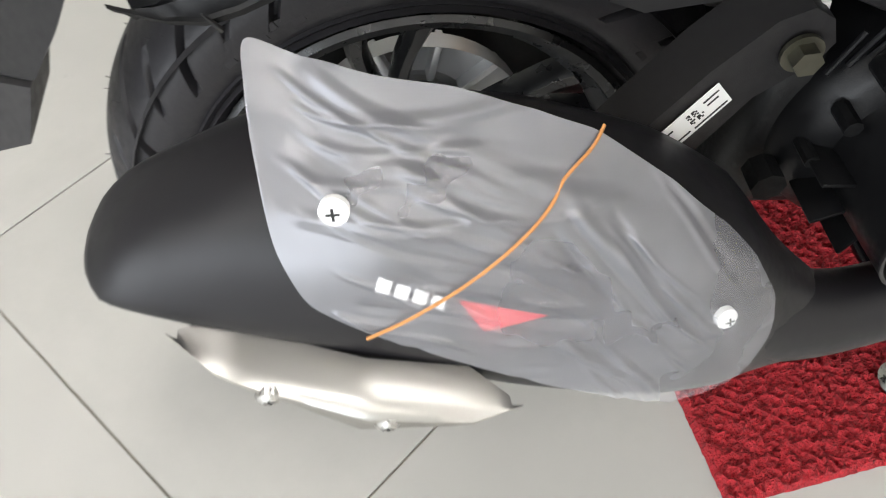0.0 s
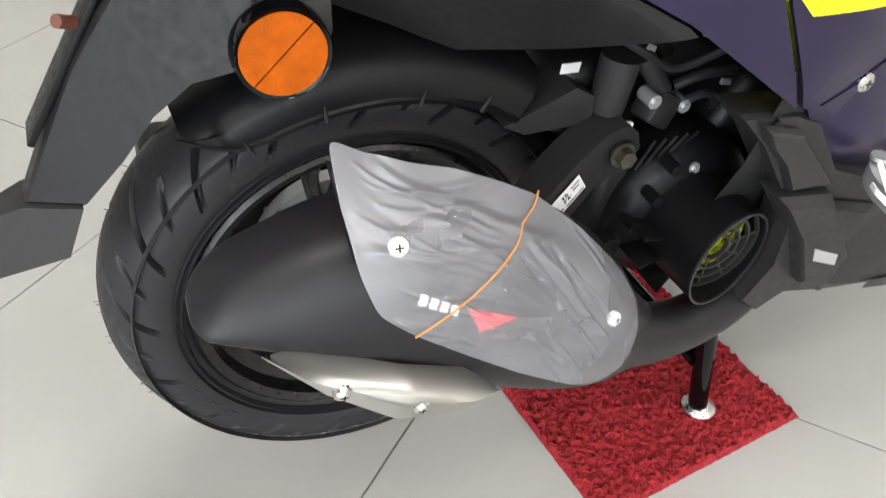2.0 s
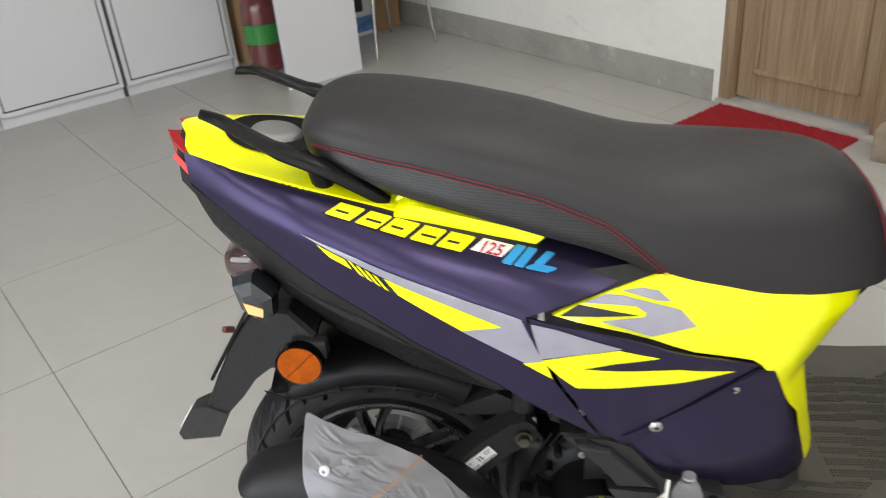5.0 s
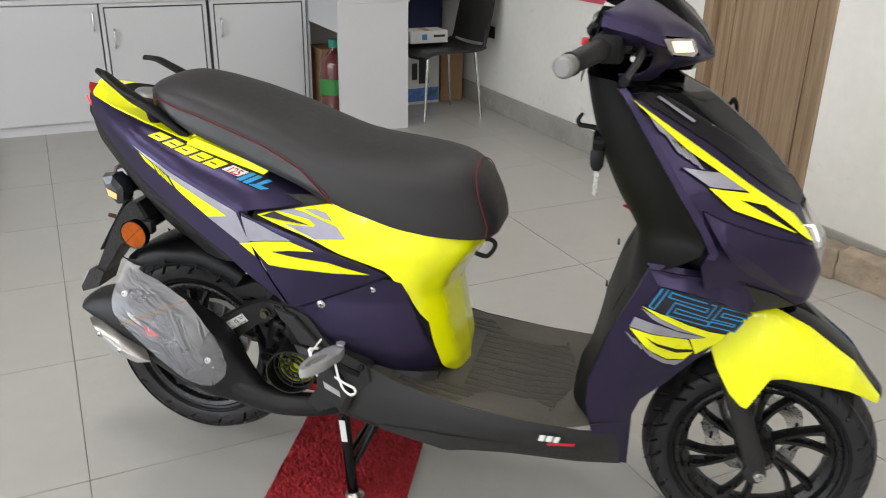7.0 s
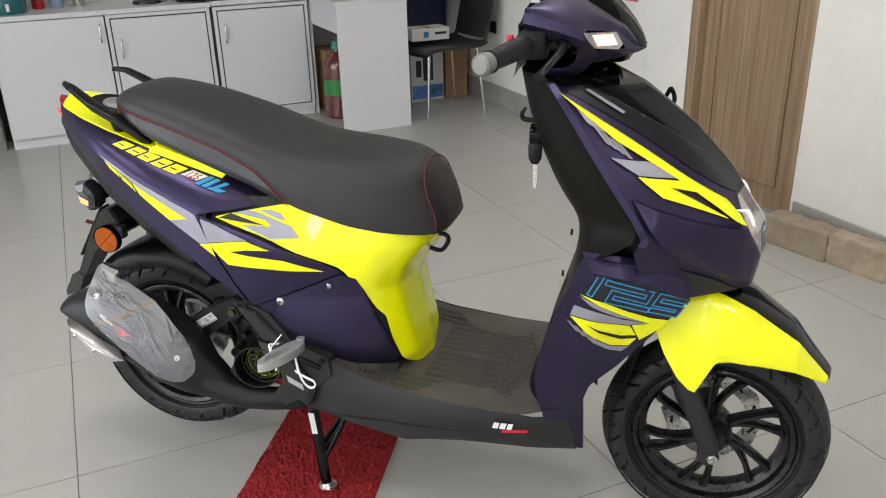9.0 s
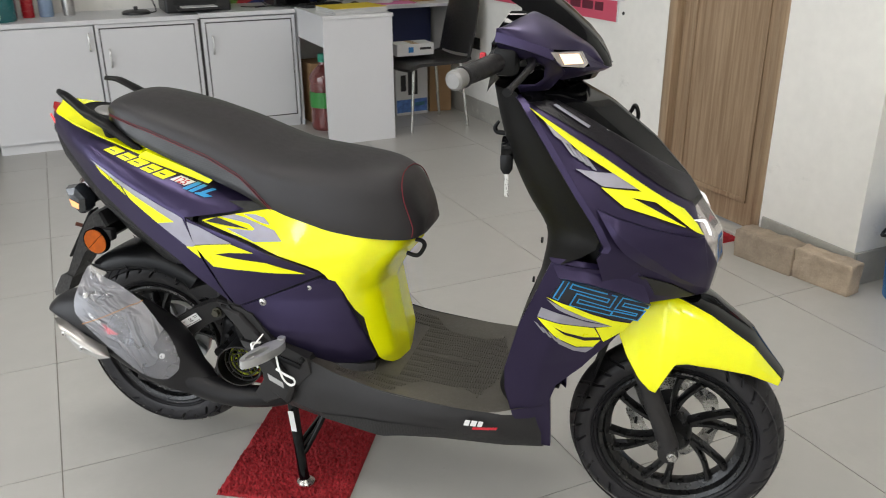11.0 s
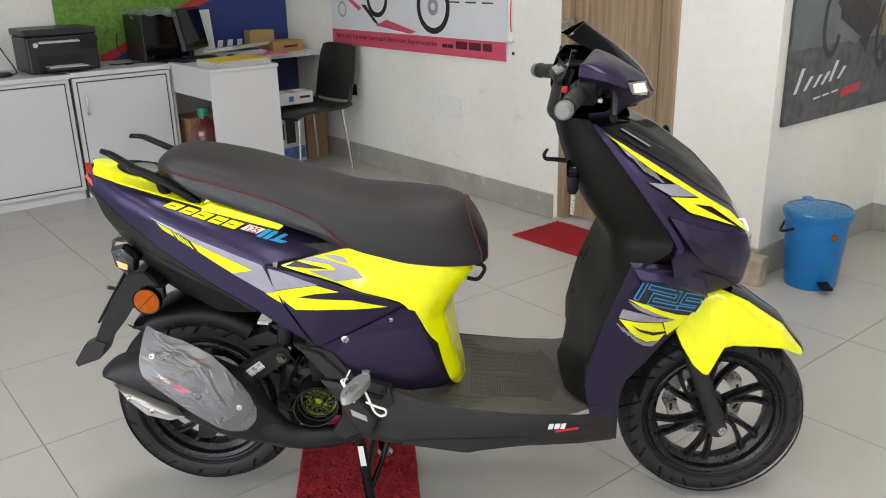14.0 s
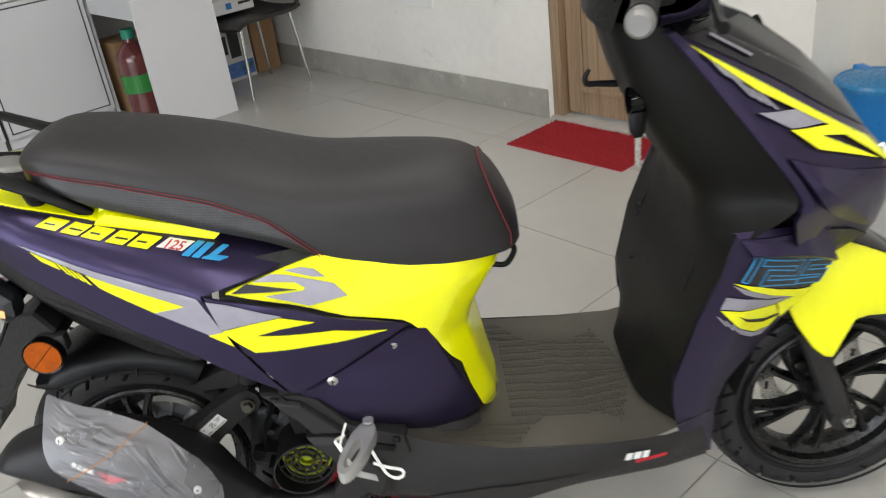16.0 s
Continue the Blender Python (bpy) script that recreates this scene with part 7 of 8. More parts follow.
G = [[(0.862 - 0.012 * math.cos(s * 1.3) + 0.03 * k, 0.15 * s * (1 - 0.25 * (1 - k)), 0.99 + 0.115 * k) for s in np.linspace(-1, 1, 15)] for k in np.linspace(0, 1, 10)]
sp("cowl_back", sheet(bm, G, 0, 0), M_BLACK, "black back of the handlebar cowl", smooth=60)
for sgn in (-1, 1):
    a, b = Vector((0.900, sgn * 0.165, 1.062)), Vector((0.848, sgn * 0.314, 1.049))
    d = (b - a).normalized()
    bm = B()
    rod(bm, a - d * 0.05, b, 0.011, 0.011, 16)
    bar = sp("handlebar_tube", bm, M_BLACK)
    bm = B()
    L = (b - a).length
    prof = [(0.0, 0.0245), (0.012, 0.0245), (0.016, 0.0175), (0.05, 0.0185), (0.09, 0.0175), (L - 0.034, 0.0165), (L - 0.030, 0.019), (L - 0.026, 0.019)]
    aa, bb = frame_at(d)
    rings = [ring(bm, [a + d * h + r * (math.cos(2 * math.pi * i / 24) * aa + math.sin(2 * math.pi * i / 24) * bb) for i in range(24)]) for h, r in prof]
    skin(bm, rings)
    sp("grip", bm, M_GREYPL, "dark rubber grip", bar)
    bm = B()
    prof = [(L - 0.025, 0.0165), (L - 0.012, 0.0185), (L - 0.002, 0.0175), (L + 0.002, 0.013), (L + 0.002, 0.004)]
    rings = [ring(bm, [a + d * h + r * (math.cos(2 * math.pi * i / 24) * aa + math.sin(2 * math.pi * i / 24) * bb) for i in range(24)]) for h, r in prof]
    skin(bm, rings)
    sp("bar_end", bm, M_BAREND, "silver bar-end weight", bar)
    sp("switch_box", box(B(), (0.908, sgn * 0.170, 1.062), (0.045, 0.040, 0.052), 0.010), M_BLACK, "", bar)
    bm = B()
    pipe(bm, [(0.952, sgn * 0.165, 1.066), (0.960, sgn * 0.20, 1.062), (0.955, sgn * 0.25, 1.052), (0.945, sgn * 0.30, 1.040), (0.942, sgn * 0.325, 1.036)], [0.010, 0.007, 0.006, 0.006, 0.008], 10)
    sp("brake_lever", bm, M_BLACK, "black brake lever", bar)
sp("kill_switch", box(B(), (0.866, -0.176, 1.070), (0.012, 0.011, 0.013), 0.003), M_RED, "red switch")
# bracket for the missing mirror on the far side of the cowl, and a data plate
bm = B()
pipe(bm, [(1.100, 0.050, 0.900), (1.106, 0.054, 0.918), (1.122, 0.056, 0.932), (1.130, 0.056, 0.946), (1.138, 0.056, 0.924), (1.126, 0.054, 0.900), (1.104, 0.050, 0.902)], 0.0042, 10)
sp("wire_bracket", bm, M_BLACK, "black wire bracket on the front cowl")
for mir in (False, True):
    sp("data_plate", drape([(0.991, 0.9785), (0.995, 0.9795), (1.060, 0.938), (1.057, 0.936)], "apron", 0.009, 0.004, 0.015, mir), M_DSILVER, "narrow printed metal plate")


# ---- things in the room ----
M_CHAIRPL = pmat("black_chair_plastic", (0.012, 0.011, 0.0105), 0.42, var=0.1, bump=0.1, bscale=300)
M_CHROME = pmat("chrome_tube", (0.62, 0.61, 0.58), 0.18, metal=1, var=0.05)
M_BOXB = pmat("brown_cardboard", (0.33, 0.20, 0.10), 0.8, var=0.12, scale=8)
M_WBOX = pmat("white_carton", (0.66, 0.66, 0.65), 0.6, var=0.05)
M_BLUEP = pmat("blue_plastic", (0.004, 0.17, 0.50), 0.35, var=0.08, scale=6)
M_LIDB = pmat("grey_blue_lid", (0.015, 0.16, 0.36), 0.3, var=0.04)
M_BRICK = pmat("cement_brick", (0.30, 0.24, 0.18), 0.9, var=0.35, scale=14, bump=1.0, bscale=60, bdist=0.006)
M_BRICK2 = pmat("pale_cement_brick", (0.40, 0.32, 0.24), 0.9, var=0.35, scale=14, bump=1.0, bscale=60, bdist=0.006)
M_PRN = pmat("printer_black", (0.012, 0.012, 0.0135), 0.42, var=0.1)
M_GREEN = pmat("grass_print", (0.12, 0.26, 0.03), 0.55, var=0.55, scale=40, fine=160)
M_BLUEPR = pmat("blue_print", (0.01, 0.028, 0.16), 0.5, var=0.06)
M_REDPR = pmat("red_print_sheet", (0.42, 0.02, 0.03), 0.5, var=0.06)
M_PINK = pmat("pink_band_print", (0.55, 0.075, 0.13), 0.5, var=0.05)
M_POSTW = pmat("poster_white", (0.66, 0.67, 0.70), 0.5, var=0.04)
M_INK = pmat("dark_ink", (0.02, 0.018, 0.02), 0.5)
M_INKR = pmat("maroon_ink", (0.10, 0.01, 0.025), 0.5)
M_ROAD = pmat("dark_road_print", (0.062, 0.066, 0.072), 0.45, var=0.8, scale=25, fine=120)
M_ROADT = pmat("grey_sky_print", (0.12, 0.135, 0.15), 0.45, var=0.5, scale=5)
M_YFILE = pmat("yellow_file", (0.68, 0.50, 0.02), 0.5, var=0.05)
M_OLIVE = pmat("olive_folder", (0.30, 0.24, 0.05), 0.6, var=0.08)
M_PINKF = pmat("pink_folder", (0.62, 0.16, 0.36), 0.6, var=0.05)
M_TEAL = pmat("teal_plastic", (0.01, 0.12, 0.13), 0.2, var=0.2, scale=5, coat=0.5)
M_PRED = pmat("red_bottle", (0.45, 0.012, 0.02), 0.25, coat=0.5)
M_PBLUE = pmat("pale_blue_bottle", (0.22, 0.30, 0.42), 0.2, coat=0.5)
M_RUST = pmat("drink_red", (0.30, 0.075, 0.07), 0.15, coat=0.8, var=0.3, scale=18)
M_RUST.node_tree.nodes["Principled BSDF"].inputs["Transmission Weight"].default_value = 0.55
M_CAPG = pmat("green_cap", (0.02, 0.28, 0.18), 0.4)
M_LABG = pmat("green_label", (0.04, 0.25, 0.05), 0.4)
M_STONE = pmat("door_sill_stone", (0.42, 0.40, 0.36), 0.5, var=0.25, scale=12)


def solid(name, bm, material, label, category, group="", at=None, smooth=False, kind=""):
    """A thing of one mesh."""
    ob = part(name, bm, material, None, "", smooth)
    if at is not None:
        ob.matrix_basis = at
    return tagged(ob, label, category, group, kind)


# door
D = thing("door_1", pose(0, 0, 0), "closed oak-veneer door with moulded panels in a wooden frame", "door", kind="structure")
bm = B()
span(bm, (DOOR0, WY - 0.006, 0.02), (DOOR0 + 0.055, WY + 0.13, DOORH), 0.004)
span(bm, (DOOR1 - 0.05, WY - 0.006, 0.02), (DOOR1, WY + 0.13, DOORH), 0.004)
span(bm, (DOOR0 + 0.055, WY - 0.006, DOORH - 0.055), (DOOR1 - 0.05, WY + 0.13, DOORH), 0.004)
part("door_frame", bm, M_DOORWOOD, D, "", 30)
x0, x1, yf = DOOR0 + 0.058, DOOR1 - 0.053, WY + 0.035
bm = B()
span(bm, (x0, yf, 0.035), (x1, yf + 0.035, DOORH - 0.058), 0.003)
leaf = part("door_leaf", bm, M_DOORWOOD, D)
for z0, z1 in ((0.14, 1.88),):
    bm = B()
    a0, a1 = x0 + 0.07, x1 - 0.07
    for lo, hi in (((a0, z0), (a1, z0 + 0.022)), ((a0, z1 - 0.022), (a1, z1)), ((a0, z0 + 0.022), (a0 + 0.022, z1 - 0.022)), ((a1 - 0.022, z0 + 0.022), (a1, z1 - 0.022))):
        span(bm, (lo[0], yf - 0.010, lo[1]), (hi[0], yf - 0.0005, hi[1]), 0.003)
    part("moulding", bm, M_DOORWOOD, leaf)
for z in (1.03, 0.985):
    bm = B()
    box(bm, (DOOR0 + 0.065, WY - 0.012, z), (0.05, 0.006, 0.03), 0.001)
    rod(bm, (DOOR0 + 0.02, WY - 0.02, z), (DOOR0 + 0.10, WY - 0.02, z), 0.006, 0.006, 10)
    part("bolt_latch", bm, M_STEEL, D)
solid("door_sill", span(B(), (DOOR0, WY - 0.03, 0), (DOOR1, WY + 0.12, 0.022), 0.003), M_STONE, "worn pale stone door sill", "door sill", kind="structure")

# cabinets along the wall
XF = -3.29
CT = 0.752


def cabinet(y0, y1, framed, handle_y, hz0, hz1, label):
    c = thing("cabinet", pose(XF, (y0 + y1) / 2, 0), label, "cabinet", "cabinets along the wall")
    w = y1 - y0
    part("carcass", span(B(), (-0.52, -w / 2 + 0.001, 0.06), (-0.022, w / 2 - 0.001, CT - 0.028), 0.001), M_LAM, c)
    part("plinth", span(B(), (-0.50, -w / 2 + 0.001, 0.0), (-0.03, w / 2 - 0.001, 0.06)), M_LAM, c)
    m = 0.028 if framed else 0.004
    d = part("door", span(B(), (-0.020, -w / 2 + m, 0.06 + m), (0.0, w / 2 - m, CT - 0.03 - m), 0.0015), M_LAM, c)
    if framed:
        bm = B()
        for a, b in (((-w / 2 + m - 0.007, 0.06 + m - 0.007), (w / 2 - m + 0.007, 0.06 + m)), ((-w / 2 + m - 0.007, CT - 0.03 - m), (w / 2 - m + 0.007, CT - 0.03 - m + 0.007)),
                     ((-w / 2 + m - 0.007, 0.06 + m), (-w / 2 + m, CT - 0.03 - m)), ((w / 2 - m, 0.06 + m), (w / 2 - m + 0.007, CT - 0.03 - m))):
            span(bm, (-0.021, a[0], a[1]), (-0.004, b[0], b[1]))
        part("dark_edging", bm, M_EDGE, c)
        bm = B()
        for a, b in (((-w / 2, 0.06), (w / 2, 0.06 + m - 0.008)), ((-w / 2, CT - 0.03 - m + 0.008), (w / 2, CT - 0.03)), ((-w / 2, 0.06 + m - 0.008), (-w / 2 + m - 0.008, CT - 0.03 - m + 0.008)), ((w / 2 - m + 0.008, 0.06 + m - 0.008), (w / 2, CT - 0.03 - m + 0.008))):
            span(bm, (-0.0215, a[0], a[1]), (-0.002, b[0], b[1]))
        part("face_frame", bm, M_LAM, c)
    bm = B()
    hy = handle_y - (y0 + y1) / 2
    pipe(bm, [(0.0, hy, hz0), (0.022, hy, hz0 + 0.004), (0.022, hy, hz1 - 0.004), (0.0, hy, hz1)], 0.0055, 8, 4)
    part("handle", bm, M_STEEL, d, "steel bar handle", 40)
    return c


cabinet(-0.575, 0.035, False, 0.0, 0.58, 0.672, "grey-white laminate cabinet with a plain door")
cabinet(0.040, 0.630, True, 0.104, 0.48, 0.576, "grey-white laminate cabinet with a dark-edged door")
cabinet(0.650, 1.235, True, 0.709, 0.515, 0.614, "grey-white laminate cabinet with a dark-edged door")
solid("filler_strip", span(B(), (XF - 0.3, 0.631, 0.0), (XF - 0.03, 0.649, CT - 0.03)), M_EDGE, "dark gap strip between two cabinets", "filler", kind="structure")
solid("worktop", span(B(), (XB, -0.59, CT - 0.027), (XF + 0.012, 0.640, CT), 0.002), M_LAM, "grey-white laminate worktop on the cabinets", "worktop")
solid("worktop", span(B(), (XB, 0.642, CT - 0.022), (XF + 0.010, 1.238, CT + 0.005), 0.002), M_LAM, "grey-white laminate worktop on the cabinets", "worktop")
M_TAUPE = pmat("taupe_laminate", (0.20, 0.185, 0.165), 0.5, var=0.06)
cp = thing("tall_cupboard", pose(-3.55, -1.0, 0), "tall taupe laminate cupboard beside the cabinets", "cupboard")
part("carcass", span(B(), (-0.26, -0.38, 0.0), (0.215, 0.385, 2.0), 0.002), M_TAUPE, cp)
part("door", span(B(), (0.218, -0.375, 0.06), (0.236, 0.001, 1.98), 0.001), M_TAUPE, cp)
part("door", span(B(), (0.218, 0.005, 0.06), (0.236, 0.380, 1.98), 0.001), M_TAUPE, cp)

# desk with a peninsula
dk = thing("desk", pose(0, 0, 0), "white laminate office desk with a short peninsula", "desk")
part("end_panel", span(B(), (-2.72, 1.243, 0.0), (-2.70, 1.675, 0.745), 0.0015), M_LAM, dk)
part("desk_top", span(B(), (-3.30, 1.240, 0.746), (-2.692, 1.680, 0.766), 0.0015), M_LAM, dk)
part("apron", span(B(), (-3.27, 1.246, 0.585), (-2.722, 1.262, 0.745)), M_LAM, dk)
part("back_panel", span(B(), (-3.27, 1.656, 0.0), (-2.722, 1.672, 0.745)), M_LAM, dk)
part("desk_top", span(B(), (XB, 1.242, 0.722), (-3.302, WY - 0.002, 0.744), 0.0015), M_LAM, dk)
part("leg_panel", span(B(), (-3.80, 1.245, 0.0), (-3.31, 1.263, 0.720)), M_LAM, dk)
part("modesty_panel", span(B(), (-3.70, 1.69, 0.30), (-3.68, 2.36, 0.720)), pmat("navy_board", (0.012, 0.02, 0.08), 0.5), dk)

# chair
ch = thing("chair", pose(-2.97, 2.0, 0, 0, 0, 4), "black plastic stacking chair with chrome legs", "chair")
bm = B()
G = []
for v in np.linspace(0, 1, 14):
    y = -0.22 + 0.44 * v
    G.append([(x, y, 0.44 - 0.015 * math.sin(math.pi * (x / 0.44 + 0.5)) + 0.018 * (v > 0.95) - 0.03 * max(0, 0.08 - v) / 0.08) for x in np.linspace(-0.22, 0.22, 12)])
me = sheet(bm, soft(G, 0, 2), 0, 0)
bmesh.ops.solidify(me, geom=me.faces[:], thickness=0.02)
part("seat", me, M_CHAIRPL, ch, "", 50)
bm = B()
G = []
for v in np.linspace(0, 1, 14):
    z = 0.47 + 0.36 * v
    w = 0.20 - 0.02 * v + 0.012 * math.sin(v * math.pi)
    G.append([(w * s, 0.225 + 0.075 * v - 0.03 * (1 - s * s), z - 0.02 * (s * s) * (v > 0.9)) for s in np.linspace(-1, 1, 12)])
me = sheet(bm, G, 0, 0)
bmesh.ops.solidify(me, geom=me.faces[:], thickness=0.014)
part("backrest", me, M_CHAIRPL, ch, "", 50)
for s in (-1, 1):
    bm = B()
    pipe(bm, [(s * 0.185, 0.19, 0.425), (s * 0.190, 0.225, 0.46), (s * 0.185, 0.245, 0.55)], 0.012, 10)
    part("back_bracket", bm, M_CHAIRPL, ch)
for sx, sy, ex, ey in ((1, 1, 0.03, 0.04), (-1, 1, -0.02, 0.04), (1, -1, 0.02, -0.03), (-1, -1, -0.02, -0.03)):
    bm = B()
    rod(bm, (sx * 0.175, sy * 0.17, 0.425), (sx * 0.175 + ex, sy * 0.17 + ey, 0.0), 0.010, 0.0095, 12)
    part("leg", bm, M_CHROME, ch, "", 40)

# floor bottle, cartons under and beside the desk
bt = thing("water_bottle", pose(-3.15, 1.365, 0), "large clear plastic bottle of red drink with a green cap", "bottle")
prof = [(0.0, 0.0), (0.088, 0.0), (0.096, 0.012)]
for k in range(10):
    prof += [(0.098 - 0.005 * (k % 2), 0.03 + 0.030 * k)]
prof += [(0.098, 0.335), (0.085, 0.365), (0.050, 0.40), (0.030, 0.418), (0.028, 0.44)]
bm = B()
lathe(bm, prof, "z", (0, 0, 0), 32)
part("bottle_body", bm, M_RUST, bt, "", 40)
bm = B()
lathe(bm, [(0.0, 0.485), (0.033, 0.485), (0.035, 0.48), (0.035, 0.435), (0.0, 0.433)], "z", (0, 0, 0), 24)
part("cap", bm, M_CAPG, bt)
bm = B()
lathe(bm, [(0.0992, 0.15), (0.0992, 0.25)], "z", (0, 0, 0), 32)
part("label", bm, M_LABG, bt)


def carton(name, c, s, rot, material, label, marks=()):
    t = thing(name, pose(*c, 0, 0, rot), label, "box")
    part("box_body", span(B(), (-s[0] / 2, -s[1] / 2, 0), (s[0] / 2, s[1] / 2, s[2]), 0.002), material, t)
    bm = B()
    span(bm, (-s[0] / 2 + 0.002, -0.025, s[2] - 0.0005), (s[0] / 2 - 0.002, 0.025, s[2] + 0.0006))
    part("tape", bm, pmat("parcel_tape", (0.40, 0.27, 0.13), 0.3), t)
    for name2, y0, z0, y1, z1, m in marks:
        part(name2, span(B(), (s[0] / 2 + 0.0003, y0, z0), (s[0] / 2 + 0.0012, y1, z1)), m, t)
    return t


carton("cardboard_box", (-3.42, 1.46, 0.0), (0.24, 0.30, 0.40), 6, M_BOXB, "brown cardboard box under the desk")
carton("white_carton", (-3.33, 2.02, 0.0), (0.14, 0.25, 0.345), 4, M_WBOX, "white printed carton with a black flask picture",
       (("printed_flask", -0.03, 0.14, 0.045, 0.31, M_INK), ("printed_flask", -0.085, 0.17, -0.045, 0.28, M_INK), ("print_band", -0.118, 0.02, 0.118, 0.11, pmat("blue_print_mix", (0.09, 0.2, 0.5), 0.5, var=0.6, scale=30)), ("print_band", 0.02, 0.06, 0.10, 0.085, M_LABG)))
carton("cardboard_box", (-3.36, 2.26, 0.0), (0.16, 0.16, 0.33), -5, M_BOXB, "brown cardboard box standing against the wall")
carton("white_carton", (-3.08, 1.95, 0.452), (0.16, 0.26, 0.075), 0, M_WBOX, "white carton with a blue mark lying on the chair",
       (("round_mark", -0.05, 0.02, -0.015, 0.055, pmat("blue_mark", (0.03, 0.2, 0.5), 0.5)), ("print_line", 0.03, 0.035, 0.11, 0.05, M_INK)))
# papers and boxes on the desk
carton("cardboard_box", (-3.55, 2.17, 0.744), (0.17, 0.26, 0.075), 8, pmat("ochre_carton", (0.38, 0.22, 0.07), 0.7, var=0.1), "flat ochre cardboard box on the desk", (("print_line", -0.04, 0.03, 0.08, 0.045, M_INKR),))
carton("cardboard_box", (-3.66, 2.06, 0.744), (0.12, 0.18, 0.15), -6, pmat("tan_carton", (0.34, 0.21, 0.09), 0.7, var=0.1), "open tan cardboard box on the desk", (("print_line", -0.03, 0.06, 0.03, 0.11, M_BOXB),))


def sheets(name, c, s, rot, material, label, n=4, tilt=0):
    t = thing(name, pose(*c, 0, tilt, rot), label, "papers")
    rng = random.Random(int(c[1] * 100))
    for k in range(n):
        part("sheet", box(B(), (rng.uniform(-.006, .006), rng.uniform(-.006, .006), 0.002 + k * 0.0042), (s[0], s[1], 0.003), 0, (0, 0, rng.uniform(-3, 3))), material if k == n - 1 else M_WBOX, t)
    return t


sheets("yellow_file", (-2.86, 1.475, 0.766), (0.26, 0.35, 0), 8, M_YFILE, "thick yellow file on the end of the desk", 9)
sheets("folder", (-3.46, 1.79, 0.795), (0.25, 0.40, 0), 26, M_OLIVE, "olive folder lying askew on a stack of papers", 6, -7)
sheets("folder", (-3.38, 1.93, 0.744), (0.20, 0.32, 0), -6, M_PINKF, "pink folder on the desk", 3)
sheets("papers", (-3.50, 1.80, 0.744), (0.23, 0.33, 0), -12, M_WBOX, "loose stack of white papers", 10)
sheets("papers", (-3.60, 2.0, 0.744), (0.20, 0.28, 0), 14, M_WBOX, "loose stack of white papers", 5)
# computer
cpu = thing("computer_case", pose(-3.60, 1.27, CT + 0.005), "black desktop computer case under a plastic bag", "computer")
part("case", box(B(), (0, 0, 0.15), (0.32, 0.24, 0.29), 0.006), M_PRN, cpu)
part("front_bezel", box(B(), (0.166, 0, 0.15), (0.014, 0.23, 0.28), 0.004), M_GLOSS, cpu)
bm = B()
G = [[(x, y, 0.315 + 0.03 * abs(nz(Vector((x * 14, y * 14, 1)))) - (0.05 if abs(y) > 0.11 or abs(x) > 0.17 else 0) * (0.5 + nz(Vector((x * 9, y * 9, 3))))) for y in np.linspace(-0.13, 0.15, 16)] for x in np.linspace(-0.2, 0.21, 20)]
tagged(part("plastic_bag", sheet(bm, G, 0, 0), M_FILM, None, "", 60), "crumpled clear plastic bag lying on the computer", "bag").matrix_basis = pose(-3.60, 1.27, CT + 0.005)
mo = thing("monitor", pose(-3.52, 1.50, 0.744, 0, 0, 43), "black flat monitor on its stand, seen from the side", "monitor")
part("screen_housing", box(B(), (0, 0, 0.20), (0.035, 0.36, 0.27), 0.008, (0, -10, 0)), M_PRN, mo)
part("screen", box(B(), (0.0195, 0, 0.204), (0.002, 0.33, 0.235), 0, (0, -10, 0)), M_GLOSS, mo)
part("stand", box(B(), (-0.02, 0, 0.05), (0.03, 0.06, 0.10), 0.005), M_PRN, mo)
part("foot", box(B(), (-0.01, 0, 0.006), (0.16, 0.20, 0.012), 0.005), M_PRN, mo)
pp = solid("paper_sheet", box(B(), (0, 0, 0.155), (0.002, 0.16, 0.30), 0, (0, -8, 0)), M_WBOX, "white printed paper leaning behind the monitor", "paper", at=pose(-3.72, 1.66, 0.744))
kb_ = thing("keyboard", pose(-3.25, 1.40, 0.766, 0, 0, 10), "black computer keyboard on the desk", "keyboard")
part("case", box(B(), (0, 0, 0.009), (0.13, 0.26, 0.018), 0.004), M_PRN, kb_)
bm = B()
for i in range(5):
    for j in range(14):
        box(bm, (-0.045 + i * 0.022, -0.117 + j * 0.018, 0.0205), (0.017, 0.014, 0.005))
tagged(part("keys", bm, M_BLACK, kb_), kind="stuff")
bm = B()
lathe(bm, [(0.032, 0.0), (0.033, 0.01), (0.026, 0.026), (0.0, 0.033)], "z", (0, 0, 0), 20)
solid("computer_mouse", bm, M_PRN, "black computer mouse on the desk", "mouse", at=pose(-3.16, 1.60, 0.766), smooth=50)
bm = B()
for pts in ([(-3.45, 1.30, 0.762), (-3.40, 1.22, 0.764), (-3.48, 1.12, 0.763), (-3.42, 1.02, 0.763)], [(-3.55, 1.12, 0.763), (-3.62, 1.05, 0.84), (-3.70, 1.08, 0.93)], [(-3.5, 1.10, 0.763), (-3.46, 1.0, 0.764), (-3.52, 0.95, 0.763)]):
    pipe(bm, pts, 0.0035, 6)
solid("cable", bm, M_RUBBER, "tangle of black cables on the worktop", "cable", smooth=50)
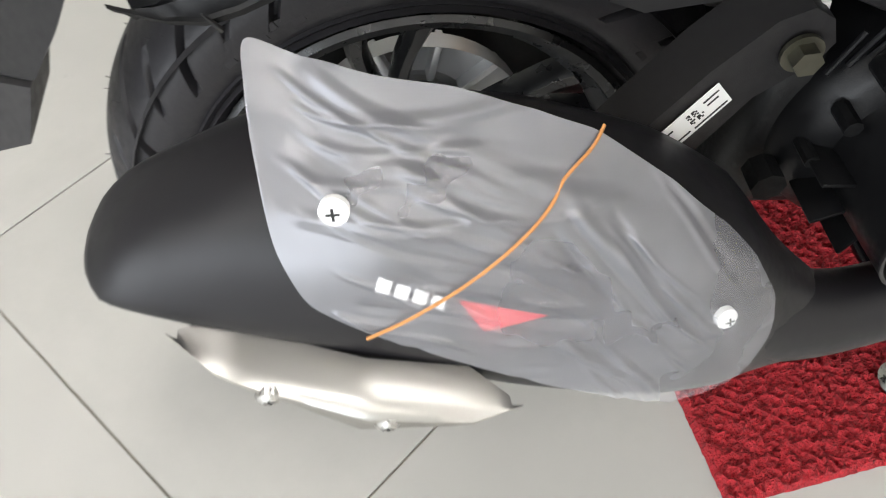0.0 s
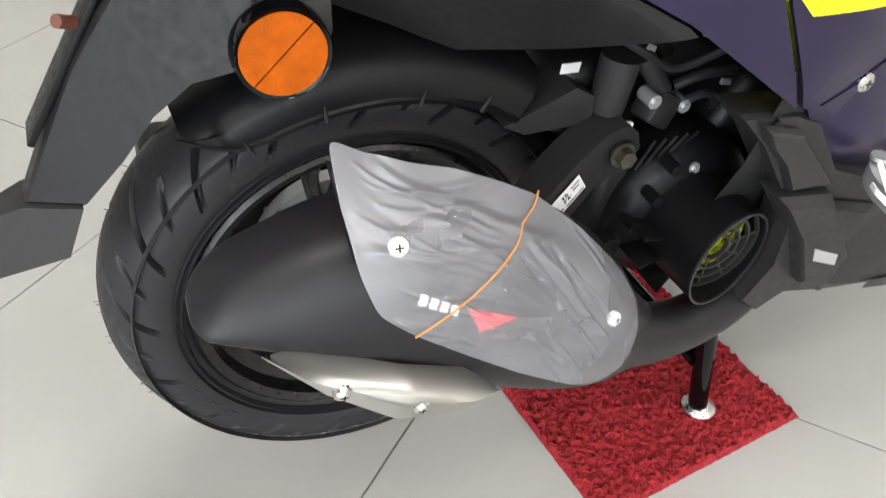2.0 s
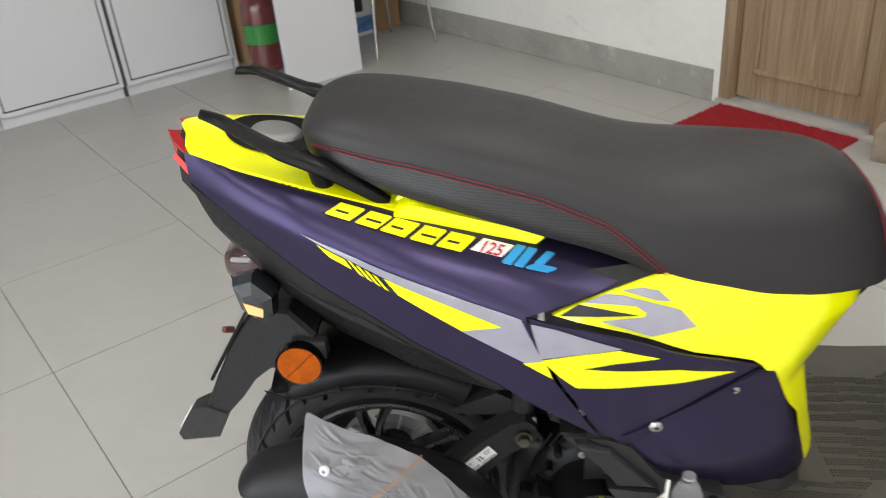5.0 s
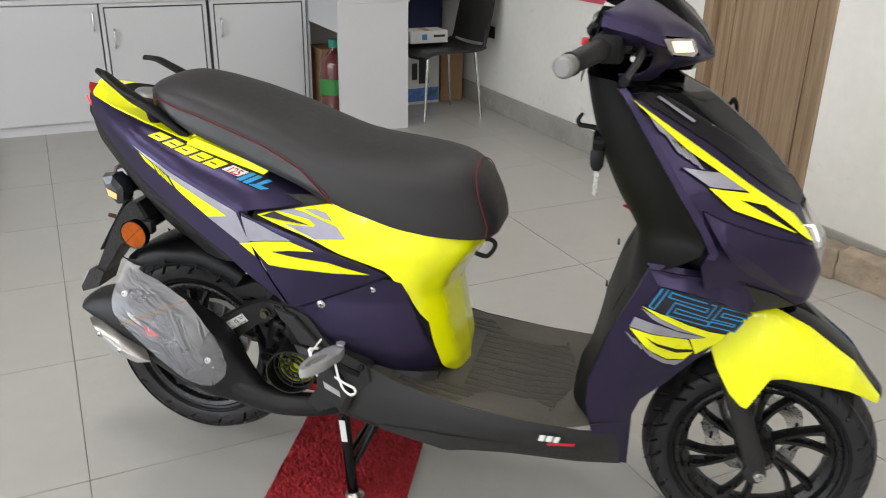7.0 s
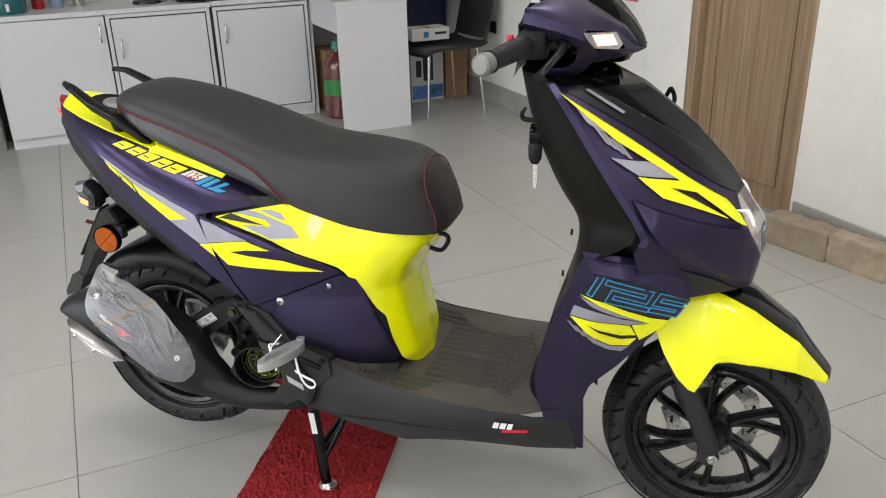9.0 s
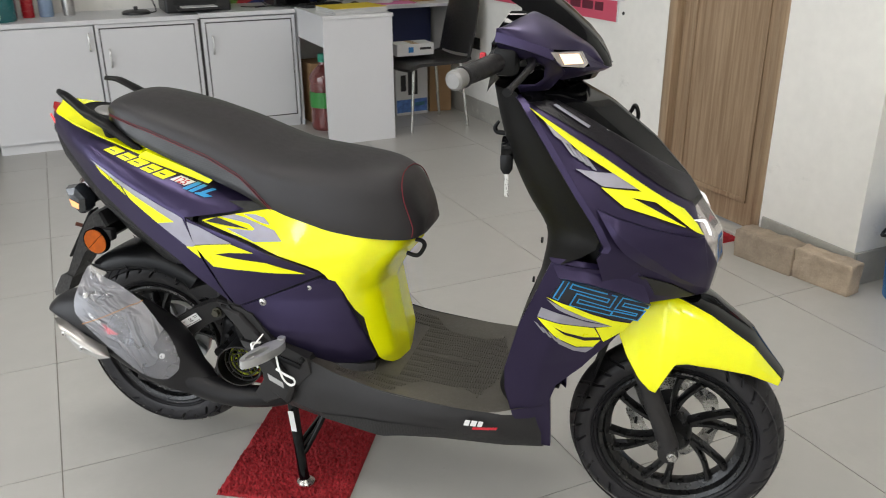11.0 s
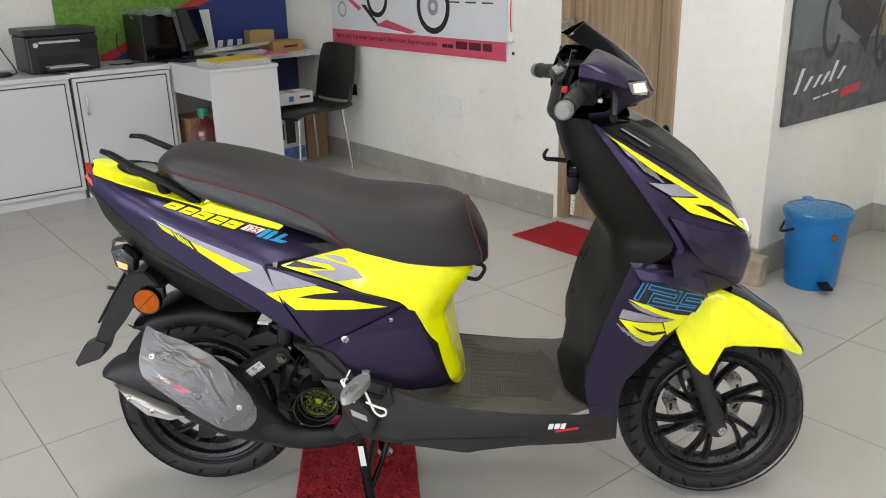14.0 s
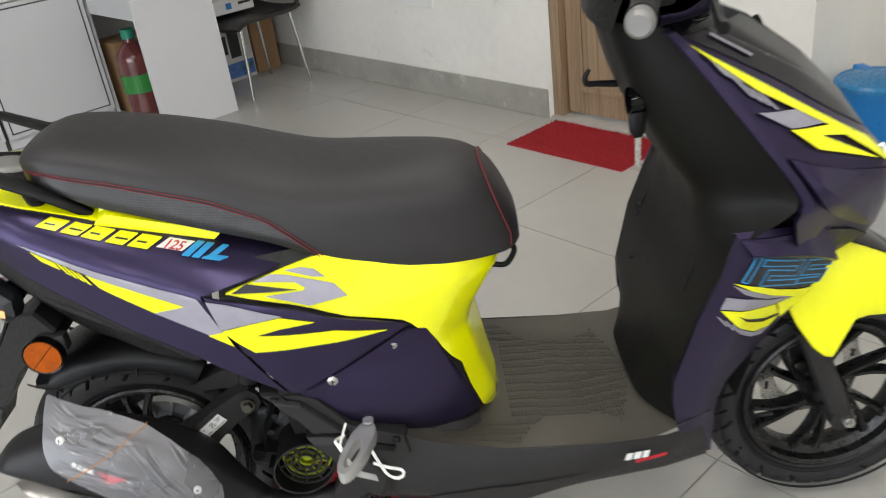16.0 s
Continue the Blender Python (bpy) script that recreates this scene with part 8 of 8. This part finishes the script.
# printer
pr = thing("printer", pose(-3.58, 0.665, CT), "black laser printer with paper in its tray", "printer")
part("body", box(B(), (0, 0, 0.105), (0.33, 0.40, 0.21), 0.012), M_PRN, pr)
part("scanner_lid", box(B(), (-0.01, 0, 0.232), (0.34, 0.41, 0.04), 0.008), M_PRN, pr)
part("control_panel", box(B(), (0.172, 0.145, 0.165), (0.03, 0.10, 0.075), 0.005, (0, 25, 0)), M_GREYPL, pr)
part("panel_display", box(B(), (0.192, 0.145, 0.178), (0.003, 0.05, 0.018), 0, (0, 25, 0)), pmat("lcd", (0.10, 0.14, 0.13), 0.2), pr)
part("paper_tray", box(B(), (0.21, -0.01, 0.03), (0.16, 0.25, 0.014), 0.004), M_GREYPL, pr)
part("paper", box(B(), (0.215, -0.01, 0.041), (0.14, 0.21, 0.004)), M_WBOX, pr)
part("printed_sheet", box(B(), (0.15, -0.02, 0.188), (0.09, 0.23, 0.003), 0, (0, 18, 0)), M_WBOX, pr)
part("tray_slot", box(B(), (0.166, -0.02, 0.075), (0.004, 0.26, 0.05)), M_DARK, pr)
bm = B()
lathe(bm, [(0, 0), (0.014, 0), (0.014, 0.002)], "x", (0.167, -0.15, 0.165), 20)
part("round_mark", bm, M_WBOX, pr)
# kettle base, drinks and dispenser on the worktop
kt = thing("kettle_base", pose(-3.50, 0.30, CT), "black round kettle base on the worktop", "kettle base")
bm = B()
lathe(bm, [(0.0, 0.024), (0.07, 0.022), (0.082, 0.014), (0.084, 0.0)], "z", (0, 0, 0), 32)
part("base", bm, M_PRN, kt, "", 40)
bm = B()
lathe(bm, [(0.0, 0.045), (0.012, 0.045), (0.014, 0.022)], "z", (0, 0, 0), 16)
part("contact", bm, M_PRN, kt)
bm = B()
pipe(bm, [(-3.50, 0.38, CT + 0.006), (-3.60, 0.43, CT + 0.01), (-3.72, 0.40, CT + 0.12), (-3.79, 0.33, CT + 0.30)], 0.004, 6)
solid("cable", bm, M_RUBBER, "black cable running up the wall", "cable", smooth=50)


def flask(c, r, h, material, label, cap=M_PRN):
    t = thing("drink_bottle", pose(*c), label, "bottle")
    bm = B()
    lathe(bm, [(0, 0), (r * 0.92, 0), (r, 0.01), (r, h * 0.72), (r * 0.9, h * 0.8), (r * 0.45, h * 0.9), (r * 0.45, h * 0.92)], "z", (0, 0, 0), 24)
    part("bottle_body", bm, material, t, "", 40)
    bm = B()
    lathe(bm, [(r * 0.55, h * 0.9), (r * 0.55, h), (0, h)], "z", (0, 0, 0), 20)
    part("cap", bm, cap, t)


flask((-3.60, -0.30, CT), 0.035, 0.24, M_PRED, "red drink bottle standing on the worktop")
flask((-3.60, -0.20, CT), 0.042, 0.26, M_PBLUE, "pale blue plastic water bottle on the worktop")
flask((-3.62, -0.075, CT), 0.036, 0.27, M_STEEL, "brushed steel vacuum flask on the worktop", M_STEEL)
ds = thing("water_dispenser", pose(-3.46, -0.46, CT), "teal round water dispenser with a white tap", "dispenser")
bm = B()
lathe(bm, [(0, 0), (0.10, 0), (0.105, 0.012), (0.105, 0.19), (0.09, 0.22), (0, 0.225)], "z", (0, 0, 0), 36)
part("tank", bm, M_TEAL, ds, "", 40)
bm = B()
rod(bm, (0.10, 0.01, 0.04), (0.13, 0.01, 0.04), 0.009, 0.009, 12)
rod(bm, (0.124, 0.01, 0.02), (0.124, 0.01, 0.06), 0.008, 0.010, 12)
part("tap", bm, M_WHITE, ds)
bm = B()
lathe(bm, [(0, 0), (0.025, 0), (0.025, 0.002)], "x", (0.104, -0.005, 0.12), 20)
part("round_sticker", bm, pmat("pale_sticker", (0.45, 0.30, 0.33), 0.5, var=0.5, scale=90), ds)

# printed banner on the wall behind the worktop
bn = thing("wall_banner", pose(XB + 0.004, 0, 0), "printed wall banner with grass, red curve and blue field", "banner")
part("board", span(B(), (0, 0.75, 0.62), (0.010, 2.372, 1.60)), M_GREEN, bn)


def flat(name, pts, material, parent, x=0.0104):
    bm = B()
    slab(bm, pts, 0.0006, Matrix(((0, 0, 1, x), (1, 0, 0, 0), (0, 1, 0, 0), (0, 0, 0, 1))))
    return part(name, bm, material, parent)


curve = [(1.00 + 1.372 * t, 0.80 + 0.42 * math.sin(t * 1.9) ** 1.2) for t in np.linspace(0, 1, 16)]
flat("red_curve", [(0.90, 0.62)] + [(y, z) for y, z in curve] + [(2.372, 0.62)], M_REDPR, bn)
flat("blue_field", [(0.92, 0.62)] + [(y + 0.015, z - 0.055) for y, z in curve[:-1]] + [(2.3715, curve[-1][1] - 0.055), (2.3715, 0.62)], M_BLUEPR, bn, 0.0112)
for k in range(4):
    flat("white_mark", [(1.80 + 0.075 * k, 0.775), (1.84 + 0.075 * k, 0.775), (1.85 + 0.075 * k, 0.83), (1.81 + 0.075 * k, 0.83)], M_POSTW, bn, 0.012)

# white poster with a pink band on the door wall
ps = thing("wall_poster", pose(0, WY, 0), "white vehicle poster with a pink band of text", "poster")
PX0, PX1 = -3.17, -1.425
part("board", span(B(), (PX0, -0.012, 0.805), (PX1, -0.001, 1.75)), M_POSTW, ps)


def onwall(name, pts, material, parent, y=-0.0126):
    bm = B()
    slab(bm, pts, 0.0006, Matrix(((1, 0, 0, 0), (0, 0, -1, y), (0, 1, 0, 0), (0, 0, 0, 1))))
    return part(name, bm, material, parent)


onwall("pink_band", [(PX0, 0.805), (PX1, 0.805), (PX1, 0.905), (PX0, 0.905)], M_PINK, ps)
bm = text_bm("Easy to ride | Easy to use | Easy to park | Easy to start | Easy on the pocket", 0.041, 0.0002, 0, 0.0006)
w = max(v.co.x for v in bm.verts)
for v in bm.verts:
    v.co.x *= 1.10 / w
bmesh.ops.transform(bm, matrix=Matrix(((1, 0, 0, PX0 + 0.05), (0, 0, -1, -0.0138), (0, 1, 0, 0.852), (0, 0, 0, 1))), verts=bm.verts[:])
part("lettering", bm, M_INKR, ps)
for a, b, h in ((1.20, 1.245, 0.022), (1.25, 1.30, 0.022), (1.325, 1.425, 0.042), (1.44, 1.54, 0.042), (1.555, 1.63, 0.042)):
    onwall("text_bar", [(PX0 + a, 0.848), (PX0 + b, 0.848), (PX0 + b, 0.848 + h), (PX0 + a, 0.848 + h)], M_INKR, ps, -0.0134)


def wheel_print(cx, cz, r, w, parent, material, y=-0.013):
    bm = B()
    n = 40
    a = ring(bm, [(cx + r * math.cos(2 * math.pi * i / n), y, cz + r * math.sin(2 * math.pi * i / n)) for i in range(n)])
    b = ring(bm, [(cx + (r - w) * math.cos(2 * math.pi * i / n), y, cz + (r - w) * math.sin(2 * math.pi * i / n)) for i in range(n)])
    skin(bm, [a, b], caps=False)
    return part("printed_wheel", bm, material, parent)


wheel_print(-2.05, 1.075, 0.155, 0.035, ps, M_INK)
wheel_print(-2.05, 1.075, 0.05, 0.03, ps, M_DSILVER)
wheel_print(-2.62, 1.11, 0.115, 0.03, ps, M_INK)
onwall("printed_shape", [(-2.65, 0.945), (-2.52, 0.985), (-2.22, 0.925), (-2.28, 0.91)], M_PINK, ps)
onwall("printed_shape", [(-2.75, 1.07), (-2.60, 0.945), (-2.66, 0.965), (-2.80, 1.07)], M_INK, ps)
onwall("printed_shape", [(-2.95, 1.12), (-2.80, 1.05), (-2.83, 1.03), (-2.98, 1.11)], M_PINK, ps)
wheel_print(-3.03, 1.035, 0.05, 0.012, ps, M_DSILVER)
for k in range(3):
    onwall("text_bar", [(-1.90 + 0.14 * k, 1.10), (-1.81 + 0.14 * k, 1.10), (-1.81 + 0.14 * k, 1.108), (-1.90 + 0.14 * k, 1.108)], M_INK, ps)

# dark motorcycle poster in the recess
ap = thing("wall_poster", pose(XC, 0, 0), "dark motorcycle poster with white script on the recess wall", "poster")
part("board", span(B(), (0.001, 2.445, 0.648), (0.014, 3.40, 1.75)), M_ROAD, ap)
flat("sky", [(2.446, 0.95), (3.399, 0.97), (3.399, 1.749), (2.446, 1.749)], M_ROADT, ap, 0.0144)
n = 36
for cy, cz, r in ((3.24, 0.97, 0.11), (2.76, 1.05, 0.11)):
    bm = B()
    a = ring(bm, [(0.0154, cy + r * 0.75 * math.cos(2 * math.pi * i / n), cz + r * 1.4 * math.sin(2 * math.pi * i / n)) for i in range(n)])
    b = ring(bm, [(0.0154, cy + r * 0.5 * math.cos(2 * math.pi * i / n), cz + r * 1.1 * math.sin(2 * math.pi * i / n)) for i in range(n)])
    skin(bm, [a, b], caps=False)
    part("printed_wheel", bm, M_INK, ap)
flat("printed_engine", [(2.82, 1.10), (3.02, 1.13), (3.12, 1.05), (3.08, 0.90), (2.98, 0.98), (2.86, 1.02)], M_INK, ap, 0.0152)
flat("printed_fork", [(3.20, 1.15), (3.24, 1.15), (3.25, 0.96), (3.22, 0.96)], pmat("gold_print", (0.25, 0.16, 0.05), 0.4), ap, 0.016)
flat("printed_engine", [(2.78, 1.12), (2.90, 1.30), (3.05, 1.28), (3.18, 1.18), (3.16, 1.02), (3.06, 0.93), (2.96, 1.0)], M_INK, ap, 0.0156)
flat("printed_tank", [(2.86, 1.30), (3.0, 1.42), (3.14, 1.36), (3.10, 1.26), (2.95, 1.27)], pmat("grey_print", (0.16, 0.16, 0.17), 0.4, var=0.4, scale=30), ap, 0.0158)
flat("printed_exhaust", [(2.74, 1.02), (2.98, 0.94), (3.02, 0.97), (2.78, 1.07)], M_ROADT, ap, 0.0160)
for k in range(5):
    a = 1.256 * k
    flat("printed_spoke", [(3.24, 0.965), (3.24 + 0.06 * math.cos(a), 0.965 + 0.115 * math.sin(a)), (3.245 + 0.06 * math.cos(a + 0.15), 0.965 + 0.115 * math.sin(a + 0.15))], M_INK, ap, 0.0156)
# the script name as plain slanted strokes, a grey word as bars, a red block
for k, (y, h) in enumerate(((2.50, 0.10), (2.575, 0.055), (2.65, 0.05), (2.715, 0.05), (2.78, 0.085), (2.85, 0.05))):
    z = 0.775 + 0.085 * (y - 2.5)
    flat("script_stroke", [(y, z), (y + 0.022, z), (y + 0.075, z + h), (y + 0.048, z + h)], M_POSTW, ap, 0.0150)
for k in range(3):
    flat("word_bar", [(2.665 + 0.075 * k, 0.735 + 0.006 * k), (2.72 + 0.075 * k, 0.739 + 0.006 * k), (2.725 + 0.075 * k, 0.747 + 0.006 * k), (2.67 + 0.075 * k, 0.743 + 0.006 * k)], M_POSTW, ap, 0.015)
flat("red_block", [(2.90, 0.718), (3.07, 0.734), (3.075, 0.772), (2.905, 0.756)], M_RED, ap, 0.015)

# wall fittings
sw = thing("switch_plate", pose(-1.913, WY, 0.515), "blank white switch plate on the wall", "switch plate")
part("plate", box(B(), (0, -0.005, 0), (0.245, 0.01, 0.12), 0.003), M_WHITE, sw)
for s in (-1, 1):
    bm = B()
    rod(bm, (s * 0.10, -0.010, 0), (s * 0.10, -0.0125, 0), 0.004, 0.003, 10)
    part("plate_screw", bm, M_STEEL, sw)
so = thing("wall_socket", pose(-3.01, WY, 0.505), "open black socket box in the wall", "socket")
part("box", box(B(), (0, -0.004, 0), (0.17, 0.008, 0.075), 0.002), M_DARK, so)
part("insert", box(B(), (-0.05, -0.009, 0), (0.05, 0.004, 0.055), 0.001), M_GREYPL, so)
bl = thing("cord_switch", pose(-1.392, WY, 0.935), "white cord switch hanging on a red wire", "switch")
part("housing", box(B(), (0, -0.014, 0), (0.042, 0.026, 0.052), 0.010), M_WHITE, bl)
bm = B()
pipe(bm, [(0, -0.01, 0.02), (-0.008, -0.008, 0.12), (0.0, -0.006, 0.30), (-0.004, -0.006, 0.6)], 0.003, 6)
part("wire", bm, M_RED, bl)
bm = B()
rod(bm, (-1.385, WY - 0.003, 0.85), (-1.385, WY + 0.001, 0.85), 0.009, 0.009, 12)
solid("wall_plug", bm, M_DARK, "dark drilled hole plug in the wall", "plug")
# pedal bin
bi = thing("pedal_bin", pose(0.305, 2.505, 0), "blue plastic pedal bin with a grey-blue lid", "bin")
bm = B()
lathe(bm, [(0, 0.0), (0.098, 0.0), (0.102, 0.006), (0.126, 0.295), (0.134, 0.298), (0.136, 0.312), (0.126, 0.316), (0.116, 0.312), (0.095, 0.02), (0, 0.02)], "z", (0, 0, 0), 48)
part("bucket", bm, M_BLUEP, bi, "", 40)
bm = B()
lathe(bm, [(0.137, 0.312), (0.137, 0.324), (0.128, 0.332), (0.122, 0.328), (0.110, 0.330), (0.06, 0.336), (0.0, 0.338)], "z", (0, 0, 0), 48)
part("lid", bm, M_LIDB, bi, "", 40)
part("hinge", box(B(), (-0.09, 0.10, 0.318), (0.08, 0.04, 0.03), 0.006, (0, 0, -40)), M_BLUEP, bi)
bm = B()
pipe(bm, [(-0.128, -0.01, 0.255), (-0.10, -0.10, 0.232), (-0.03, -0.135, 0.262)], 0.006, 8)
part("carry_handle", bm, M_BLACK, bi)
part("pedal", box(B(), (0.10, -0.075, 0.035), (0.07, 0.045, 0.010), 0.003, (0, 10, -40)), M_BLACK, bi)
bm = B()
lathe(bm, [(0, 0), (0.014, 0), (0.014, 0.002)], "x", (0, 0, 0), 16)
bmesh.ops.transform(bm, matrix=pose(0.108, -0.062, 0.24, 0, 0, -30), verts=bm.verts[:])
part("orange_sticker", bm, M_ORANGE, bi)


# two rough bricks by the door
def rough_block(c, s, rot, material, label, seed):
    bm = B()
    box(bm, (0, 0, s[2] / 2), s, 0.008, None, 2)
    refine(bm, 0.02)
    for v in bm.verts:
        n_ = noise.noise(v.co * 22 + Vector((seed, 0, 0))) * 0.008 + noise.noise(v.co * 60 + Vector((0, seed, 0))) * 0.003
        if v.co.z > 0.004:
            v.co += v.co.normalized() * n_
        else:
            v.co.z = 0
    solid("brick", bm, material, label, "brick", "bricks by the door", pose(*c, 0, 0, rot), 40)


rough_block((-0.175, 2.285, 0), (0.27, 0.105, 0.115), 8, M_BRICK, "rough grey-brown cement brick standing by the wall", 1)
rough_block((0.072, 2.322, 0), (0.235, 0.085, 0.118), 8, M_BRICK2, "chipped pale cement brick standing by the wall", 7)


# red loop mats
def loop_mat(name, m, sx, sy, label):
    nx, ny = int(sx / 0.0042), int(sy / 0.0042)
    rng = np.random.RandomState(nx)
    h = rng.rand(nx, ny)
    V, Fc = [], []
    for i in range(nx):
        for j in range(ny):
            e = min(i, j, nx - 1 - i, ny - 1 - j)
            z = 0.001 if e == 0 else 0.006 + 0.009 * (h[i, j] - 0.3)
            d = 0.003 if e else 0.001
            V.append(((i / (nx - 1) - 0.5) * sx + (rng.rand() - 0.5) * d, (j / (ny - 1) - 0.5) * sy + (rng.rand() - 0.5) * d, z))
    for i in range(nx - 1):
        for j in range(ny - 1):
            a = i * ny + j
            Fc.append((a, a + ny, a + ny + 1, a + 1))
    me = bpy.data.meshes.new(name)
    me.from_pydata(V, [], Fc)
    me.materials.append(M_REDMAT)
    ob = new(name, me)
    ob.matrix_basis = m
    return tagged(ob, label, "mat")


loop_mat("floor_mat", pose(-0.712, 2.195, 0, 0, 0, 0.5), 0.60, 0.335, "red loop-pile door mat lying before the door")
LM = pose(0.015, -0.02, 0, 0, 0, 49.3) @ pose(0.352, 0.085, 0.0, 0, 0, 6.5)
loop_mat("floor_mat", LM, 0.325, 0.60, "red loop-pile mat under the scooter")

# ---- floor tiles ----
TP, TX, TY = 0.604, 0.076, -0.339
bm = B()
box(bm, (0, 0, -0.0015), (TP - 0.0028, TP - 0.0028, 0.003))
me_tile = bpy.data.meshes.new("tile")
bm.to_mesh(me_tile)
bm.free()
me_tile.materials.append(M_TILE)
for i in range(-7, 8):
    for j in range(-6, 7):
        cx, cy = TX + (i + 0.5) * TP, TY + (j + 0.5) * TP
        if cx < XB - 0.28 or cx > XE + 0.28 or cy < YE - 0.28 or cy > YR + 0.28:
            continue
        t = new("tile", me_tile)
        t.location = (cx, cy, 0)
        t.parent = floor
